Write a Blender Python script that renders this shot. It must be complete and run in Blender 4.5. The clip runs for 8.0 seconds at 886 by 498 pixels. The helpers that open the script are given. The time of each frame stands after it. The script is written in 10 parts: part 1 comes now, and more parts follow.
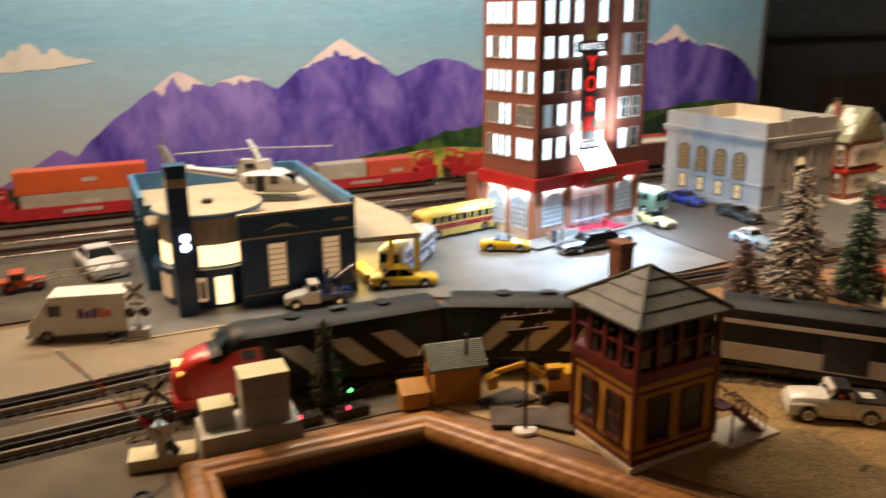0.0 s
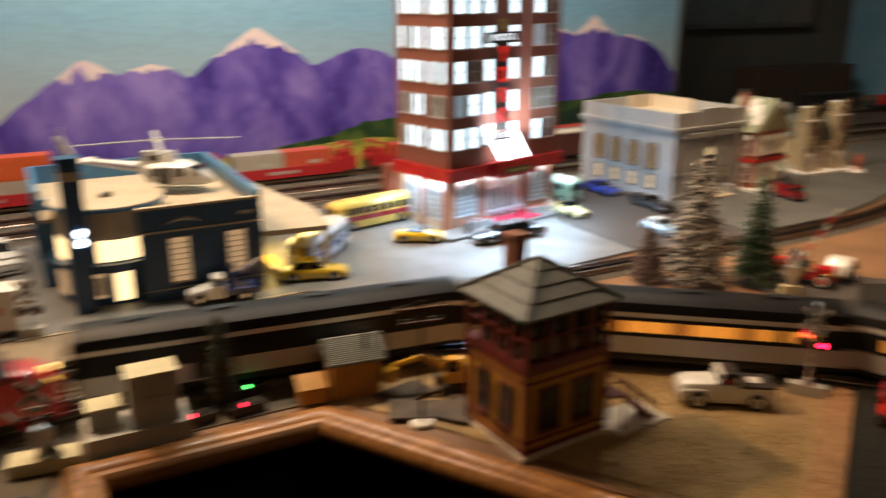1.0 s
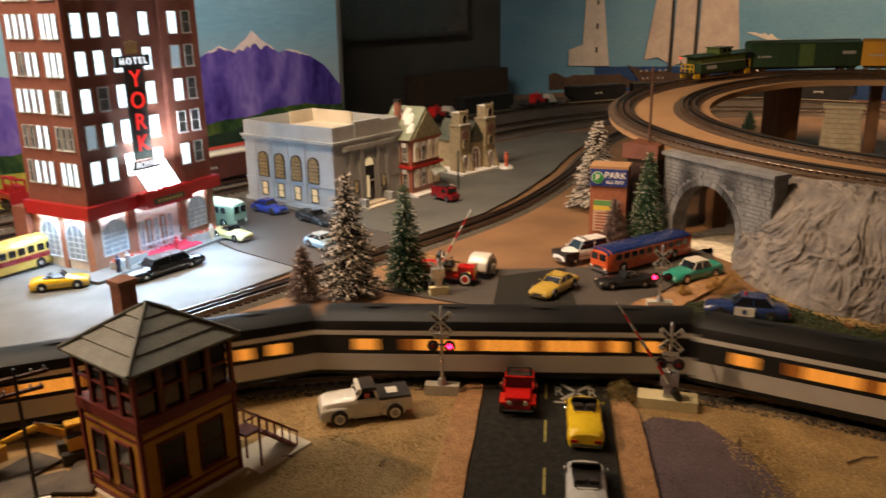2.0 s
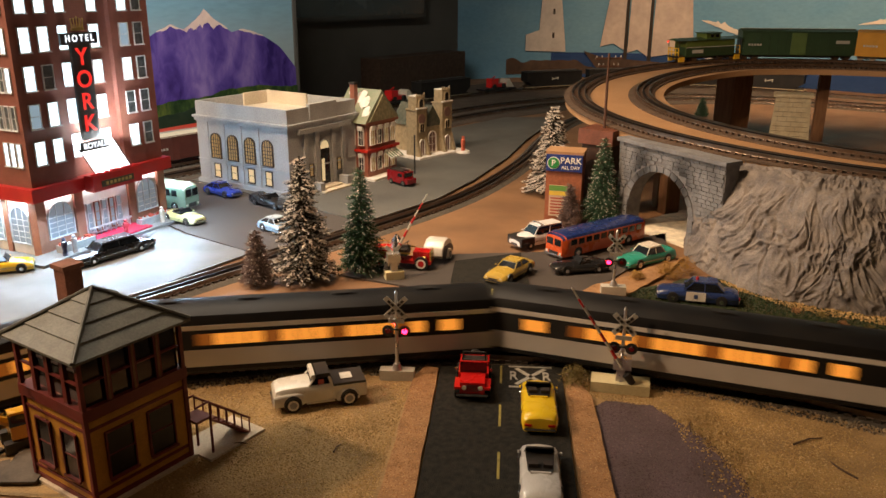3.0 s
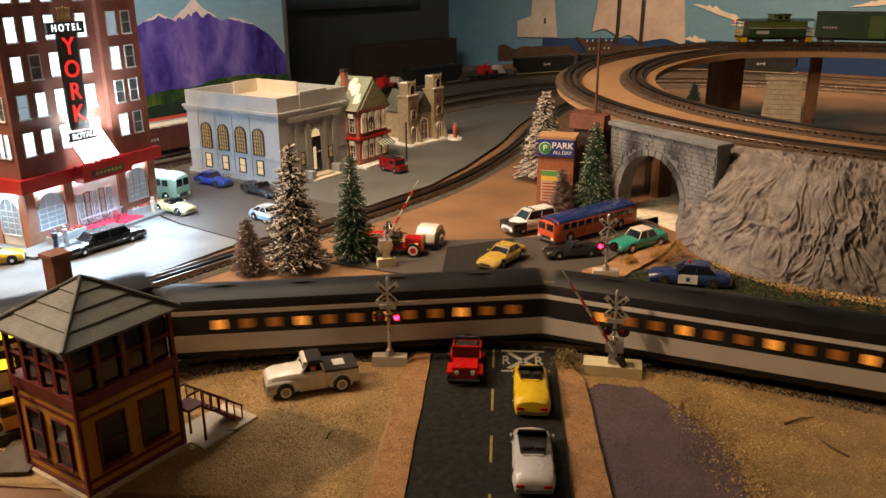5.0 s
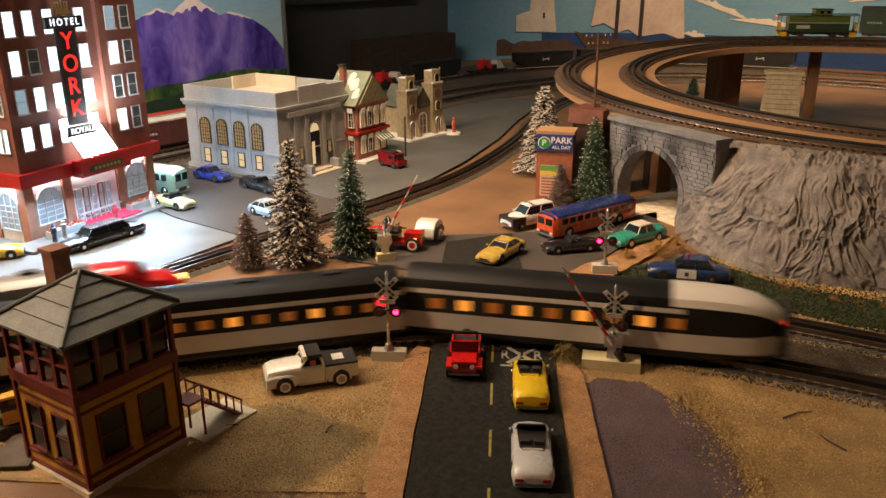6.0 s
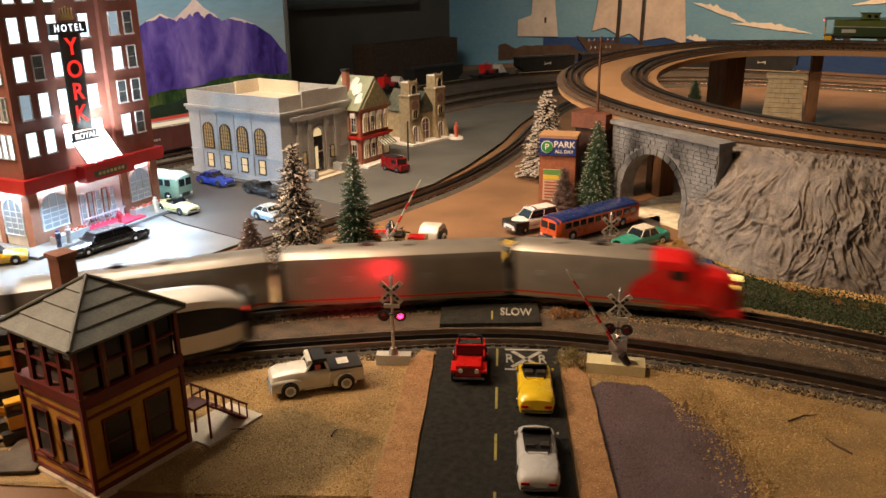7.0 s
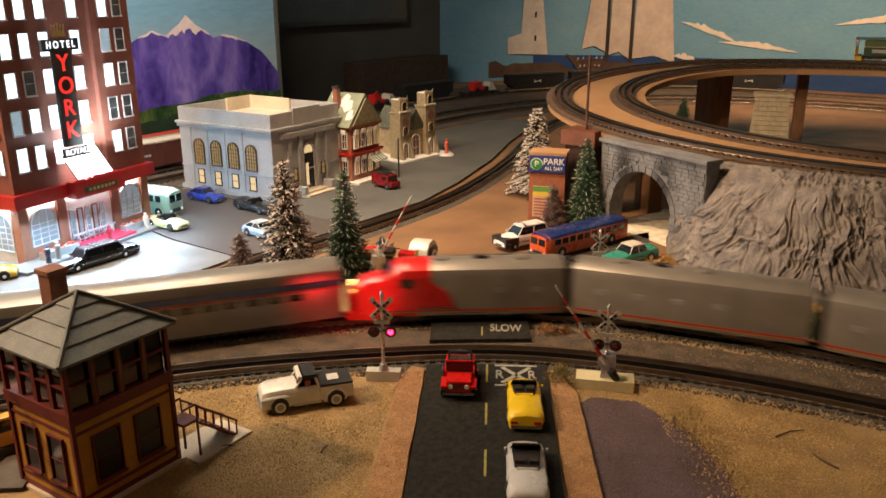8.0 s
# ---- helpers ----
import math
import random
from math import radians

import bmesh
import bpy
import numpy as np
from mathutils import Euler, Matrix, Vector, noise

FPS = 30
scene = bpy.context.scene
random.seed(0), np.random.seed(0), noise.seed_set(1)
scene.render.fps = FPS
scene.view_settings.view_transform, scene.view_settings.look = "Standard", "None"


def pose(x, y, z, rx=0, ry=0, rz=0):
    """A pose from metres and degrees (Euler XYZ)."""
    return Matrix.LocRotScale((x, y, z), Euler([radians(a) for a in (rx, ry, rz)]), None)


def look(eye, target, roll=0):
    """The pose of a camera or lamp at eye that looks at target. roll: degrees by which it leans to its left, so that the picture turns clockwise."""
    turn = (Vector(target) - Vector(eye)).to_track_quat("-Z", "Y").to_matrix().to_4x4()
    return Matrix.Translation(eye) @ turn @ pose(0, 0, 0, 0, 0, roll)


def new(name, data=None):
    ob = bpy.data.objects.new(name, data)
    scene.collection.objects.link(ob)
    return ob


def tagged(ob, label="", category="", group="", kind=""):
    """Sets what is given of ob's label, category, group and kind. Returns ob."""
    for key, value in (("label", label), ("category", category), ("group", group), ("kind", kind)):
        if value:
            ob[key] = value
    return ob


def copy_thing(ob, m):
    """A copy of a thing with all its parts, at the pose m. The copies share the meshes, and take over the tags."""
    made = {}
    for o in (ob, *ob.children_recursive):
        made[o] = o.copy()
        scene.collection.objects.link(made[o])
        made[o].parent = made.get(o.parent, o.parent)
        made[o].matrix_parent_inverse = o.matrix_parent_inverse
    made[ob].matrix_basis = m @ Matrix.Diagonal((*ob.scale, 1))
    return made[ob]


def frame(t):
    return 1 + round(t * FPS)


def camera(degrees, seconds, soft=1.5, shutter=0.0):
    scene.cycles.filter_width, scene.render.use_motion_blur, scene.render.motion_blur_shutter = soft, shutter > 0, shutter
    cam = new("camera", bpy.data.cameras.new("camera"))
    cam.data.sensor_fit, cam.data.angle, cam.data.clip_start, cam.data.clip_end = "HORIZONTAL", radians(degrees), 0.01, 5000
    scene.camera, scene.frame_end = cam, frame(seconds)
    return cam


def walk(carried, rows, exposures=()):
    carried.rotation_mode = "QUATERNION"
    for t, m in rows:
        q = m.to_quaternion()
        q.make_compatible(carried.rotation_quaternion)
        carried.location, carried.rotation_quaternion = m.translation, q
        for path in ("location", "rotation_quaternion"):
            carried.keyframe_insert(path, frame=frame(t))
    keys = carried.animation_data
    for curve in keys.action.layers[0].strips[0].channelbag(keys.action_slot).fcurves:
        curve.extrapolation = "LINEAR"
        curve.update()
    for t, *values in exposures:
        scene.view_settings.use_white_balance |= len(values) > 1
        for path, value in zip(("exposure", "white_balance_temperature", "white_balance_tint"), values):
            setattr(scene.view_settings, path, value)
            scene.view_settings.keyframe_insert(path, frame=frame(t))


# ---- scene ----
cam = camera(57.3, 8.0, 1.5, 0.7)
METRES, EYE, TILT, LEAN, TURN = 0.25, 0.467, 0.0, 0.0, -24.0
ROWS = [
    (0.0, 0.0, 0.0, 0.0, -0.19, -16.55, 0.64),
    (0.5, -0.0342, -0.0019, -0.0151, 4.5, -17.61, 0.13),
    (1.0, 0.2058, 0.0189, 0.0069, -4.46, -17.32, 0.03),
    (1.5, 0.4791, 0.0339, 0.0563, -16.9, -16.64, 0.36),
    (2.0, 0.6782, 0.0008, 0.075, -25.08, -16.87, 0.86),
    (3.5, 0.6932, 0.0224, 0.0631, -28.09, -18.07, -0.31),
    (4.0, 0.6953, 0.0172, 0.0564, -28.15, -17.97, -0.12),
    (4.5, 0.7115, 0.012, 0.0515, -28.36, -18.4, 0.25),
    (6.0, 0.7086, 0.0078, 0.0512, -28.59, -19.15, 0.31),
    (6.5, 0.701, 0.0084, 0.0511, -28.67, -19.11, 0.43),
    (7.0, 0.6931, 0.0089, 0.0512, -28.53, -18.83, 0.48),
    (7.5, 0.6994, 0.003, 0.0491, -28.64, -18.58, 0.39),
    (8.0, 0.6841, -0.0119, 0.0592, -29.15, -17.69, 0.21),
]
walk(cam, [(t, pose(0, 0, EYE, TILT, LEAN, TURN) @ pose(METRES * x, METRES * y, METRES * z, 90 + pitch, roll, yaw)) for t, x, y, z, yaw, pitch, roll in ROWS], [(0.0, 0.03), (0.7, 0.0), (1.3, -0.14), (2.0, -0.08), (3.5, 0.08), (5.8, 0.11), (6.6, 0.20), (8.0, 0.24)])
scene.view_settings.exposure = 0.0

# ---- light ----
world = bpy.data.worlds.new("room_air")
scene.world = world
world.use_nodes = True
world.node_tree.nodes["Background"].inputs[0].default_value = (0.13, 0.12, 0.11, 1)
world.node_tree.nodes["Background"].inputs[1].default_value = 0.20


def lamp(name, kind, m, watts, colour, size=0.1, size_y=0.0, spot=0.0, blend=0.5):
    data = bpy.data.lights.new(name, kind)
    data.energy, data.color = watts, colour
    if kind == "AREA":
        data.size = size
        if size_y:
            data.shape, data.size_y = "RECTANGLE", size_y
    else:
        data.shadow_soft_size = size
    if kind == "SPOT":
        data.spot_size, data.spot_blend = radians(spot), blend
    ob = new(name, data)
    ob.matrix_world = m
    return ob


WARM = (1.0, 0.64, 0.365)
lamp("ceiling_spot", "SPOT", look((-0.35, 1.78, 1.42), (1.28, 0.40, 0)), 146, WARM, 0.05, spot=92, blend=1.0)
lamp("ceiling_spot", "SPOT", look((0.95, 1.0, 1.45), (1.72, 0.85, 0)), 96, WARM, 0.05, spot=80, blend=1.0)
lamp("ceiling_spot", "SPOT", look((-0.7, 1.55, 1.42), (-0.2, 1.5, 0)), 30, WARM, 0.05, spot=80, blend=1.0)
lamp("backdrop_lamp", "AREA", look((0.6, 1.45, 1.42), (0.7, 2.12, 0.35)), 46, (1.0, 0.84, 0.66), 1.6, 0.12)
lamp("ceiling_spot", "SPOT", look((3.1, 0.7, 1.45), (4.4, 1.0, 0.35)), 180, WARM, 0.06, spot=95, blend=0.9)
# unseen soft fill, added to lift the faces turned to the viewer
lamp("ceiling_panel", "AREA", look((0.75, -0.45, 1.42), (0.85, 0.6, 0)), 2.0, WARM, 0.5)
# the hotel's own lamps
lamp("hotel_flood", "AREA", look((0.972, 1.403, 0.192), (0.985, 1.43, 0.40)), 2.0, (0.82, 0.92, 1.0), 0.09, 0.012)
lamp("hotel_street_lamp", "AREA", look((0.97, 1.345, 0.108), (0.97, 1.28, 0.0)), 1.9, (0.50, 0.74, 1.0), 0.30, 0.03)
lamp("hotel_street_lamp", "AREA", look((0.79, 1.46, 0.108), (0.74, 1.44, 0.0)), 0.5, (0.5, 0.75, 1.0), 0.14, 0.03)
lamp("hotel_street_lamp", "AREA", look((1.155, 1.46, 0.108), (1.30, 1.50, 0.0)), 0.5, (0.46, 0.72, 1.0), 0.14, 0.03)
lamp("signal_lamp", "SPOT", look((0.880, 0.574, 0.070), (0.99, 0.76, 0.055)), 0.55, (1.0, 0.02, 0.03), 0.004, spot=70, blend=0.8)
lamp("depot_canopy_lamp", "AREA", look((0.47, 1.40, 0.082), (0.47, 1.40, 0.0)), 0.7, (1.0, 0.68, 0.22), 0.12)

# ---- materials ----
def material(name, colour, rough=0.6, metal=0.0, second=None, scale=60.0, mix=0.5, bump=0.0, fine=400.0, coat=0.0, spec=0.5, stretch=None):
    """A surface with two scales of variation: blotches between two colours, and fine grain in colour, gloss and relief."""
    m = bpy.data.materials.new(name)
    m.use_nodes = True
    t, link = m.node_tree, m.node_tree.links.new
    b = t.nodes["Principled BSDF"]
    b.inputs["Metallic"].default_value, b.inputs["Roughness"].default_value = metal, rough
    b.inputs["Coat Weight"].default_value = coat
    b.inputs["Specular IOR Level"].default_value = spec
    where = t.nodes.new("ShaderNodeTexCoord").outputs["Object"]
    if stretch:
        mp = t.nodes.new("ShaderNodeMapping")
        mp.inputs["Scale"].default_value = stretch
        link(where, mp.inputs[0])
        where = mp.outputs[0]
    big, small = t.nodes.new("ShaderNodeTexNoise"), t.nodes.new("ShaderNodeTexNoise")
    for n, s, d in ((big, scale, 4.0), (small, fine, 2.0)):
        n.inputs["Scale"].default_value, n.inputs["Detail"].default_value = s, d
        link(where, n.inputs["Vector"])
    second = second or tuple(c * 0.72 for c in colour)
    ramp = t.nodes.new("ShaderNodeMapRange")
    ramp.inputs[1].default_value, ramp.inputs[2].default_value = 0.5 - 0.5 * mix * 0.5, 0.5 + 0.5 * mix * 0.5
    link(big.outputs[0], ramp.inputs[0])
    mixer = t.nodes.new("ShaderNodeMix")
    mixer.data_type = "RGBA"
    mixer.inputs[6].default_value, mixer.inputs[7].default_value = (*colour, 1), (*second, 1)
    link(ramp.outputs[0], mixer.inputs[0])
    grain = t.nodes.new("ShaderNodeMix")
    grain.data_type, grain.blend_type = "RGBA", "OVERLAY"
    grain.inputs[0].default_value = 0.35 if bump else 0.15
    link(mixer.outputs[2], grain.inputs[6])
    link(small.outputs[0], grain.inputs[7])
    link(grain.outputs[2], b.inputs["Base Color"])
    r = t.nodes.new("ShaderNodeMapRange")
    r.inputs[3].default_value, r.inputs[4].default_value = max(0.03, rough - 0.12), min(1.0, rough + 0.12)
    link(big.outputs[0], r.inputs[0])
    link(r.outputs[0], b.inputs["Roughness"])
    if bump:
        n = t.nodes.new("ShaderNodeBump")
        n.inputs["Strength"].default_value, n.inputs["Distance"].default_value = bump, 0.002
        link(small.outputs[0], n.inputs["Height"])
        link(n.outputs[0], b.inputs["Normal"])
    return m


def grains(name, colours, rough=0.9):
    """Loose grains: every island of the mesh takes a colour of its own."""
    m = bpy.data.materials.new(name)
    m.use_nodes = True
    t, link = m.node_tree, m.node_tree.links.new
    b = t.nodes["Principled BSDF"]
    b.inputs["Roughness"].default_value, b.inputs["Specular IOR Level"].default_value = rough, 0.25
    ramp = t.nodes.new("ShaderNodeValToRGB")
    ramp.color_ramp.interpolation = "CONSTANT"
    while len(ramp.color_ramp.elements) < len(colours):
        ramp.color_ramp.elements.new(0.5)
    for i, c in enumerate(colours):
        ramp.color_ramp.elements[i].position, ramp.color_ramp.elements[i].color = i / len(colours), (*c, 1)
    link(t.nodes.new("ShaderNodeNewGeometry").outputs["Random Per Island"], ramp.inputs[0])
    patchy, low, tint = t.nodes.new("ShaderNodeTexNoise"), t.nodes.new("ShaderNodeMapRange"), t.nodes.new("ShaderNodeMix")
    patchy.inputs["Scale"].default_value, patchy.inputs["Detail"].default_value = 17.0, 5.0
    link(t.nodes.new("ShaderNodeTexCoord").outputs["Object"], patchy.inputs["Vector"])
    link(patchy.outputs[0], low.inputs[0])
    low.inputs[1].default_value, low.inputs[2].default_value, low.inputs[3].default_value, low.inputs[4].default_value = 0.36, 0.62, 0.72, 1.08
    tint.data_type, tint.blend_type = "RGBA", "MULTIPLY"
    tint.inputs[0].default_value = 1.0
    link(ramp.outputs[0], tint.inputs[6])
    link(low.outputs[0], tint.inputs[7])
    link(tint.outputs[2], b.inputs["Base Color"])
    return m


def glow(name, colour, strength):
    m = bpy.data.materials.new(name)
    m.use_nodes = True
    b = m.node_tree.nodes["Principled BSDF"]
    b.inputs["Base Color"].default_value = (*[min(1, c) * 0.2 for c in colour], 1)
    b.inputs["Emission Color"].default_value, b.inputs["Emission Strength"].default_value = (*colour, 1), strength
    return m


def clear(name, colour=(1, 1, 1), rough=0.05):
    m = bpy.data.materials.new(name)
    m.use_nodes = True
    b = m.node_tree.nodes["Principled BSDF"]
    b.inputs["Base Color"].default_value = (*colour, 1)
    b.inputs["Transmission Weight"].default_value, b.inputs["Roughness"].default_value = 1.0, rough
    b.inputs["IOR"].default_value = 1.2
    return m


paints = {}


def paint(colour, rough=0.28, coat=0.4):
    """Model car or wagon enamel of one colour, made once."""
    key = (tuple(colour), rough)
    if key not in paints:
        paints[key] = material("enamel", colour, rough, 0.0, tuple(c * 0.86 for c in colour), 35, 0.8, 0.0, 900, coat)
    return paints[key]


BLACK = material("black_plastic", (0.012, 0.012, 0.013), 0.42, second=(0.03, 0.027, 0.024), scale=40)
RUBBER = material("rubber", (0.015, 0.015, 0.015), 0.8)
CHROME = material("chrome", (0.75, 0.75, 0.76), 0.18, 1.0)
STEEL = material("rail_steel", (0.36, 0.31, 0.27), 0.38, 1.0, (0.30, 0.22, 0.16), 30)
DARK_GLASS = material("dark_glass", (0.01, 0.012, 0.015), 0.06, 0.0, coat=0.5)
WHITE = material("white_paint", (0.78, 0.76, 0.70), 0.4, second=(0.68, 0.65, 0.58), scale=25)
CREAM = material("cream_plastic", (0.62, 0.56, 0.34), 0.5, second=(0.54, 0.48, 0.28), scale=30)
GREY = material("grey_plastic", (0.34, 0.34, 0.33), 0.5, second=(0.27, 0.27, 0.26), scale=40)
PALE = material("pale_grey_plastic", (0.47, 0.46, 0.41), 0.55, second=(0.40, 0.39, 0.34), scale=30)
SILVER = material("silver_plastic", (0.62, 0.61, 0.60), 0.30, 0.75, (0.50, 0.49, 0.48), 30)
ASPHALT = material("asphalt_sheet", (0.007, 0.007, 0.0065), 0.9, second=(0.028, 0.026, 0.020), scale=130, mix=0.7, bump=0.9, fine=600, spec=0.25)
TOWN = material("grey_street_card", (0.112, 0.112, 0.100), 0.62, second=(0.085, 0.083, 0.075), scale=7, mix=0.6, bump=0.12, fine=800)
TOWN_DARK = material("dark_street_card", (0.055, 0.047, 0.043), 0.6, second=(0.07, 0.060, 0.052), scale=6, mix=1.0, bump=0.12, fine=800)
TOWN_LIGHT = material("pale_street_card", (0.165, 0.165, 0.158), 0.55, second=(0.12, 0.12, 0.115), scale=9, mix=0.6, bump=0.10, fine=900)
LEFT_CARD = material("grey_brown_card", (0.115, 0.088, 0.052), 0.75, second=(0.066, 0.052, 0.033), scale=9, mix=0.6, bump=0.15, fine=600)
BOARD = material("brown_painted_board", (0.235, 0.128, 0.06), 0.6, second=(0.16, 0.085, 0.04), scale=7, mix=0.6, bump=0.15, fine=500)
DIRT = material("dirt_and_straw", (0.40, 0.265, 0.115), 0.95, second=(0.27, 0.178, 0.08), scale=22, mix=0.5, bump=1.0, fine=420)
PURPLE = material("purple_gravel", (0.135, 0.092, 0.105), 0.95, second=(0.09, 0.066, 0.064), scale=25, mix=1.0, bump=1.0, fine=600)
SAND = material("orange_sand", (0.42, 0.235, 0.105), 0.95, second=(0.24, 0.125, 0.055), scale=90, mix=1.0, bump=1.0, fine=520)
BALLAST = material("ballast", (0.10, 0.085, 0.065), 0.95, second=(0.05, 0.043, 0.035), scale=60, mix=1.0, bump=1.0, fine=500)
PEBBLE = grains("pebble", ((0.34, 0.27, 0.17), (0.09, 0.075, 0.055), (0.20, 0.15, 0.095), (0.04, 0.034, 0.026), (0.27, 0.23, 0.17), (0.12, 0.09, 0.06)))
STRAW = grains("straw", ((0.50, 0.33, 0.14), (0.40, 0.26, 0.10), (0.45, 0.30, 0.125), (0.31, 0.20, 0.085), (0.60, 0.43, 0.22), (0.43, 0.285, 0.12), (0.36, 0.26, 0.10)))
SAND_GRAIN = grains("sand_grain", ((0.48, 0.26, 0.11), (0.34, 0.17, 0.07), (0.43, 0.24, 0.105), (0.28, 0.135, 0.055), (0.56, 0.36, 0.19)))
PURPLE_GRAIN = grains("purple_grain", ((0.145, 0.098, 0.112), (0.115, 0.078, 0.090), (0.18, 0.13, 0.13), (0.13, 0.09, 0.10), (0.105, 0.072, 0.078)))
TURF_GRAIN = grains("turf_grain", ((0.018, 0.034, 0.012), (0.035, 0.05, 0.018), (0.010, 0.02, 0.008), (0.075, 0.065, 0.03), (0.022, 0.04, 0.016)))
GRASS_DARK = material("dark_green_turf", (0.02, 0.035, 0.014), 0.95, second=(0.045, 0.045, 0.02), scale=40, mix=1.0, bump=0.8)
TIE = material("tie_wood", (0.022, 0.017, 0.013), 0.85, second=(0.045, 0.032, 0.022), scale=70, mix=1.0)
TIE_BROWN = material("brown_tie_wood", (0.085, 0.048, 0.028), 0.8, second=(0.055, 0.032, 0.02), scale=70, mix=1.0)
OAK = material("trim_oak", (0.42, 0.20, 0.062), 0.34, second=(0.25, 0.11, 0.034), scale=14, mix=0.6, bump=0.12, fine=90, stretch=(1, 9, 9), coat=0.2)
DECK = material("tan_deck_board", (0.40, 0.23, 0.11), 0.7, second=(0.32, 0.18, 0.085), scale=9, mix=1.0, bump=0.15, fine=300)
POST = material("brown_post_wood", (0.20, 0.10, 0.045), 0.6, second=(0.15, 0.072, 0.032), scale=16, bump=0.15, stretch=(6, 6, 1))
VOID = material("black_cloth", (0.006, 0.006, 0.006), 0.95)
WALL_DARK = material("dark_grey_wall_paint", (0.085, 0.085, 0.082), 0.9, second=(0.07, 0.07, 0.068), scale=3)


# ---- shaping helpers ----
def box(bm, x0, x1, y0, y1, z0, z1, slant=0.0):
    """A block; slant draws its top in by that much on every side."""
    v = [bm.verts.new((x, y, z)) for z, s in ((z0, 0.0), (z1, slant)) for x, y in ((x0 + s, y0 + s), (x1 - s, y0 + s), (x1 - s, y1 - s), (x0 + s, y1 - s))]
    for f in ((3, 2, 1, 0), (4, 5, 6, 7), (0, 1, 5, 4), (1, 2, 6, 5), (2, 3, 7, 6), (3, 0, 4, 7)):
        bm.faces.new([v[i] for i in f])
    return v


def soften(bm, width, segments=1):
    bmesh.ops.bevel(bm, geom=[e for e in bm.edges if len(e.link_faces) == 2 and e.calc_face_angle(0) > 0.5], offset=width, segments=segments, affect="EDGES", profile=0.6)
    return bm


def block(x0, x1, y0, y1, z0, z1, width=0.0, slant=0.0, segments=1):
    bm = bmesh.new()
    box(bm, x0, x1, y0, y1, z0, z1, slant)
    return soften(bm, width, segments) if width else bm


def rod(bm, a, b, r, r2=None, sides=8):
    """A round bar from a to b, tapering from r to r2."""
    a, b = Vector(a), Vector(b)
    q = (b - a).to_track_quat("Z", "Y")
    r2 = r if r2 is None else r2
    rings = []
    for c, rr in ((a, r), (b, r2)):
        rings.append([bm.verts.new(c + q @ Vector((rr * math.cos(6.2832 * i / sides), rr * math.sin(6.2832 * i / sides), 0))) for i in range(sides)])
    for i in range(sides):
        bm.faces.new((rings[0][i], rings[0][(i + 1) % sides], rings[1][(i + 1) % sides], rings[1][i]))
    bm.faces.new(rings[0][::-1])
    bm.faces.new(rings[1])
    return bm


def bar(a, b, r, r2=None, sides=8):
    return rod(bmesh.new(), a, b, r, r2, sides)


def loft(bm, rings, closed=True, cap=True):
    """Skin through rings of points, all with the same count."""
    rows = [[bm.verts.new(p) for p in ring] for ring in rings]
    n = len(rows[0])
    for a, b in zip(rows, rows[1:]):
        for i in range(n if closed else n - 1):
            bm.faces.new((a[i], a[(i + 1) % n], b[(i + 1) % n], b[i]))
    if cap and closed:
        bm.faces.new(rows[0][::-1])
        bm.faces.new(rows[-1])
    return bm


def prism(outline, a, b, axis="z"):
    """An outline of two-dimensional points, pushed from a to b along an axis."""
    bm = bmesh.new()
    put = {"z": lambda p, h: (p[0], p[1], h), "y": lambda p, h: (p[0], h, p[1]), "x": lambda p, h: (h, p[0], p[1])}[axis]
    loft(bm, [[put(p, a) for p in outline], [put(p, b) for p in outline]])
    bmesh.ops.recalc_face_normals(bm, faces=bm.faces)
    return bm


def mesh_of(name, bm, mat, smooth=False):
    bmesh.ops.recalc_face_normals(bm, faces=bm.faces)
    me = bpy.data.meshes.new(name)
    bm.to_mesh(me)
    bm.free()
    for m in mat if isinstance(mat, (list, tuple)) else [mat]:
        me.materials.append(m)
    if smooth:
        for p in me.polygons:
            p.use_smooth = True
        me.set_sharp_from_angle(angle=radians(35))
    return me


def part(name, bm, mat, parent, label="", smooth=False):
    ob = new(name, mesh_of(name, bm, mat, smooth))
    ob.parent = parent
    if label:
        ob["label"] = label
    return ob


def thing(name, label, category, m=None, group="", kind=""):
    ob = new(name)
    ob.empty_display_size = 0.02
    if m is not None:
        ob.matrix_basis = m
    return tagged(ob, label, category, group, kind)


def solid(name, bm, mat, label, category, m=None, group="", kind="", smooth=False):
    ob = new(name, mesh_of(name, bm, mat, smooth))
    if m is not None:
        ob.matrix_basis = m
    return tagged(ob, label, category, group, kind)


def lettering(name, text, size, m, mat, parent, depth=0.0006, label=""):
    """Words in the built-in font, centred at the pose m, as a mesh."""
    curve = bpy.data.curves.new(name, "FONT")
    curve.body, curve.size, curve.extrude, curve.align_x, curve.align_y = text, size, depth, "CENTER", "CENTER"
    curve.offset = size * 0.012
    tmp = new(name, curve)
    me = bpy.data.meshes.new_from_object(tmp.evaluated_get(bpy.context.evaluated_depsgraph_get()))
    bpy.data.objects.remove(tmp)
    me.materials.clear()
    me.materials.append(mat)
    ob = new(name, me)
    ob.matrix_basis = m
    ob.parent = parent
    if label:
        ob["label"] = label
    return ob


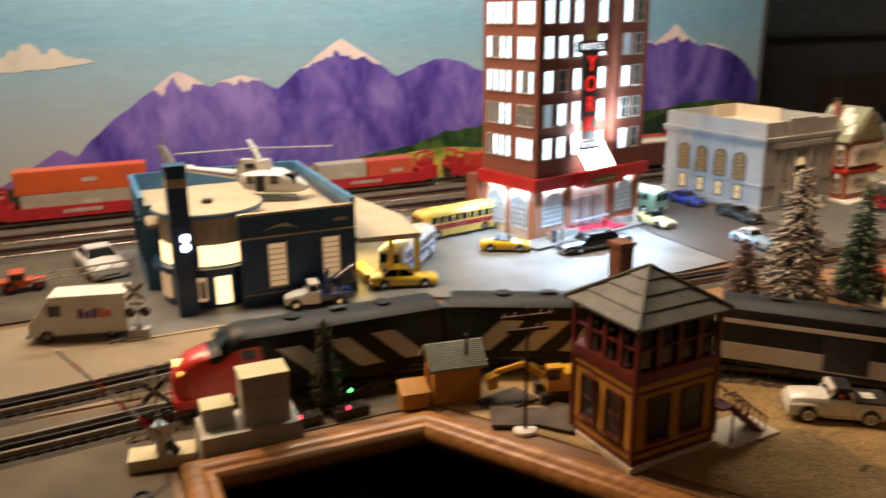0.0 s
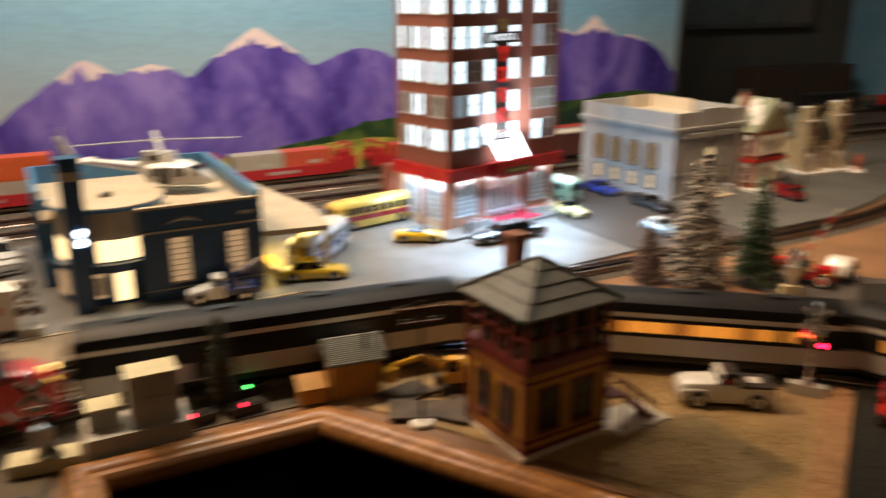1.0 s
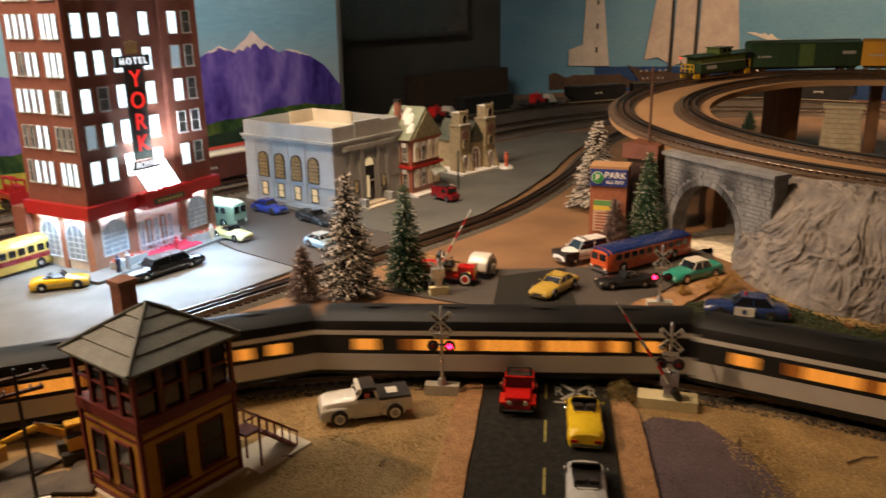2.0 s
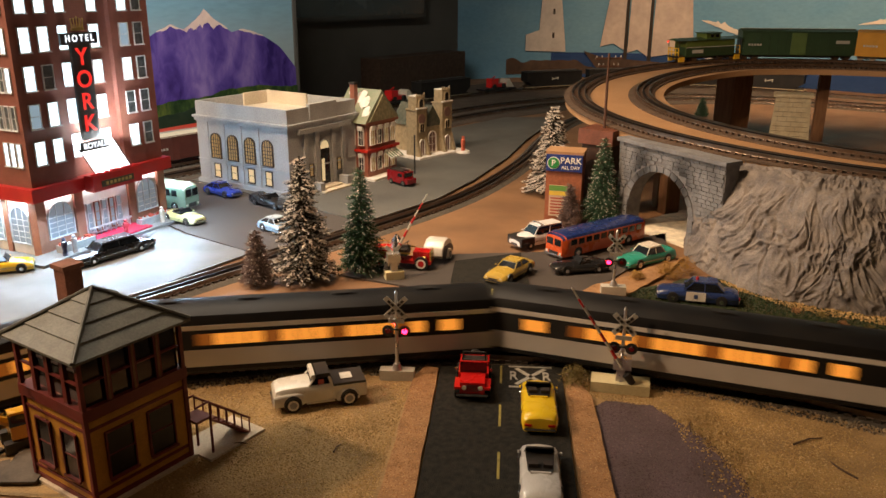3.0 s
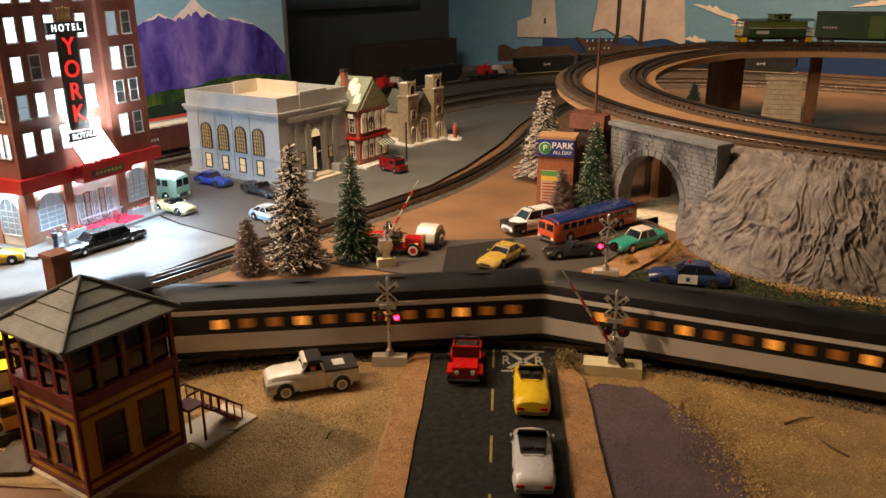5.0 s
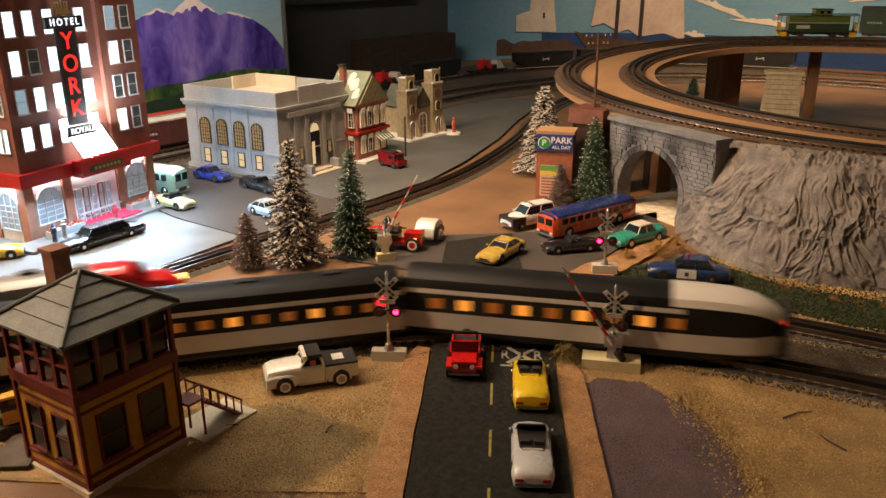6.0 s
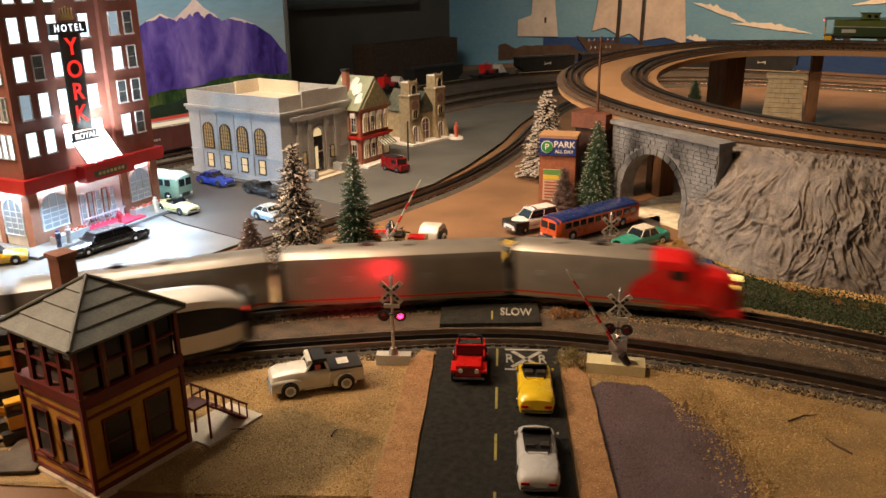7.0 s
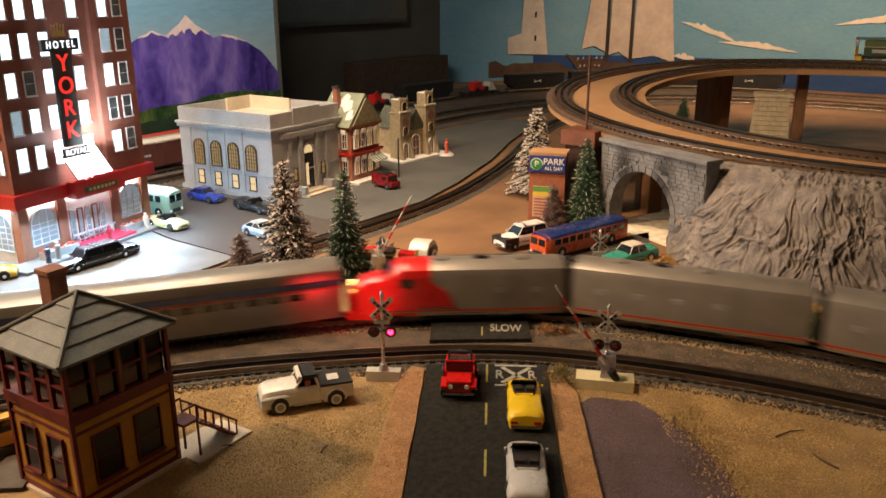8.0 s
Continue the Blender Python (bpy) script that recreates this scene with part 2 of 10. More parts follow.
def scatter(count, spots, size, flat=0.6, seed=1):
    """Many small stones or chips: tetrahedra at places that spots(rng, count) gives."""
    rng = np.random.default_rng(seed)
    p = spots(rng, count)
    n = len(p)
    base = np.array([(1, 0, -0.3), (-0.5, 0.87, -0.3), (-0.5, -0.87, -0.3), (0, 0, 0.9)])
    ang = rng.uniform(0, 6.283, n)
    s = size * rng.uniform(0.5, 1.3, n)
    c, sn = np.cos(ang), np.sin(ang)
    jit = base[None] + rng.uniform(-0.35, 0.35, (n, 4, 3))
    x = (jit[..., 0] * c[:, None] - jit[..., 1] * sn[:, None]) * s[:, None]
    y = (jit[..., 0] * sn[:, None] + jit[..., 1] * c[:, None]) * s[:, None]
    z = jit[..., 2] * s[:, None] * flat
    v = np.stack([x, y, z], -1) + p[:, None, :]
    f = (np.array([(0, 1, 3), (1, 2, 3), (2, 0, 3), (0, 2, 1)])[None] + 4 * np.arange(n)[:, None, None]).reshape(-1, 3)
    me = bpy.data.meshes.new("chips")
    me.from_pydata(v.reshape(-1, 3).tolist(), [], f.tolist())
    return me

# ---- room and table ----
def slab(name, outline, z0, z1, mat, label, category, kind="structure", bevel=0.0):
    bm = prism(outline, z0, z1)
    if bevel:
        soften(bm, bevel)
    return solid(name, bm, mat, label, category, kind=kind)


slab("floor", [(-6, -6), (5.2, -6), (5.2, 3.2), (-6, 3.2)], -0.97, -0.95, VOID, "black floor of the dark train room", "floor")
slab("ceiling", [(-6, -6), (5.2, -6), (5.2, 3.2), (-6, 3.2)], 1.55, 1.57, WALL_DARK, "dark ceiling of the train room", "ceiling")
slab("wall_west", [(-6.1, -6), (-6, -6), (-6, 3.2), (-6.1, 3.2)], -0.95, 1.55, WALL_DARK, "dark grey painted wall", "wall")
slab("wall_south", [(-6, -6.1), (5.2, -6.1), (5.2, -6), (-6, -6)], -0.95, 1.55, WALL_DARK, "dark grey painted wall", "wall")
slab("wall_north", [(-6, 2.62), (3.72, 2.62), (3.72, 2.72), (-6, 2.72)], -0.95, 1.55, WALL_DARK, "dark grey painted wall", "wall")

TABLE = [(-5.9, 2.6), (4.62, 2.6), (4.62, -5.9), (0.66, -5.9), (0.66, 0.34), (0.525, 0.52), (0.335, 0.815), (0.05, 0.815), (0.05, 0.70), (-5.9, 0.70)]
slab("ground", TABLE, -0.014, 0.0, BOARD, "brown painted board that carries the model railway", "ground")
slab("skirting", [(-5.88, 2.58), (4.6, 2.58), (4.6, -5.88), (0.69, -5.88), (0.69, 0.36), (0.55, 0.54), (0.345, 0.84), (0.03, 0.84), (0.03, 0.73), (-5.88, 0.73)], -0.95, -0.0142, VOID, "black skirt below the table", "table skirt")

# the pale oak rim round the opening in which the operator stands
RIM = [(-1.6, 0.690), (0.060, 0.690), (0.060, 0.800), (0.332, 0.797), (0.511, 0.502), (0.640, 0.322), (0.640, -1.2)]


def sweep(path, section):
    """A moulding: its section (across, up) led round the corners of a path."""
    rings = []
    pts = [Vector(p) for p in path]
    for i, p in enumerate(pts):
        d0 = (p - pts[i - 1]).normalized() if i else (pts[1] - p).normalized()
        d1 = (pts[i + 1] - p).normalized() if i < len(pts) - 1 else d0
        n = Vector((-(d0 + d1).y, (d0 + d1).x)).normalized()
        k = 1 / max(0.3, n.dot(Vector((-d0.y, d0.x))))
        rings.append([(p.x + n.x * a * k, p.y + n.y * a * k, z) for a, z in section])
    return loft(bmesh.new(), rings)


rim = sweep(RIM, [(0.010, -0.002), (0.009, 0.005), (0.005, 0.009), (-0.001, 0.011), (-0.007, 0.0105), (-0.012, 0.008), (-0.0145, 0.0055), (-0.0165, 0.0068), (-0.022, 0.0055), (-0.026, 0.001), (-0.028, -0.006), (-0.0265, -0.014), (-0.023, -0.018), (0.0, -0.018)])
solid("trim", rim, OAK, "pale oak moulding round the opening in the table", "table trim", kind="structure", smooth=True)


# ---- painted walls ----
def plank(name, colour, second, scale=6.0, stretch=None, mix=1.0):
    return material(name, colour, 0.9, 0.0, second, scale, mix, 0.0, 45, stretch=stretch, spec=0.1)


SKY = plank("painted_sky", (0.15, 0.315, 0.46), (0.225, 0.39, 0.50), 2.0, (0.5, 1, 2.2))


def painted_rock(name, stops, scale=5.0):
    """Brushed rock faces: slanting ridges and hollows in several tones of one paint."""
    m = bpy.data.materials.new(name)
    m.use_nodes = True
    t, link = m.node_tree, m.node_tree.links.new
    b = t.nodes["Principled BSDF"]
    b.inputs["Roughness"].default_value, b.inputs["Specular IOR Level"].default_value = 0.9, 0.1
    turn = t.nodes.new("ShaderNodeMapping")
    turn.inputs["Rotation"].default_value = (0, radians(52), 0)
    turn.inputs["Scale"].default_value = (1.0, 1.0, 0.55)
    link(t.nodes.new("ShaderNodeTexCoord").outputs["Object"], turn.inputs[0])
    ridges, strokes, mixed = t.nodes.new("ShaderNodeTexNoise"), t.nodes.new("ShaderNodeTexNoise"), t.nodes.new("ShaderNodeMath")
    ridges.inputs["Scale"].default_value, ridges.inputs["Detail"].default_value, ridges.inputs["Distortion"].default_value = scale, 5.0, 0.9
    strokes.inputs["Scale"].default_value, strokes.inputs["Detail"].default_value, strokes.inputs["Distortion"].default_value = scale * 4.5, 3.0, 1.5
    for n in (ridges, strokes):
        link(turn.outputs[0], n.inputs["Vector"])
    mixed.operation = "MULTIPLY_ADD"
    mixed.inputs[1].default_value = 0.32
    link(strokes.outputs[0], mixed.inputs[0])
    link(ridges.outputs[0], mixed.inputs[2])
    ramp = t.nodes.new("ShaderNodeValToRGB")
    while len(ramp.color_ramp.elements) < len(stops):
        ramp.color_ramp.elements.new(0.5)
    for e, (at, c) in zip(ramp.color_ramp.elements, stops):
        e.position, e.color = at, (*c, 1)
    link(mixed.outputs[0], ramp.inputs[0])
    link(ramp.outputs[0], b.inputs["Base Color"])
    return m


MOUNT = painted_rock("painted_purple_rock", ((0.46, (0.026, 0.015, 0.125)), (0.58, (0.068, 0.042, 0.25)), (0.68, (0.115, 0.078, 0.34)), (0.86, (0.24, 0.175, 0.47))))


def pale_below(m, colour, low, high):
    """Lets a wall paint pass into a second one towards the foot of the wall."""
    t, link = m.node_tree, m.node_tree.links.new
    b = t.nodes["Principled BSDF"]
    old = b.inputs["Base Color"].links[0].from_socket
    parts, fade, mixer = t.nodes.new("ShaderNodeSeparateXYZ"), t.nodes.new("ShaderNodeMapRange"), t.nodes.new("ShaderNodeMix")
    link(t.nodes.new("ShaderNodeTexCoord").outputs["Object"], parts.inputs[0])
    link(parts.outputs[2], fade.inputs[0])
    fade.inputs[1].default_value, fade.inputs[2].default_value, fade.inputs[3].default_value, fade.inputs[4].default_value = low, high, 0.85, 0.0
    mixer.data_type = "RGBA"
    link(fade.outputs[0], mixer.inputs[0])
    link(old, mixer.inputs[6])
    mixer.inputs[7].default_value = (*colour, 1)
    link(mixer.outputs[2], b.inputs["Base Color"])


pale_below(SKY, (0.42, 0.41, 0.36), 0.10, 0.42)
MOUNT_FAR = plank("painted_far_purple", (0.17, 0.10, 0.34), (0.23, 0.15, 0.42), 8)
SNOW = plank("painted_snow", (0.72, 0.60, 0.55), (0.58, 0.46, 0.50), 20)
CLOUD = plank("painted_cloud", (0.62, 0.56, 0.48), (0.50, 0.47, 0.43), 14)
HILL = painted_rock("painted_green_hill", ((0.45, (0.012, 0.032, 0.014)), (0.62, (0.03, 0.065, 0.022)), (0.80, (0.09, 0.13, 0.03))), 14.0)
FIELD = painted_rock("painted_yellow_field", ((0.45, (0.05, 0.09, 0.025)), (0.60, (0.22, 0.25, 0.04)), (0.75, (0.46, 0.40, 0.07))), 9.0)
FIR = plank("painted_dark_firs", (0.012, 0.03, 0.022), (0.03, 0.05, 0.03), 25)
Y_BACK = 2.12
X_END = 2.115

backdrop = thing("backdrop", "painted mountain backdrop with blue sky and purple peaks", "backdrop", kind="structure")
part("panel", block(-5.9, X_END, Y_BACK, Y_BACK + 0.02, 0.0, 1.3), SKY, backdrop, "pale blue painted sky")


def ridge(x, peaks, rough=0.012, seed=0.0):
    """Height of a skyline: steep tents with broken flanks."""
    h = max(b + top - (abs(x - c) / w) ** e * top for c, top, w, e, b in peaks)
    return h + rough * noise.noise((x * 9, seed, 0)) + rough * 0.6 * noise.noise((x * 31, seed, 4))


def skyline(name, x0, x1, peaks, low, y, mat, label, rough=0.012, seed=0.0, step=0.012):
    bm = bmesh.new()
    n = int((x1 - x0) / step)
    xs = [x0 + (x1 - x0) * i / n for i in range(n + 1)]
    lows = [low(x) if callable(low) else low for x in xs]
    tops = [max(ridge(x, peaks, rough, seed), b + 0.001) for x, b in zip(xs, lows)]
    rings = [[(x, y, b), (x, y, t), (x, y - 0.002, t), (x, y - 0.002, b)] for x, b, t in zip(xs, lows, tops)]
    return part(name, loft(bm, rings), mat, backdrop, label)


RANGE = [(0.235, 0.325, 0.40, 1.15, 0.0), (0.385, 0.310, 0.36, 1.5, 0.0), (0.655, 0.392, 0.52, 1.1, 0.0), (0.95, 0.332, 0.55, 1.5, 0.0), (1.20, 0.29, 0.5, 1.3, 0.0), (1.752, 0.412, 0.70, 0.9, 0.0), (1.63, 0.366, 0.60, 1.3, 0.0), (1.90, 0.348, 0.36, 1.8, 0.0), (2.3, 0.27, 0.5, 1.2, 0.0), (0.04, 0.15, 0.3, 1.0, 0.0)]
FAR = [(0.60, 0.285, 0.6, 1.0, 0.0), (1.25, 0.31, 0.7, 1.0, 0.0), (-0.55, 0.105, 0.5, 1.0, 0.0), (-0.05, 0.158, 0.24, 1.0, 0.0)]
skyline("far_mountain", -1.4, 1.6, FAR, 0.0, Y_BACK - 0.001, MOUNT_FAR, "pale purple painted mountains", 0.010, 3.0)
skyline("mountain", -0.05, X_END, RANGE, 0.0, Y_BACK - 0.003, MOUNT, "purple painted mountain range", 0.009, 1.0)


def snowcap(c, half, drop, seed):
    """Snow that lies on a summit and runs down it in tongues."""
    n = 40
    rings = []
    for i in range(n + 1):
        x = c - half + 2 * half * i / n
        top = ridge(x, RANGE, 0.009, 1.0) + 0.001
        d = drop * (1 - (abs(x - c) / half) ** 1.3) * (0.62 + 1.0 * noise.noise((x * 34, seed, 2)) + 0.5 * noise.noise((x * 90, seed, 6))) + 0.002
        rings.append([(x, Y_BACK - 0.0052, top), (x, Y_BACK - 0.0052, top - d), (x, Y_BACK - 0.0056, top - d), (x, Y_BACK - 0.0056, top)])
    part("snow", loft(bmesh.new(), rings), SNOW, backdrop, "white painted snow on a summit")


for c, half, drop, seed in ((0.235, 0.06, 0.06, 1), (0.385, 0.05, 0.022, 2), (0.655, 0.11, 0.05, 3), (1.752, 0.085, 0.05, 4), (1.63, 0.05, 0.010, 6), (1.93, 0.05, 0.012, 5)):
    snowcap(c, half, drop, seed)

skyline("green_hill", 0.35, X_END, [(1.9, 0.165, 1.6, 1.2, 0.0), (1.1, 0.150, 0.8, 1.0, 0.0)], 0.0, Y_BACK - 0.008, HILL, "dark green painted foothills", 0.010, 7.0)
skyline("yellow_field", 0.30, 1.45, [(0.95, 0.084, 1.6, 1.0, 0.0)], 0.0, Y_BACK - 0.0105, FIELD, "yellow painted fields", 0.004, 9.0)
skyline("dark_wood", -2.2, 0.25, [(-0.7, 0.088, 3.0, 1.0, 0.0)], 0.0, Y_BACK - 0.0105, FIR, "dark painted wood", 0.004, 11.0)
skyline("fir_line", 1.30, X_END, [(1.75, 0.125, 1.2, 1.0, 0.0)], 0.0, Y_BACK - 0.0125, FIR, "dark painted firs along the foothills", 0.02, 13.0, 0.006)


def cloud(parent, cx, cz, w, h, at, seed, turn=0.0):
    """A painted cloud with a flat base and heaped top; at(u, z, proud) places it on the wall."""
    n = 44
    rings = []
    for i in range(n + 1):
        u = -1 + 2 * i / n
        env = max(0.0, 1 - abs(u) ** 1.7)
        t = h * env * (0.45 + 0.75 * abs(noise.noise((u * 3.1, seed, 0))) + 0.25 * noise.noise((u * 11, seed, 3))) + 0.001
        b = -0.10 * h * env * (1 + noise.noise((u * 7, seed, 8)))
        x, z = cx + u * w, cz + turn * u * w
        rings.append([at(x, z + b, 0.0004), at(x, z + t, 0.0004), at(x, z + t, 0.0008), at(x, z + b, 0.0008)])
    return part("cloud", loft(bmesh.new(), rings), CLOUD, parent, "cream painted cloud")


flat_wall = lambda x, z, p: (x, Y_BACK - p, z)
cloud(backdrop, -0.10, 0.345, 0.155, 0.062, flat_wall, 1.3, 0.06)
cloud(backdrop, -0.55, 0.215, 0.30, 0.02, flat_wall, 4.1)

# the pale edge of the backdrop board and the wall behind it
solid("trim", block(X_END, X_END + 0.014, Y_BACK - 0.006, Y_BACK + 0.02, 0.0, 1.3, 0.001), WALL_DARK, "grey edge strip of the backdrop board", "edge strip", kind="structure")

# dark screen on the wall past the backdrop
screen = thing("screen", "large black unlit screen on the dark wall", "screen")
part("frame", block(2.26, 3.40, 2.58, 2.62, 0.335, 1.02, 0.004), BLACK, screen)
part("glass", block(2.28, 3.38, 2.576, 2.5795, 0.355, 1.0), material("screen_glass", (0.008, 0.008, 0.009), 0.25, second=(0.03, 0.03, 0.032), scale=5, mix=1.3), screen)

# curved blue wall with lighthouse and ship
BEND = [(3.72, 2.62), (4.0, 2.46), (4.25, 2.22), (4.42, 1.92), (4.50, 1.55), (4.54, 1.0), (4.55, 0.2), (4.55, -1.0), (4.55, -5.9)]


def glide(points, step):
    """Points at even steps along a smooth curve through the given ones."""
    p = np.array(points, float)
    fine = []
    for i in range(len(p) - 1):
        a, b, c, d = p[max(i - 1, 0)], p[i], p[i + 1], p[min(i + 2, len(p) - 1)]
        l = np.linalg.norm(c - b)
        m0 = (c - a) / max(1e-6, np.linalg.norm(c - b) + np.linalg.norm(b - a)) * l
        m1 = (d - b) / max(1e-6, np.linalg.norm(d - c) + np.linalg.norm(c - b)) * l
        for u in np.linspace(0, 1, 40, endpoint=False):
            fine.append((2 * u**3 - 3 * u**2 + 1) * b + (u**3 - 2 * u**2 + u) * m0 + (-2 * u**3 + 3 * u**2) * c + (u**3 - u**2) * m1)
    fine.append(p[-1])
    fine = np.array(fine)
    d = np.r_[0, np.cumsum(np.linalg.norm(np.diff(fine, axis=0), axis=1))]
    s = np.arange(0, d[-1], step)
    out = np.c_[np.interp(s, d, fine[:, 0]), np.interp(s, d, fine[:, 1])]
    for _ in range(2):
        k = max(2, int(0.08 / step))
        pad = np.r_[np.repeat(out[:1], k, 0), out, np.repeat(out[-1:], k, 0)]
        sm = np.stack([np.convolve(pad[:, j], np.ones(2 * k + 1) / (2 * k + 1), "valid") for j in (0, 1)], 1)
        out[k:-k] = sm[k:-k]
    return out


class Path:
    """A plan curve that can be asked for its place and heading at a distance along it."""

    def __init__(self, points, step=0.01):
        self.p, self.step = glide(points, step), step

    def at(self, s):
        f = min(max(s / self.step, 0), len(self.p) - 1.001)
        i = int(f)
        q = self.p[i] * (1 - (f - i)) + self.p[i + 1] * (f - i)
        return Vector((q[0], q[1]))

    def heading(self, s):
        d = self.at(s + 0.01) - self.at(s - 0.01)
        return math.atan2(d.y, d.x)

    def side(self, s, off):
        h = self.heading(s)
        q = self.at(s)
        return Vector((q.x - off * math.sin(h), q.y + off * math.cos(h)))

    def length(self):
        return (len(self.p) - 1) * self.step


bend = Path(BEND, 0.02)
BLUE = plank("painted_sea_sky", (0.10, 0.23, 0.36), (0.15, 0.28, 0.38), 3, (1, 1, 2))
SEA = plank("painted_dark_sea", (0.018, 0.045, 0.13), (0.03, 0.06, 0.16), 10, (1, 1, 5))
sea_wall = thing("backdrop", "curved blue painted backdrop with lighthouse and sailing ship", "backdrop", kind="structure")


def on_bend(s, z, proud):
    q = bend.side(s, -proud)
    return (q.x, q.y, z)


def strip(name, s0, s1, low, high, mat, proud, label, thick=0.002, step=0.02):
    n = max(2, int((s1 - s0) / step))
    rings = []
    for i in range(n + 1):
        s = s0 + (s1 - s0) * i / n
        a, b = (low(s) if callable(low) else low), (high(s) if callable(high) else high)
        b = max(b, a + 0.0005)
        rings.append([on_bend(s, a, proud - thick), on_bend(s, b, proud - thick), on_bend(s, b, proud), on_bend(s, a, proud)])
    return part(name, loft(bmesh.new(), rings), mat, sea_wall, label)


strip("panel", 0.0, bend.length() - 0.05, -0.05, 1.3, BLUE, 0.0, "blue painted sky", 0.03)
strip("sea", 0.55, bend.length() - 0.1, 0.0, 0.135, SEA, 0.0045, "dark blue painted sea")


# ---- tracks ----
T1 = Path([(-5.6, 0.90), (-2, 0.90), (-0.5, 0.905), (-0.15, 0.915), (0.05, 0.935), (0.2, 0.945), (0.35, 0.940), (0.5, 0.90), (0.709, 0.785), (0.834, 0.675), (0.92, 0.59), (0.997, 0.505), (1.05, 0.415), (1.10, 0.275), (1.135, 0.137), (1.16, -0.05), (1.18, -0.4), (1.18, -2), (1.18, -5.7)])
T2 = Path([(-5.6, 1.015), (-2, 1.015), (-0.5, 1.015), (-0.1, 1.03), (0.15, 1.06), (0.35, 1.06), (0.55, 1.01), (0.775, 0.893), (0.868, 0.823), (0.96, 0.742), (1.05, 0.652), (1.13, 0.555), (1.19, 0.465), (1.225, 0.385), (1.25, 0.30), (1.27, 0.2), (1.285, 0.07), (1.297, -0.1), (1.31, -0.4), (1.31, -2), (1.31, -5.7)])
T3 = Path([(0.50, 1.055), (0.68, 1.055), (0.817, 1.052), (1.011, 1.048), (1.346, 1.036), (1.623, 1.042), (1.849, 1.085), (2.152, 1.175), (2.421, 1.285), (2.75, 1.40), (3.1, 1.44), (3.4, 1.36)])
B1 = Path([(-5.6, 1.765), (-1, 1.765), (1.5, 1.775), (2.3, 1.78), (2.9, 1.755), (3.4, 1.60), (3.75, 1.25), (3.9, 0.7), (3.9, -1.5)], 0.02)
B2 = Path([(-5.6, 1.875), (-1, 1.875), (1.5, 1.885), (2.4, 1.90), (3.0, 1.87), (3.5, 1.70), (3.87, 1.32), (4.02, 0.7), (4.02, -1.5)], 0.02)
B3 = Path([(-5.6, 2.02), (-1, 2.02), (1.5, 2.03), (2.4, 2.17), (3.0, 2.17), (3.55, 2.05), (4.0, 1.75), (4.24, 1.3), (4.28, 0.7), (4.28, -1.5)], 0.02)
LOOP_C, LOOP_R1, LOOP_R2 = Vector((2.439, 0.318)), 0.758, 0.592


def ring_path(r):
    return Path([(LOOP_C.x + r * math.cos(a), LOOP_C.y + r * math.sin(a)) for a in [radians(220 - 340 * i / 72) for i in range(73)]])


def climb(angle):
    """The deck's height at an angle in degrees: it climbs towards the back of the loop."""
    return 0.182 + 0.05 * min(1.2, max(-0.3, (175 - angle) / 100))


E1, E2 = ring_path(LOOP_R1), ring_path(LOOP_R2)
RAIL = [(-0.0022, 0.0), (-0.0010, 0.0012), (-0.0012, 0.006), (-0.0016, 0.0075), (0.0016, 0.0075), (0.0012, 0.006), (0.0010, 0.0012), (0.0022, 0.0)]


def track(name, path, s0, s1, height, label, tie_mat, single, bed=True, pitch=0.0155):
    """Three steel rails on wooden ties over a bed of ballast."""
    tr = thing(name, label, "model track", kind="structure")
    rise = height if callable(height) else (lambda s: height)
    n = int((s1 - s0) / 0.03)
    st = [s0 + (s1 - s0) * i / n for i in range(n + 1)]
    if bed:
        rings = []
        for s in st:
            rings.append([(*path.side(s, a), rise(s) + h) for a, h in ((-0.036, 0.0), (-0.026, 0.0042), (0.026, 0.0042), (0.036, 0.0))])
        part("roadbed", loft(bmesh.new(), rings), BALLAST, tr, "dark ballast bed")
    for off in (-0.016, 0.0, 0.016):
        rings = [[(*path.side(s, off + a), rise(s) + 0.0065 + h) for a, h in RAIL] for s in st]
        part("rail", loft(bmesh.new(), rings), STEEL if off else material("centre_rail", (0.06, 0.05, 0.045), 0.4, 0.8), tr, smooth=True)
    me = mesh_of("tie", block(-0.004, 0.004, -0.022, 0.022, 0.0, 0.0052, 0.0006), tie_mat)
    joined = bmesh.new()
    s = s0
    k = 0
    while s < s1:
        q, h = path.at(s), path.heading(s)
        m = pose(q.x, q.y, rise(s) + 0.0022, 0, 0, math.degrees(h) + random.uniform(-1.5, 1.5))
        if single[0] < s < single[1]:
            ob = new("tie", me)
            ob.parent = tr
            ob.matrix_basis = m
        else:
            v = [joined.verts.new(m @ Vector(c)) for c in ((-0.004, -0.022, 0), (0.004, -0.022, 0), (0.004, 0.022, 0), (-0.004, 0.022, 0), (-0.004, -0.022, 0.0052), (0.004, -0.022, 0.0052), (0.004, 0.022, 0.0052), (-0.004, 0.022, 0.0052))]
            for f in ((4, 5, 6, 7), (0, 1, 5, 4), (1, 2, 6, 5), (2, 3, 7, 6), (3, 0, 4, 7)):
                joined.faces.new([v[i] for i in f])
        s += pitch
        k += 1
    if len(joined.verts):
        ob = part("ties", joined, tie_mat, tr)
        ob["kind"] = "stuff"
    return tr


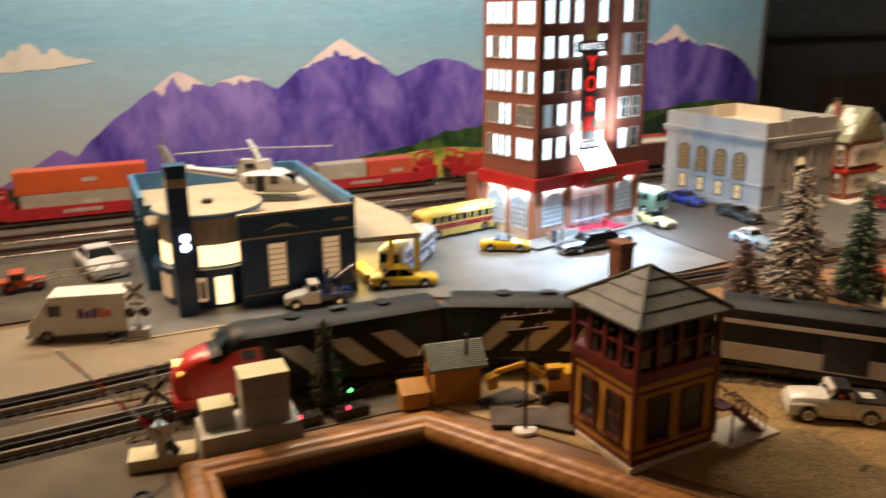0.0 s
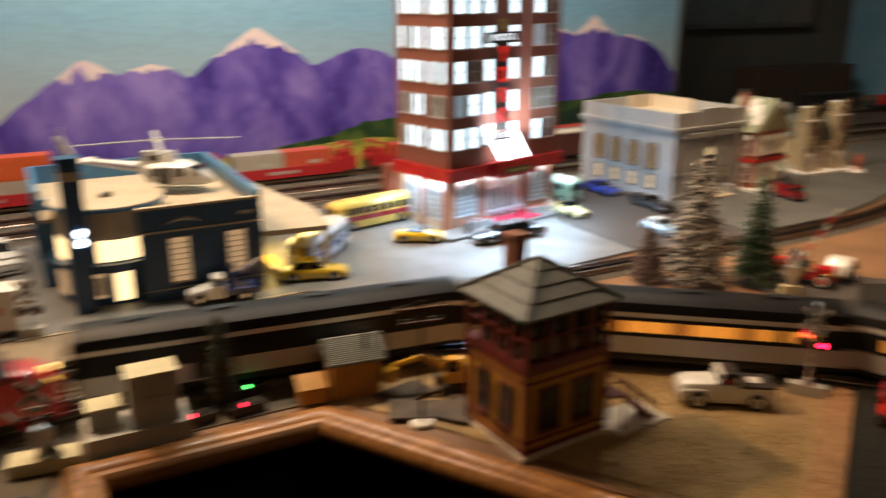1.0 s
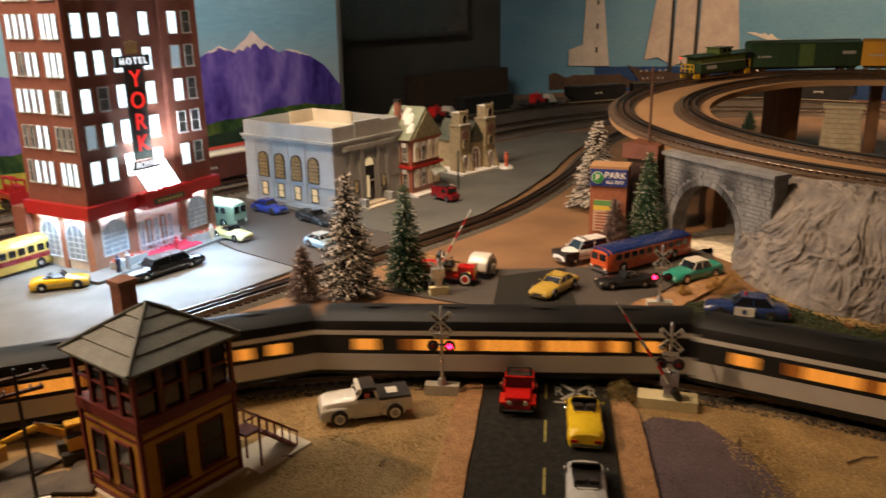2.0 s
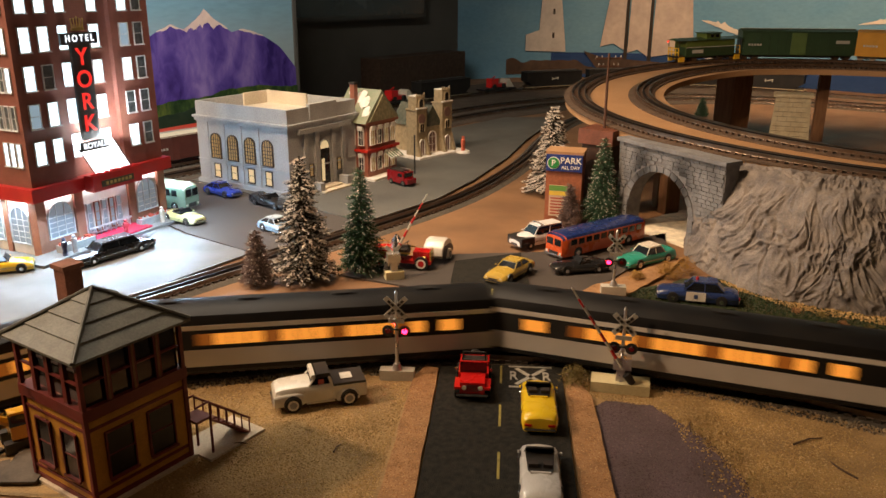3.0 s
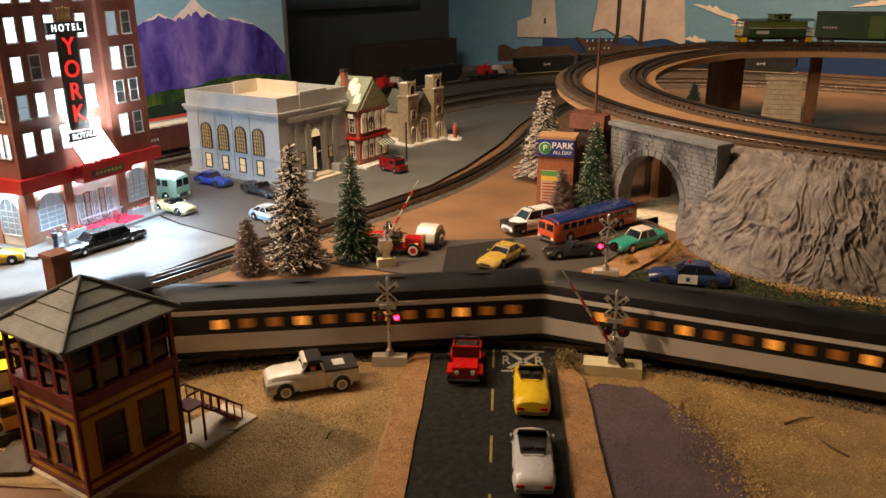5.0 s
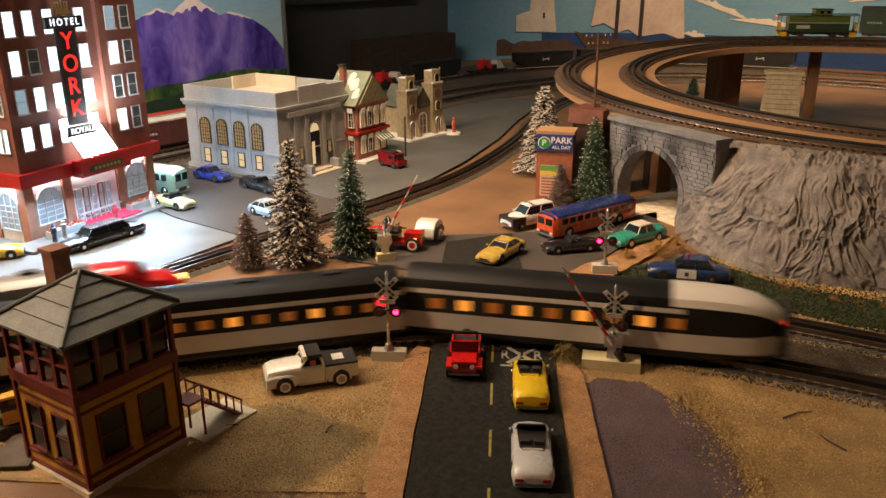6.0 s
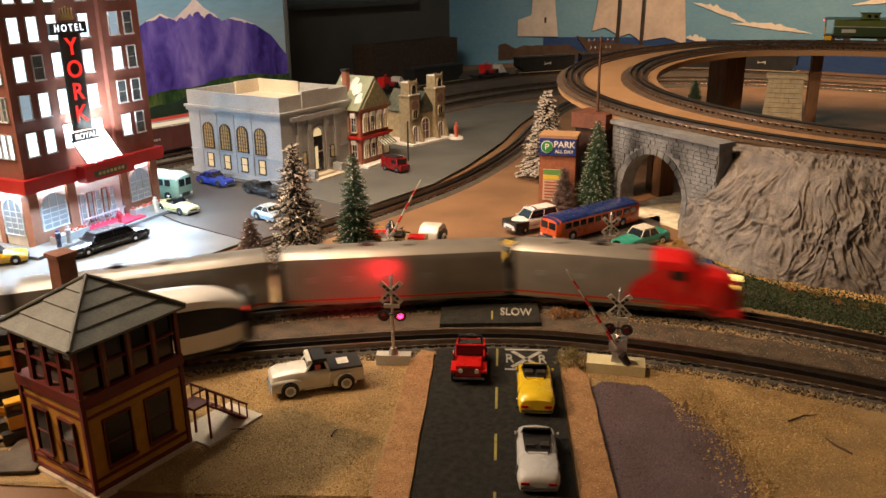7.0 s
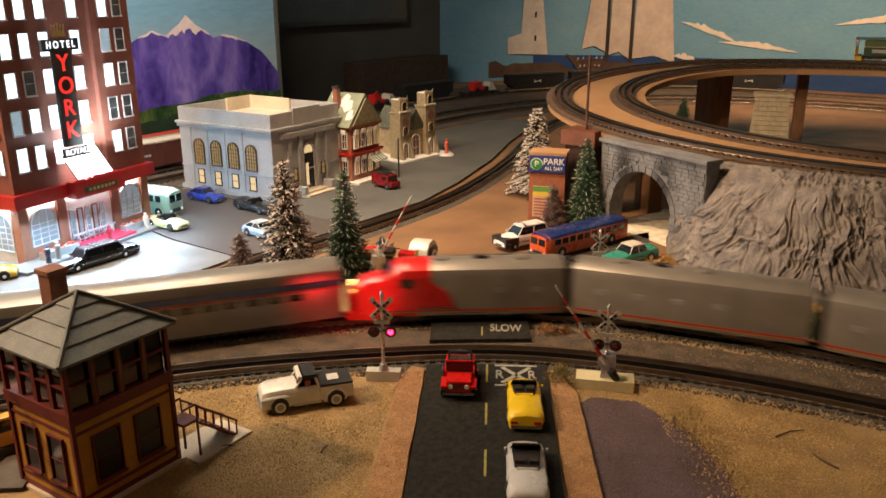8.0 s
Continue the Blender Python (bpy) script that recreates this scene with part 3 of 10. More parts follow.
track("track", T1, 4.1, 9.0, 0.0, "curved three-rail track with black ties nearest the road", TIE, (5.4, 8.2))
track("track", T2, 4.1, 9.0, 0.0, "curved three-rail track with black ties behind the first", TIE, (5.4, 8.3))
track("track", T3, 0.02, T3.length() - 0.05, 0.0, "siding track along the edge of the town", TIE_BROWN, (0.1, 2.2))
for b, s1 in ((B1, 11.5), (B2, 11.6), (B3, 11.9)):
    track("track", b, 3.8, s1, 0.0, "straight back track before the painted mountains", TIE_BROWN, (0, 0), pitch=0.018)
track("track", E1, 0.05, E1.length() - 0.05, lambda s: climb(220 - math.degrees(s / LOOP_R1)), "outer curved track on the raised loop", TIE_BROWN, (0.3, 3.0), False)
track("track", E2, 0.05, E2.length() - 0.05, lambda s: climb(220 - math.degrees(s / LOOP_R2)), "inner curved track on the raised loop", TIE_BROWN, (0.3, 2.4), False)

# ---- ground sheets ----
RA = radians(33.4)
ROAD_DIR, ROAD_SIDE = Vector((math.cos(RA), math.sin(RA))), Vector((math.sin(RA), -math.cos(RA)))
ROAD_0 = Vector((0.711, 0.297))


def road_at(along, across, z=0.0):
    q = ROAD_0 + ROAD_DIR * along + ROAD_SIDE * across
    return (q.x, q.y, z)


def patch(name, outline, z, mat, label, category, wobble=0.0, kind="structure", step=0.012, thick=0.003, seed=0.0):
    """A thin sheet or spread of ground cover, with an uneven edge where wobble is set."""
    pts = []
    n = len(outline)
    for i in range(n):
        a, b = Vector(outline[i][:2]), Vector(outline[(i + 1) % n][:2])
        k = max(1, int((b - a).length / step)) if wobble else 1
        for j in range(k):
            q = a.lerp(b, j / k)
            if wobble:
                q += Vector((noise.noise((q.x * 30, q.y * 30, seed)), noise.noise((q.x * 30, q.y * 30, seed + 9)))) * wobble
            pts.append((q.x, q.y))
    return slab(name, pts, z - thick, z, mat, label, category, kind)


# layout board this side of the siding is covered with scenery
patch("dirt_ground", [(0.67, -1.2), (2.4, -1.2), (2.4, 0.2), (1.47, 0.15), (1.46, 0.34), (1.30, 0.50), (1.16, 0.68), (1.02, 0.84), (0.86, 0.97), (0.62, 1.045), (0.40, 1.02), (0.36, 0.82), (0.55, 0.52), (0.672, 0.35)], 0.0022, DIRT, "straw-coloured dirt and dry grass beside the tracks", "dirt", kind="stuff")
patch("left_ground", [(-3.0, 0.72), (0.04, 0.72), (0.04, 0.83), (0.40, 0.83), (0.42, 0.99), (-3.0, 0.99)], 0.0018, LEFT_CARD, "grey-brown painted board beside the tracks", "ground sheet")
patch("left_ground", [(-3.0, 1.0), (0.44, 1.0), (0.44, 1.20), (0.05, 1.33), (-3.0, 1.33)], 0.0026, material("pale_board", (0.29, 0.225, 0.145), 0.7, second=(0.22, 0.17, 0.11), scale=6, bump=0.1), "pale grey painted board behind the tracks", "ground sheet")
patch("town_sheet", [(-3.0, 1.335), (0.02, 1.355), (0.02, 1.70), (-3.0, 1.70)], 0.004, LEFT_CARD, "grey-brown street sheet with parked cars", "street sheet")
patch("town_sheet", [(0.0, 1.20), (0.43, 1.20), (0.66, 1.105), (0.83, 1.088), (1.08, 1.11), (1.075, 1.31), (1.13, 1.70), (0.03, 1.70)], 0.0052, TOWN_LIGHT, "pale grey street sheet before the hotel", "street sheet")
patch("town_sheet", [(1.084, 1.10), (1.36, 1.082), (1.44, 1.19), (1.36, 1.70), (1.135, 1.70), (1.082, 1.31)], 0.0048, TOWN_DARK, "dark brown street sheet beside the bank", "street sheet")
patch("town_sheet", [(1.365, 1.083), (1.62, 1.088), (1.83, 1.135), (2.13, 1.23), (2.40, 1.34), (2.74, 1.455), (2.9, 1.50), (2.75, 1.66), (1.37, 1.70)], 0.007, TOWN, "grey-green street sheet below the small houses", "street sheet")
patch("back_bed", [(-5.8, 1.705), (2.6, 1.705), (3.3, 1.55), (3.9, 1.0), (4.4, 1.0), (4.35, 1.9), (3.7, 2.4), (2.2, 2.5), (2.12, 2.10), (-5.8, 2.10)], 0.0016, material("brown_bed", (0.10, 0.075, 0.055), 0.85, second=(0.07, 0.052, 0.04), scale=14, bump=0.5), "brown roadbed under the back tracks", "roadbed")
patch("purple_ground", [road_at(-0.35, 0.113), road_at(0.222, 0.113), road_at(0.236, 0.126), road_at(0.230, 0.182), road_at(0.16, 0.226), road_at(0.09, 0.245), road_at(0.0, 0.246), road_at(-0.35, 0.27)], 0.0036, PURPLE, "purple-brown gravel patch beside the road", "gravel", 0.010, "stuff")
patch("far_street", [(1.10, 0.90), (1.135, 0.755), (1.17, 0.66), (1.27, 0.52), (1.36, 0.515), (1.62, 0.52), (1.70, 0.555), (1.46, 0.66), (1.30, 0.83)], 0.003, material("brown_asphalt", (0.05, 0.042, 0.037), 0.7, second=(0.065, 0.053, 0.045), scale=9, bump=0.15), "dark brown street behind the tracks with parked cars", "street sheet")
patch("turf", [(1.32, 0.46), (1.36, 0.46), (1.50, 0.39), (1.47, 0.25), (1.52, 0.05), (1.55, -0.3), (1.36, -0.3), (1.345, 0.0), (1.33, 0.22), (1.29, 0.38)], 0.0034, GRASS_DARK, "dark green turf at the foot of the rock", "turf", 0.012, "stuff")
patch("far_shoulder", [(1.275, 0.525), (1.29, 0.46), (1.44, 0.45), (1.56, 0.46), (1.56, 0.485), (1.42, 0.492), (1.34, 0.52)], 0.0058, SAND, "orange sand strip beside the far street", "sand", 0.004, "stuff")

DARK_DIRT = material("dark_brown_dirt", (0.10, 0.068, 0.042), 0.95, second=(0.05, 0.038, 0.026), scale=40, mix=0.6, bump=1.0, fine=420)
strip_s = [5.75 + 0.05 * i for i in range(54)]
patch("track_dirt", [tuple(T1.side(s, 0.040)) for s in strip_s] + [tuple(T1.side(s, 0.096)) for s in reversed(strip_s)], 0.0038, DARK_DIRT, "dark brown dirt between the two tracks", "dirt", 0.003, "stuff", thick=0.002)
road = thing("road", "black asphalt road with yellow dashes and a crossing mark", "road", kind="structure")
part("asphalt", prism([road_at(a, c)[:2] for a, c in ((-0.45, -0.0795), (0.315, -0.0795), (0.322, 0.0785), (-0.45, 0.0785))], 0.0005, 0.0066), ASPHALT, road)
part("asphalt", prism([road_at(a, c)[:2] for a, c in ((0.386, -0.082), (0.468, -0.084), (0.474, 0.058), (0.398, 0.062))], 0.0005, 0.0098), ASPHALT, road, "asphalt between the two tracks")
part("asphalt", prism([road_at(a, c)[:2] for a, c in ((0.526, -0.09), (0.74, -0.09), (0.80, 0.03), (0.524, 0.052))], 0.0005, 0.0064), ASPHALT, road, "asphalt behind the tracks")
DASH = material("worn_yellow_line", (0.40, 0.34, 0.07), 0.7, second=(0.12, 0.10, 0.035), scale=200, mix=1.4)
LINE = material("worn_white_line", (0.46, 0.45, 0.40), 0.7, second=(0.16, 0.155, 0.135), scale=220, mix=1.3)


def painted(name, a0, a1, c0, c1, mat, z=0.0066):
    part(name, prism([road_at(a, c)[:2] for a, c in ((a0, c0), (a1, c0), (a1, c1), (a0, c1))], z, z + 0.0005), mat, road)


for a in (-0.37, -0.262, -0.155, -0.048, 0.056, 0.160, 0.266):
    painted("dash", a, a + 0.050, -0.0014, 0.0014, DASH)
painted("dash", 0.405, 0.435, -0.0095, -0.0070, DASH, 0.0098)
painted("dash", 0.56, 0.60, -0.02, -0.017, DASH, 0.0064)
painted("dash", 0.64, 0.68, -0.01, -0.007, DASH, 0.0064)
# crossing mark: two bars, a cross and two letters
painted("mark", 0.3125, 0.3165, 0.010, 0.066, LINE)
painted("mark", 0.256, 0.260, 0.010, 0.066, LINE)
RDEG = math.degrees(RA) - 90
for s in (-1, 1):
    bm = bmesh.new()
    m = pose(*road_at(0.287, 0.038, 0.0069), 0, 0, RDEG + s * 40)
    for p in box(bm, -0.0028, 0.0028, -0.029, 0.029, -0.0003, 0.0004):
        p.co = m @ p.co
    part("mark", bm, LINE, road)
for off in (0.016, 0.058):
    lettering("letter", "R", 0.022, pose(*road_at(0.287, off, 0.0068), 0, 0, RDEG) @ Matrix.Diagonal((0.85, 1.5, 1, 1)), LINE, road)
lettering("word", "SLOW", 0.021, pose(*road_at(0.432, 0.026, 0.0100), 0, 0, RDEG - 1) @ Matrix.Diagonal((0.78, 1.75, 1, 1)), LINE, road)
for a, b, side in ((-0.42, 0.300, -1), (-0.42, 0.268, 1)):
    e = [road_at(a, side * 0.0815), road_at(b, side * 0.0815), road_at(b + 0.006, side * 0.10), road_at(b - 0.03, side * 0.112), road_at(a, side * 0.124)]
    patch("shoulder", e, 0.0075, SAND, "strip of orange sand along the road's edge", "sand shoulder", 0.0012, "stuff", 0.008, 0.0074, 3.0 + side)


# loose stones, straw and ballast
def near_path(path, s0, s1, lo, hi, z):
    def spots(r, n):
        s = r.uniform(s0, s1, n)
        off = r.uniform(lo, hi, n) * r.choice((-1, 1), n)
        out = np.array([path.side(a, o) for a, o in zip(s, off)])
        return np.c_[out, np.full(n, z)]
    return spots


def in_area(outline, z, holes=0.0):
    poly = np.array([o[:2] for o in outline])

    def spots(r, n):
        lo, hi = poly.min(0), poly.max(0)
        p = r.uniform(lo, hi, (n, 2))
        inside = np.zeros(n, bool)
        for a, b in zip(poly, np.roll(poly, -1, 0)):
            cross = ((a[1] > p[:, 1]) != (b[1] > p[:, 1])) & (p[:, 0] < (b[0] - a[0]) * (p[:, 1] - a[1]) / (b[1] - a[1] + 1e-12) + a[0])
            inside ^= cross
        p = p[inside]
        if holes:
            keep = [noise.noise((x * 13, y * 13, 2)) > r.uniform(-0.6, 0.5) for x, y in p]
            p = p[np.array(keep)]
        return np.c_[p, np.full(len(p), z)]
    return spots


def spread(name, me, mat, label, category):
    me.materials.append(mat)
    ob = new(name, me)
    return tagged(ob, label, category, kind="stuff")


VERGE = [(0.53, 0.52), (0.66, 0.34), road_at(-0.30, -0.125), road_at(-0.1, -0.125), road_at(0.255, -0.115), (0.91, 0.57), (0.80, 0.67), (0.66, 0.77), (0.52, 0.84), (0.53, 0.70)]
VERGE_R = [road_at(0.27, 0.085), road_at(0.238, 0.130), road_at(0.225, 0.185), road_at(0.155, 0.222), road_at(0.08, 0.24), road_at(-0.12, 0.25), (0.80, -0.2), (1.10, -0.25), (1.11, 0.12), (1.07, 0.27), (1.03, 0.36)]
BETWEEN = [(1.11, 0.43), (1.145, 0.30), (1.18, 0.14), (1.205, -0.05), (1.255, -0.05), (1.235, 0.14), (1.20, 0.29), (1.15, 0.47)]
spread("gravel", scatter(16000, near_path(T1, 5.6, 8.3, 0.027, 0.046, 0.003), 0.0021, 0.8, 1), PEBBLE, "grey and tan ballast stones beside the near track", "ballast")
spread("gravel", scatter(16000, near_path(T2, 5.6, 8.4, 0.027, 0.046, 0.003), 0.0021, 0.8, 2), PEBBLE, "grey and tan ballast stones beside the second track", "ballast")
spread("straw", scatter(150000, in_area(VERGE, 0.0026, 1), 0.0012, 0.5, 3), STRAW, "dry straw-coloured ground cover", "ground cover")
spread("straw", scatter(170000, in_area(VERGE_R, 0.0027, 1), 0.0012, 0.5, 4), STRAW, "dry straw-coloured ground cover", "ground cover")
spread("straw", scatter(16000, in_area(BETWEEN, 0.0030), 0.0022, 0.6, 5), PEBBLE, "tan stones between the tracks", "ground cover")
spread("gravel", scatter(60000, in_area([road_at(-0.3, 0.112), road_at(0.220, 0.112), road_at(0.238, 0.128), road_at(0.231, 0.185), road_at(0.16, 0.232), road_at(0.09, 0.253), road_at(0.0, 0.252), road_at(-0.3, 0.275)], 0.0038), 0.0011, 0.5, 6), PURPLE_GRAIN, "purple-brown fine gravel", "gravel")
for side in (-1, 1):
    e = [road_at(-0.4, side * 0.083), road_at(0.262 if side > 0 else 0.298, side * 0.083), road_at(0.24 if side > 0 else 0.27, side * 0.111), road_at(-0.4, side * 0.122)]
    spread("sand", scatter(34000, in_area(e, 0.0076), 0.0011, 0.5, 8 + side), SAND_GRAIN, "coarse orange sand on the road's edge", "sand")


def tuft(x, y, r, h, mat, label, seed, n=420):
    """A bush of lichen: fine crooked twigs from one root."""
    rr = random.Random(seed)
    bm = bmesh.new()
    for i in range(n):
        a, e = rr.uniform(0, 6.283), rr.uniform(0.1, 1.45)
        l = rr.uniform(0.4, 1.0)
        tip = Vector((math.cos(a) * math.cos(e) * r * l, math.sin(a) * math.cos(e) * r * l, math.sin(e) * h * l))
        s = Vector((rr.uniform(-1, 1), rr.uniform(-1, 1), rr.uniform(-0.4, 1))).normalized() * 0.004
        w = Vector((rr.uniform(-1, 1), rr.uniform(-1, 1), rr.uniform(-1, 1))).normalized() * 0.0011
        bm.faces.new([bm.verts.new(tip - s), bm.verts.new(tip + w), bm.verts.new(tip + s)])
    return solid("bush", bm, mat, label, "bush", pose(x, y, 0.001))


for x, y, rz, l in ((0.985, 0.215, 20, 0.024), (1.035, 0.10, -35, 0.040), (1.000, 0.055, 60, 0.034), (0.700, 0.500, 15, 0.016), (0.640, 0.590, -50, 0.014)):
    bm = rod(bmesh.new(), (-l / 2, 0, 0.0012), (0.1 * l, 0.1 * l, 0.0018), 0.0012, 0.0010, 6)
    rod(bm, (0.1 * l, 0.1 * l, 0.0018), (l / 2, 0.04 * l, 0.0012), 0.0010, 0.0005, 6)
    solid("twig", bm, TIE_BROWN, "small brown twig lying on the dry ground", "twig", pose(x, y, 0.0030, 0, 0, rz))
OLIVE = material("olive_lichen", (0.22, 0.17, 0.05), 0.9, second=(0.11, 0.085, 0.03), scale=90, mix=1.2)
OCHRE = material("ochre_lichen", (0.42, 0.24, 0.05), 0.9, second=(0.22, 0.12, 0.03), scale=90, mix=1.2)
RUST = material("rust_lichen", (0.30, 0.15, 0.06), 0.9, second=(0.16, 0.085, 0.035), scale=90, mix=1.2)
tuft(0.995, 0.372, 0.024, 0.030, OLIVE, "olive lichen bush beside the crossing gate", 1, 700)
tuft(1.12, 0.462, 0.018, 0.018, RUST, "rust-brown lichen bush beside the road", 2)
tuft(1.135, 0.445, 0.014, 0.014, RUST, "rust-brown lichen bush beside the road", 3)
tuft(1.452, 0.445, 0.026, 0.030, OCHRE, "ochre lichen bush below the rock", 4, 700)
tuft(1.40, 0.478, 0.018, 0.020, OCHRE, "ochre lichen bush beside the signal", 5)
tuft(1.49, 0.43, 0.022, 0.034, OCHRE, "ochre lichen bush below the rock", 6)
for i in range(9):
    tuft(1.42 + 0.01 * math.sin(i * 2), 0.22 - 0.035 * i, 0.012, 0.010, OLIVE if i % 2 else RUST, "small dry bush at the foot of the rock", 20 + i, 160)

TURF_AREA = [(1.32, 0.455), (1.36, 0.455), (1.48, 0.385), (1.455, 0.25), (1.50, 0.05), (1.55, -0.3), (1.35, -0.3), (1.335, 0.0), (1.325, 0.22), (1.29, 0.375)]
spread("turf_blades", scatter(30000, in_area(TURF_AREA, 0.0036), 0.0022, 0.9, 31), TURF_GRAIN, "dark green turf with dry specks", "turf")
spread("straw", scatter(9000, in_area([(1.46, 0.33), (1.49, 0.37), (1.47, 0.22), (1.52, 0.03), (1.56, -0.2), (1.50, -0.2), (1.46, 0.05), (1.43, 0.22)], 0.0040), 0.0026, 0.9, 32), STRAW, "dry straw along the foot of the rock", "ground cover")
spread("straw", scatter(9000, in_area([road_at(0.05, 0.215), road_at(0.20, 0.20), road_at(0.22, 0.255), road_at(0.05, 0.27), road_at(-0.2, 0.29), road_at(-0.2, 0.24)], 0.0042, 1), 0.0016, 0.8, 33), STRAW, "dry straw thinning out over the gravel", "ground cover")

# ---- trains ----
def arch_section(w, z0, z1, z2, n=7):
    """Half-widths and heights of a coach body: straight sides and a rounded roof."""
    pts = [(-w, z0), (-w, z1)]
    for i in range(1, n):
        a = math.pi * i / n
        pts.append((-w * math.cos(a), z1 + (z2 - z1) * math.sin(a) ** 0.8))
    return pts + [(w, z1), (w, z0)]


def tube(x0, x1, section, ends=0.0):
    """A body along x; ends draws its last part in."""
    bm = bmesh.new()
    rings = []
    for x, k in ((x0, 1 - ends), (x0 + 0.004, 1.0), (x1 - 0.004, 1.0), (x1, 1 - ends)):
        zc = section[0][1]
        rings.append([(x, y * k, zc + (z - zc) * (1 - (1 - k) * 0.6)) for y, z in section])
    return loft(bm, rings)


def bogie(parent, x, z=0.0, side_mat=None, axles=2, span=0.036):
    side_mat = side_mat or BLACK
    bm = bmesh.new()
    for s in (-1, 1):
        box(bm, x - span * 0.75, x + span * 0.75, s * 0.0215 - 0.002, s * 0.0215 + 0.002, 0.022, 0.0285)
        box(bm, x - 0.006, x + 0.006, s * 0.0215 - 0.003, s * 0.0215 + 0.003, 0.018, 0.031)
    box(bm, x - 0.008, x + 0.008, -0.0215, 0.0215, 0.024, 0.031)
    b = part("bogie", soften(bm, 0.0008), side_mat, parent)
    for i in range(axles):
        xx = x - span / 2 + span * i / (axles - 1)
        w = bmesh.new()
        for s in (-1, 1):
            rod(w, (xx, s * 0.0145, 0.0225), (xx, s * 0.0180, 0.0225), 0.0088, 0.0088, 16)
            rod(w, (xx, s * 0.0130, 0.0225), (xx, s * 0.0146, 0.0225), 0.0100, 0.0100, 16)
        rod(w, (xx, -0.014, 0.0225), (xx, 0.014, 0.0225), 0.0016)
        part("wheelset", w, STEEL, b, "steel wheelset")
    return b


COACH_BLACK = material("train_black", (0.010, 0.010, 0.011), 0.5, second=(0.016, 0.015, 0.014), scale=30, spec=0.22)
COACH_GREY = paint((0.56, 0.53, 0.49), 0.42)
COACH_WHITE = paint((0.74, 0.70, 0.64), 0.4)
ORANGE_WIN = glow("lit_orange_window", (1.0, 0.33, 0.04), 0.85)
ORANGE_DIM = glow("dim_orange_window", (1.0, 0.27, 0.03), 0.16)
YELLOW_WIN = glow("lit_yellow_window", (1.0, 0.66, 0.03), 2.0)
YELLOW_DIM = glow("dim_yellow_window", (1.0, 0.52, 0.02), 0.5)
TAIL_RED = glow("tail_lamp", (1.0, 0.02, 0.01), 3.0)


def windows(parent, spans, z0, z1, w, mats, seed=0):
    """Window panes along both sides of a coach, each a pane of its own."""
    for i, (a, b) in enumerate(spans):
        for s in (-1, 1):
            m = mats[(i * 7 + seed) % len(mats)]
            part("window", block(a, b, s * w - 0.0007, s * w + 0.0007, z0, z1), m, parent)


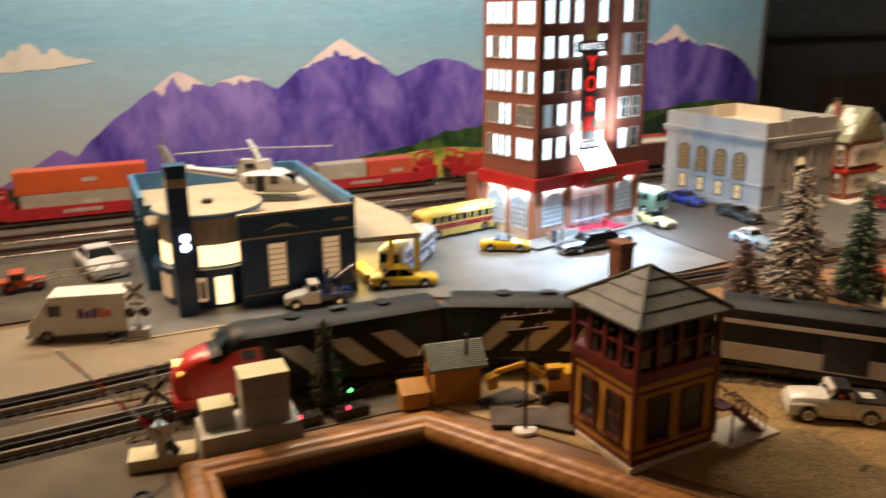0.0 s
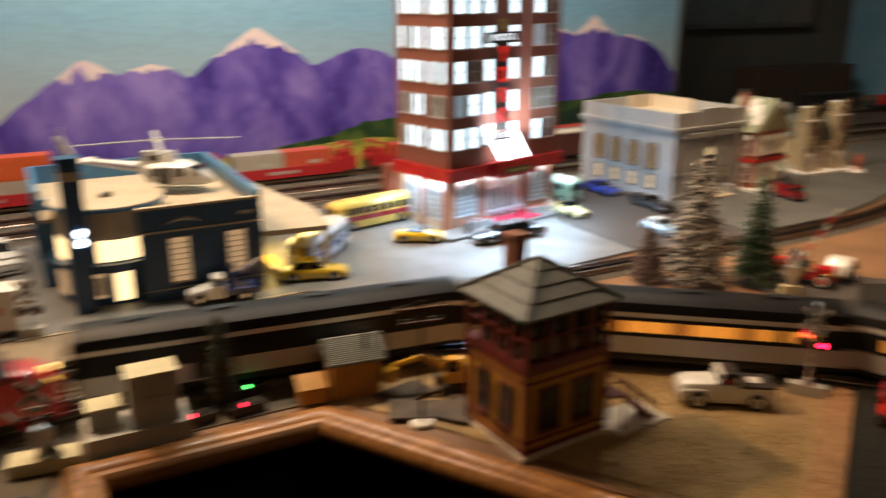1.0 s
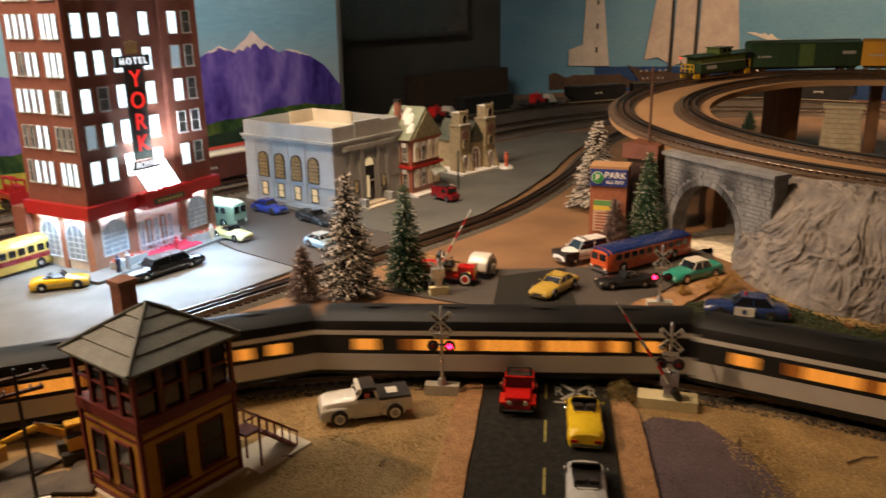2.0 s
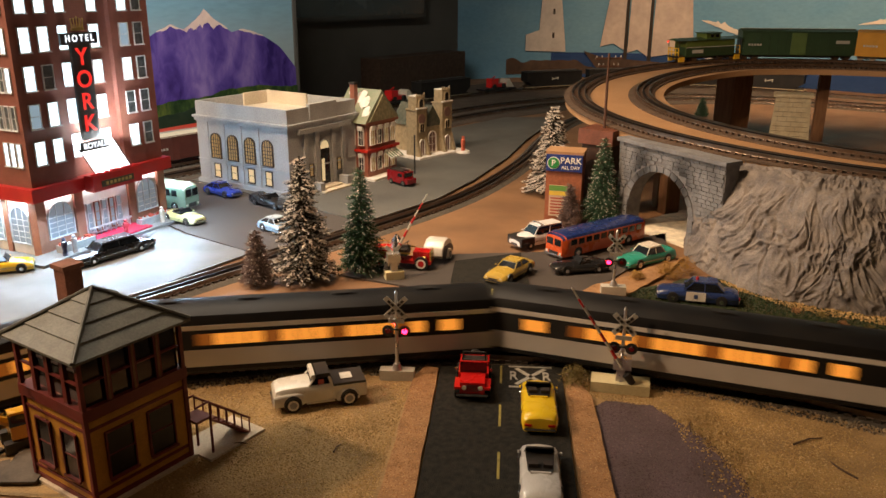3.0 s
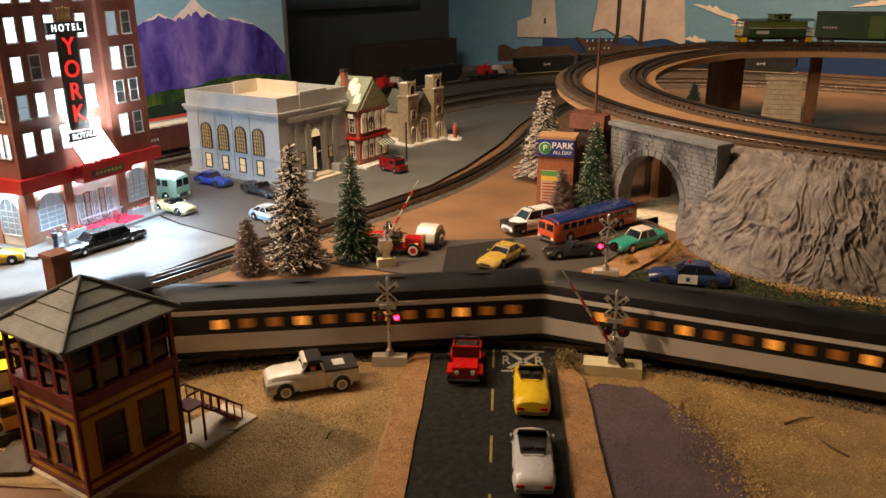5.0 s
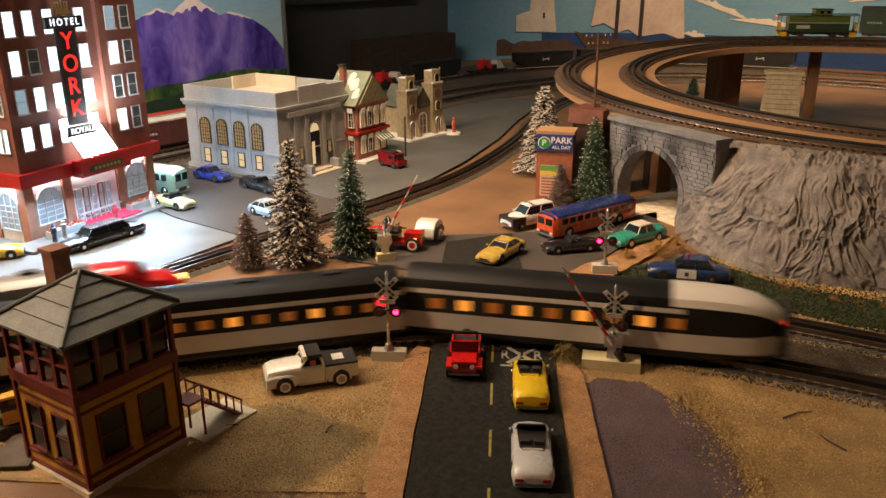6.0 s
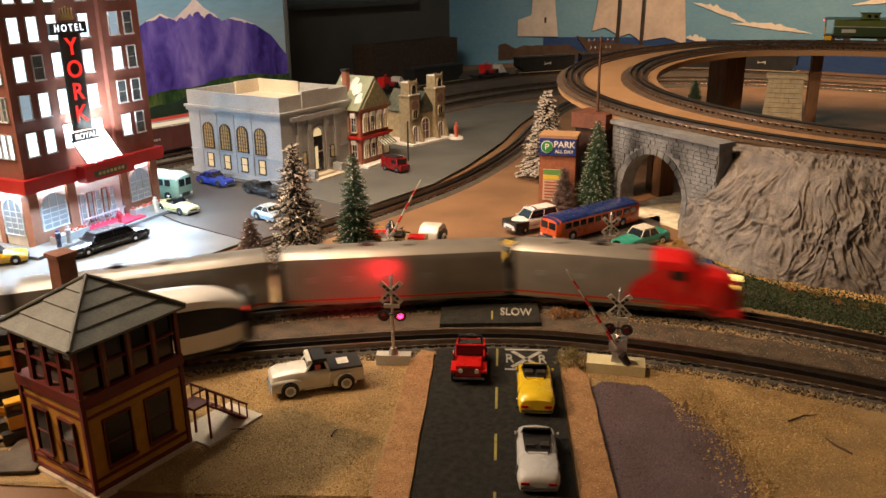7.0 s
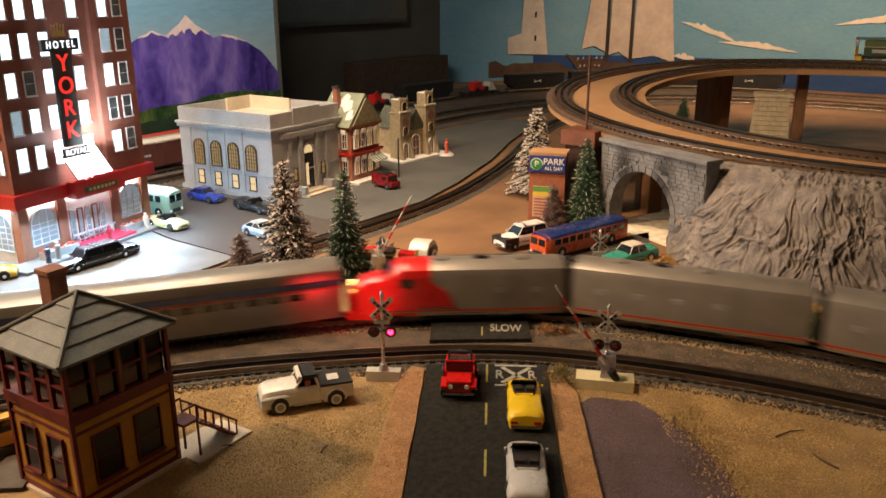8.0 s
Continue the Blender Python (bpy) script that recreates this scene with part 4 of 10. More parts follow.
def coach(name, label, length, style, seed=0):
    """A streamlined passenger car along x, its front at +x, standing on rails whose top is 0.014 up."""
    c = thing(name, label, "railway coach", group="black passenger train")
    h = length / 2 - 0.006
    W = 0.033
    tall = style == "dome"
    top = 0.124 if tall else 0.104
    eave = 0.108 if tall else 0.086
    if style == "tail":
        bm = bmesh.new()
        rings = []
        for x, k, drop in ((h, 0.96, 0.0), (h - 0.004, 1.0, 0.0), (-h + 0.10, 1.0, 0.0), (-h + 0.06, 0.95, 0.002), (-h + 0.035, 0.84, 0.007), (-h + 0.016, 0.66, 0.016), (-h + 0.004, 0.42, 0.028), (-h, 0.25, 0.036)):
            rings.append([(x, y * k, 0.022 + (z - 0.022) * (1 - drop / 0.09)) for y, z in arch_section(W, 0.022, eave, top)])
        body = part("body", loft(bm, rings), COACH_BLACK, c, smooth=True)
        rings = []
        for x, k, drop in ((-h + 0.135, 1.012, -0.0006), (-h + 0.10, 1.012, -0.0006), (-h + 0.06, 0.962, 0.0014), (-h + 0.035, 0.852, 0.0064), (-h + 0.016, 0.672, 0.0154), (-h + 0.002, 0.44, 0.0274)):
            rings.append([(x, y * k, 0.022 + (z - 0.022) * (1 - drop / 0.09)) for y, z in arch_section(W, 0.022, eave, top)[1:-1]])
        part("roof_end", loft(bmesh.new(), rings, closed=False), COACH_WHITE, c, "cream rounded roof of the tail", smooth=True)
        rings = []
        for x, k in ((h, 1.012), (-h + 0.10, 1.012), (-h + 0.06, 0.965), (-h + 0.035, 0.858), (-h + 0.016, 0.68), (-h + 0.0035, 0.45)):
            rings.append([(x, y * k, z) for y, z in ((-W, 0.028), (-W, 0.051), (W, 0.051), (W, 0.028))])
        part("lower_band", loft(bmesh.new(), rings), COACH_GREY, c, "pale grey lower band")
        part("tail_lamp", block(-h - 0.0015, -h + 0.004, -0.009, 0.009, 0.064, 0.069, 0.001), TAIL_RED, c, "red tail lamp")
    else:
        body = part("body", tube(-h, h, arch_section(W, 0.022, eave, top), 0.03), COACH_BLACK, c, smooth=True)
        part("lower_band", block(-h, h, -W - 0.0005, W + 0.0005, 0.028, 0.051), COACH_GREY, c, "pale grey lower band")
    part("upper_stripe", block(-h + (0.12 if style == "tail" else 0.0), h, -W - 0.0005, W + 0.0005, 0.0775, 0.0835), COACH_WHITE, c, "white stripe above the windows")
    part("skirt", block(-h + 0.09, h - 0.09, -0.026, 0.026, 0.015, 0.0222, 0.002), BLACK, c, "black underframe with tanks")
    for s in (-1, 1):
        part("vestibule", block(min(s * h, s * (h + 0.006)), max(s * h, s * (h + 0.006)), -0.022, 0.022, 0.026, 0.088, 0.002), RUBBER, c)
    bogie(c, h - 0.055, axles=3, span=0.05)
    bogie(c, -h + 0.055, axles=3, span=0.05)
    lit = [ORANGE_WIN, ORANGE_WIN, ORANGE_DIM, ORANGE_WIN]
    if style == "coach":
        spans = [(h - 0.075, h - 0.045)] + [(-h + 0.09 + 0.0205 * i, -h + 0.109 + 0.0205 * i) for i in range(14)] + [(-h + 0.045, -h + 0.070)]
        windows(c, spans, 0.057, 0.072, W, lit, seed)
    elif style == "sleeper":
        spans = [(-h + 0.04 + 0.034 * i, -h + 0.053 + 0.034 * i) for i in range(12)]
        windows(c, spans, 0.058, 0.070, W, [ORANGE_WIN, ORANGE_DIM, ORANGE_DIM], seed)
    elif style == "tail":
        spans = [(-h + 0.12 + 0.038 * i, -h + 0.137 + 0.038 * i) for i in range(9)]
        windows(c, spans, 0.057, 0.071, W, [ORANGE_WIN, ORANGE_DIM], seed)
    elif style == "dome":
        spans = [(-h + 0.055 + 0.0335 * i, -h + 0.082 + 0.0335 * i) for i in range(12)]
        windows(c, spans, 0.091, 0.1055, W, [YELLOW_DIM, YELLOW_WIN, YELLOW_DIM, YELLOW_DIM, YELLOW_WIN], seed)
        spans = [(-h + 0.173 + 0.032 * i, -h + 0.198 + 0.032 * i) for i in range(5)]
        windows(c, spans, 0.055, 0.067, W + 0.0004, [YELLOW_WIN, YELLOW_DIM], seed)
    elif style == "baggage":
        for x in (-0.1, 0.09):
            part("door", block(x - 0.026, x + 0.026, -W - 0.001, W + 0.001, 0.030, 0.074, 0.0006), BLACK, c, "black sliding baggage door")
    if style not in ("dome", "tail"):
        for x in (-0.16, -0.05, 0.07, 0.17):
            part("roof_vent", block(x - 0.012, x + 0.012, -0.006, 0.006, top - 0.002, top + 0.0025, 0.001), BLACK, c)
    return c


def cab_unit(name, label, length, body_mat, nose_mat, group, cab=True, lower=None):
    """A streamlined diesel along x with its nose at +x; without a cab it is a booster unit."""
    c = thing(name, label, "locomotive", group=group)
    h = length / 2 - 0.0125
    sec = arch_section(0.0325, 0.024, 0.083, 0.1025, 7)
    cut = h - 0.105 if cab else h
    part("body", tube(-h, cut, sec, 0.02), body_mat, c, smooth=True)
    if cab:
        bm = bmesh.new()
        rings = []
        for x, k, t in ((cut, 1.0, 0.1025), (cut + 0.012, 1.0, 0.1025), (cut + 0.026, 0.985, 0.1015), (cut + 0.034, 0.975, 0.097), (cut + 0.047, 0.955, 0.0835), (cut + 0.062, 0.92, 0.0815), (cut + 0.080, 0.85, 0.077), (cut + 0.093, 0.72, 0.068), (cut + 0.101, 0.52, 0.056), (cut + 0.105, 0.34, 0.046)):
            ring = []
            for y, z in sec:
                f = (z - 0.024) / (0.1025 - 0.024)
                ring.append((x - (0.004 if f < 0.05 else 0), y * k * (1 - 0.10 * f * (1 if x > cut + 0.03 else 0)), 0.024 + f * (t - 0.024)))
            rings.append(ring)
        part("nose", loft(bm, rings), nose_mat, c, "rounded red nose", smooth=True)
        bm = bmesh.new()
        for s in (-1, 1):
            v = [bm.verts.new(p) for p in ((cut + 0.0352, s * 0.003, 0.0968), (cut + 0.0352, s * 0.022, 0.0945), (cut + 0.0475, s * 0.024, 0.0848), (cut + 0.0475, s * 0.003, 0.0850))]
            w = [bm.verts.new(p.co + Vector((0.0012, 0, 0.0012))) for p in v]
            bm.faces.new(w)
            for i in range(4):
                bm.faces.new((v[i], v[(i + 1) % 4], w[(i + 1) % 4], w[i]))
        part("windscreen", bm, DARK_GLASS, c)
        for s in (-1, 1):
            part("cab_window", block(cut + 0.006, cut + 0.024, s * 0.0322 - 0.0008, s * 0.0322 + 0.0008, 0.068, 0.081), DARK_GLASS, c)
        part("headlamp", bar((cut + 0.088, 0, 0.0665), (cut + 0.0985, 0, 0.0665), 0.0042, 0.0046, 12), glow("headlamp", (1.0, 0.62, 0.18), 3.5), c, "lit yellow headlamp")
        part("number_lamp", block(cut + 0.084, cut + 0.095, -0.021, -0.017, 0.057, 0.0625), glow("number_lamp", (1.0, 0.55, 0.10), 2.5), c)
        part("number_lamp", block(cut + 0.084, cut + 0.095, 0.017, 0.021, 0.057, 0.0625), glow("number_lamp", (1.0, 0.55, 0.10), 2.5), c)
        part("pilot", block(cut + 0.06, cut + 0.104, -0.026, 0.026, 0.016, 0.027, 0.003), nose_mat, c)
    part("diaphragm", block(-h - 0.011, -h + 0.001, -0.016, 0.016, 0.026, 0.088, 0.001), BLACK, c, "black rubber diaphragm")
    part("fuel_tank", block(-0.05, 0.05, -0.026, 0.026, 0.015, 0.0245, 0.003), BLACK, c)
    part("coupler", block(-h - 0.006, -h, -0.006, 0.006, 0.018, 0.026), BLACK, c)
    for x in (-0.10, 0.02):
        if x < cut - 0.03:
            part("roof_fan", bar((x, 0, 0.1), (x, 0, 0.1042), 0.012, 0.011, 20), body_mat, c, "round roof fan")
    part("exhaust", block(-0.05, -0.03, -0.006, 0.006, 0.100, 0.106, 0.001), BLACK, c)
    bogie(c, h - 0.075, axles=3 if not cab else 2, span=0.046)
    bogie(c, -h + 0.06, axles=2, span=0.046)
    return c


def slash(parent, x, lean, z0=0.034, z1=0.076, width=0.030, mat=None):
    """A slanted stripe on both flanks."""
    for s in (-1, 1):
        o = [(x, z0), (x + width, z0), (x + width + lean, z1), (x + lean, z1)]
        part("slanted_stripe", prism(o, s * 0.0325 - 0.0008, s * 0.0325 + 0.0008, "y"), mat or COACH_GREY, parent, "pale grey slanted stripe")


L_A = 0.365
VIA_RED = paint((0.62, 0.035, 0.028), 0.3)
BODY_BLACK = material("engine_black", (0.014, 0.0135, 0.014), 0.48, second=(0.02, 0.019, 0.018), scale=30, spec=0.25)
black_train = []
lead = cab_unit("locomotive", "black diesel with slanted grey stripes and a red nose", L_A, BODY_BLACK, VIA_RED, "black passenger train")
for x in (-0.148, -0.088, -0.028):
    slash(lead, x, 0.045)
for s in (-1, 1):
    o = [(0.075, 0.026), (0.078, 0.026), (0.078, 0.056), (0.042, 0.056)]
    part("red_flash", prism(o, s * 0.0325 - 0.0008, s * 0.0325 + 0.0008, "y"), VIA_RED, lead)
cut = L_A / 2 - 0.0125 - 0.105
rings = []
for x, k, t in ((cut - 0.001, 1.012, 0.1033), (cut + 0.012, 1.012, 0.1033), (cut + 0.026, 0.997, 0.1023), (cut + 0.034, 0.987, 0.0978), (cut + 0.047, 0.967, 0.0843), (cut + 0.060, 0.935, 0.0824)):
    ring = []
    for y, z in arch_section(0.0325, 0.024, 0.083, 0.1025, 7)[1:-1]:
        f = (z - 0.024) / 0.0785
        ring.append((x, y * k * (1 - 0.10 * f * (1 if x > cut + 0.03 else 0)), 0.024 + f * (t - 0.024)))
    rings.append(ring)
part("cab_roof", loft(bmesh.new(), rings, closed=False), BODY_BLACK, lead, "black cab roof", True)
rear = copy_thing(lead, Matrix.Identity(4))
rear["label"] = "second black diesel with slanted stripes, coupled tail first"
black_train += [(lead, 5.649, L_A, 1), (rear, 5.649 + L_A, L_A, -1)]
s0 = 5.649 + 2 * L_A
PITCH = 0.4943
baggage = coach("baggage_car", "black and grey baggage car without windows", PITCH, "baggage")
black_train.append((baggage, s0, PITCH, 1))
first = coach("coach", "black and grey coach with lit orange windows", PITCH, "coach", 0)
black_train.append((first, s0 + PITCH, PITCH, 1))
for i in range(2, 6):
    black_train.append((copy_thing(first, Matrix.Identity(4)), s0 + PITCH * i, PITCH, 1))
s0 += PITCH * 6
dome = coach("dome_car", "tall black dome car with two rows of lit yellow windows", 0.485, "dome")
sleeper = coach("sleeping_car", "black and grey sleeping car with dim orange windows", 0.505, "sleeper", 1)
tail = coach("observation_car", "black observation car with a cream rounded tail", 0.49, "tail", 1)
black_train += [(dome, s0, 0.485, 1), (sleeper, s0 + 0.485, 0.505, 1), (copy_thing(sleeper, Matrix.Identity(4)), s0 + 0.99, 0.51, 1), (tail, s0 + 1.50, 0.49, 1)]

# silver train with red noses
SF_RED = paint((0.66, 0.02, 0.02), 0.28)
SF_SILVER = material("stainless_side", (0.31, 0.285, 0.25), 0.36, 0.45, (0.25, 0.23, 0.20), 25)
RED_LINE, YELLOW_LINE, BLUE_LINE = paint((0.42, 0.03, 0.02), 0.4), paint((0.40, 0.25, 0.06), 0.4), paint((0.03, 0.06, 0.22), 0.3)


def silver_unit(cab, label):
    u = cab_unit("locomotive", label, 0.348, SF_SILVER, SF_RED, "silver passenger train", cab)
    h = 0.1605
    end = h - 0.105 if cab else h
    part("red_line", block(-h, end + (0.06 if cab else 0), -0.0330, 0.0330, 0.030, 0.0330), RED_LINE, u, "thin red line along the flank")
    part("yellow_line", block(-h, end + (0.05 if cab else 0), -0.0329, 0.0329, 0.0283, 0.0298), YELLOW_LINE, u)
    if cab:
        for s in (-1, 1):
            o = [(end - 0.055, 0.037), (end + 0.004, 0.037), (end + 0.004, 0.0835), (end - 0.012, 0.0835), (end - 0.045, 0.06)]
            part("red_flank", prism(o, s * 0.0325 - 0.0009, s * 0.0325 + 0.0009, "y"), SF_RED, u, "red flank behind the nose")
        bm = tube(end - 0.02, end + 0.002, [(y * 1.02, z * 1.004) for y, z in arch_section(0.0325, 0.080, 0.083, 0.1025, 7)], 0.0)
        part("red_roof", bm, SF_RED, u, smooth=True)
    for i in range(4):
        x = -0.12 + 0.055 * i
        if x < end - 0.07:
            for s in (-1, 1):
                part("porthole", block(x - 0.007, x + 0.007, s * 0.0325 - 0.0007, s * 0.0325 + 0.0007, 0.058, 0.066, 0.0005), GREY, u)
    return u


silver_train = []
sa = silver_unit(True, "silver diesel with a bright red nose and lit lamps")
sb = silver_unit(False, "silver booster diesel with a red line")
silver_train += [(sa, 7.255, 0.348, 1), (sb, 7.255 - 0.348, 0.348, 1), (copy_thing(sb, Matrix.Identity(4)), 7.255 - 0.696, 0.348, 1), (copy_thing(sa, Matrix.Identity(4)), 7.255 - 1.044, 0.348, -1)]


def silver_coach():
    c = thing("coach", "silver coach with a dark blue stripe", "railway coach", group="silver passenger train")
    h = 0.244
    part("body", tube(-h, h, arch_section(0.033, 0.022, 0.086, 0.104), 0.03), SF_SILVER, c, smooth=True)
    part("blue_stripe", block(-h, h, -0.0335, 0.0335, 0.072, 0.082), BLUE_LINE, c, "dark blue stripe")
    part("red_line", block(-h, h, -0.0334, 0.0334, 0.0685, 0.0715), RED_LINE, c)
    windows(c, [(-h + 0.05 + 0.03 * i, -h + 0.07 + 0.03 * i) for i in range(13)], 0.056, 0.066, 0.033, [DARK_GLASS])
    part("skirt", block(-h + 0.09, h - 0.09, -0.026, 0.026, 0.015, 0.0222, 0.002), BLACK, c)
    bogie(c, h - 0.055)
    bogie(c, -h + 0.055)
    return c


sc = silver_coach()
silver_train.append((sc, 7.255 - 1.392, 0.49, 1))
for i in range(1, 3):
    silver_train.append((copy_thing(sc, Matrix.Identity(4)), 7.255 - 1.392 - 0.49 * i, 0.49, 1))


# ---- what moves ----
def car_pose(path, s_front, length, sense, flip, rise=None):
    """The pose of a car whose front end is s_front along the path; sense: the way in which it runs."""
    a, b = path.at(s_front - sense * 0.15 * length), path.at(s_front - sense * 0.85 * length)
    mid, d = (a + b) / 2, (a - b) * flip
    if rise is None:
        return pose(mid.x, mid.y, 0, 0, 0, math.degrees(math.atan2(d.y, d.x)))
    za, zb = rise(s_front - sense * 0.15 * length), rise(s_front - sense * 0.85 * length)
    return pose(mid.x, mid.y, (za + zb) / 2 + 0.001, 0, -math.degrees(math.atan2(za - zb, 0.7 * length)) * flip, math.degrees(math.atan2(d.y, d.x)))


def motions():
    times = [0.25 * i for i in range(33)]
    for ob, front, length, flip in black_train:
        walk(ob, [(t, car_pose(T1, front - 0.70 * t, length, -1, flip)) for t in times])
    for ob, front, length, flip in silver_train:
        walk(ob, [(t, car_pose(T2, front + 0.80 * (t - 7.0), length, 1, flip)) for t in times])
    for ob, front, length, flip in loop_train:
        walk(ob, [(t, car_pose(E1, front + 0.140 * t, length, 1, flip, lambda s: climb(220 - math.degrees(s / LOOP_R1)))) for t in times])

# ---- buildings ----
BRICK = material("hotel_brick", (0.20, 0.062, 0.038), 0.75, second=(0.16, 0.05, 0.032), scale=60, mix=1.0, bump=0.3, fine=500)
BRICK_PIER = material("pier_brick", (0.33, 0.14, 0.08), 0.7, second=(0.26, 0.105, 0.06), scale=60, mix=1.0, bump=0.25, fine=500)
RED_BELT = paint((0.42, 0.012, 0.012), 0.4)
COLD_WIN = glow("lit_white_window", (0.72, 0.90, 1.0), 2.6)
COLD_DIM = material("unlit_window", (0.10, 0.12, 0.125), 0.15, second=(0.06, 0.07, 0.075), scale=60)
COLD_HALF = glow("half_lit_window", (0.45, 0.60, 0.70), 0.5)
SILL = material("window_frame_white", (0.62, 0.64, 0.65), 0.5)
NIGHT = material("window_dark", (0.02, 0.022, 0.025), 0.2)


def panel_window(parent, u0, u1, z0, z1, mat, frame_mat, axis="front", off=0.0, bars=1, head=None):
    """A window on a wall: pane, raised frame, sash bar and sill. axis front: wall along x facing -y; side: along y facing -x."""
    def place(bm):
        if axis == "side":
            for v in bm.verts:
                v.co = Vector((v.co.y, v.co.x, v.co.z))
        return bm
    t = 0.0016
    rings = []
    for e, y in ((t, off + 0.001), (t, off - 0.0028), (0.0, off - 0.0028), (0.0, off + 0.001)):
        rings.append([(u0 - e, y, z0 - e), (u1 + e, y, z0 - e), (u1 + e, y, z1 + e), (u0 - e, y, z1 + e)])
    w = part("window", place(loft(bmesh.new(), rings, cap=False)), frame_mat, parent)
    part("sill", place(block(u0 - t * 1.6, u1 + t * 1.6, off - 0.0045, off - 0.0029, z0 - t * 1.6, z0)), frame_mat, w)
    for k in range(bars):
        zz = z0 + (z1 - z0) * (k + 1) / (bars + 1)
        part("sash_bar", place(block(u0, u1, off - 0.0022, off + 0.0005, zz - t * 0.3, zz + t * 0.3)), frame_mat, w)
    part("pane", place(block(u0, u1, off - 0.0012, off + 0.0005, z0, z1)), mat, w)
    return w


def arch_outline(u0, u1, z0, z1, n=9):
    r = (u1 - u0) / 2
    c = (u0 + u1) / 2
    return [(u0, z0), (u1, z0)] + [(c + r * math.cos(math.pi * i / n), z1 - r + r * math.sin(math.pi * i / n)) for i in range(n + 1)]


def arch_window(parent, u0, u1, z0, z1, mat, frame_mat, axis="front", off=0.0, cols=3, rows=4, rim=0.0022):
    """A round-headed window with a raised rim, glazing bars and a lit or dark pane."""
    def place(bm):
        if axis == "side":
            for v in bm.verts:
                v.co = Vector((v.co.y, v.co.x, v.co.z))
        return bm
    outer = arch_outline(u0 - rim, u1 + rim, z0 - rim, z1 + rim)
    inner = arch_outline(u0, u1, z0, z1)
    bm = bmesh.new()
    rings = []
    for pts, y in ((outer, off + 0.001), (outer, off - 0.004), (inner, off - 0.004), (inner, off + 0.001)):
        rings.append([(x, y, z) for x, z in pts])
    loft(bm, rings, cap=False)
    r, c = (u1 - u0) / 2, (u0 + u1) / 2
    w = part("window", place(bm), frame_mat, parent)
    for k in range(1, cols):
        x = u0 + (u1 - u0) * k / cols
        top = z1 - r + math.sqrt(max(0, r * r - (x - c) ** 2))
        part("glazing_bar", place(block(x - 0.0007, x + 0.0007, off - 0.0026, off, z0, top)), frame_mat, w)
    for k in range(1, rows):
        z = z0 + (z1 - r - z0) * k / (rows - 1)
        part("glazing_bar", place(block(u0, u1, off - 0.0024, off, z - 0.0007, z + 0.0007)), frame_mat, w)
    part("pane", place(prism(inner, off - 0.0014, off + 0.0005, "y")), mat, w)
    return w


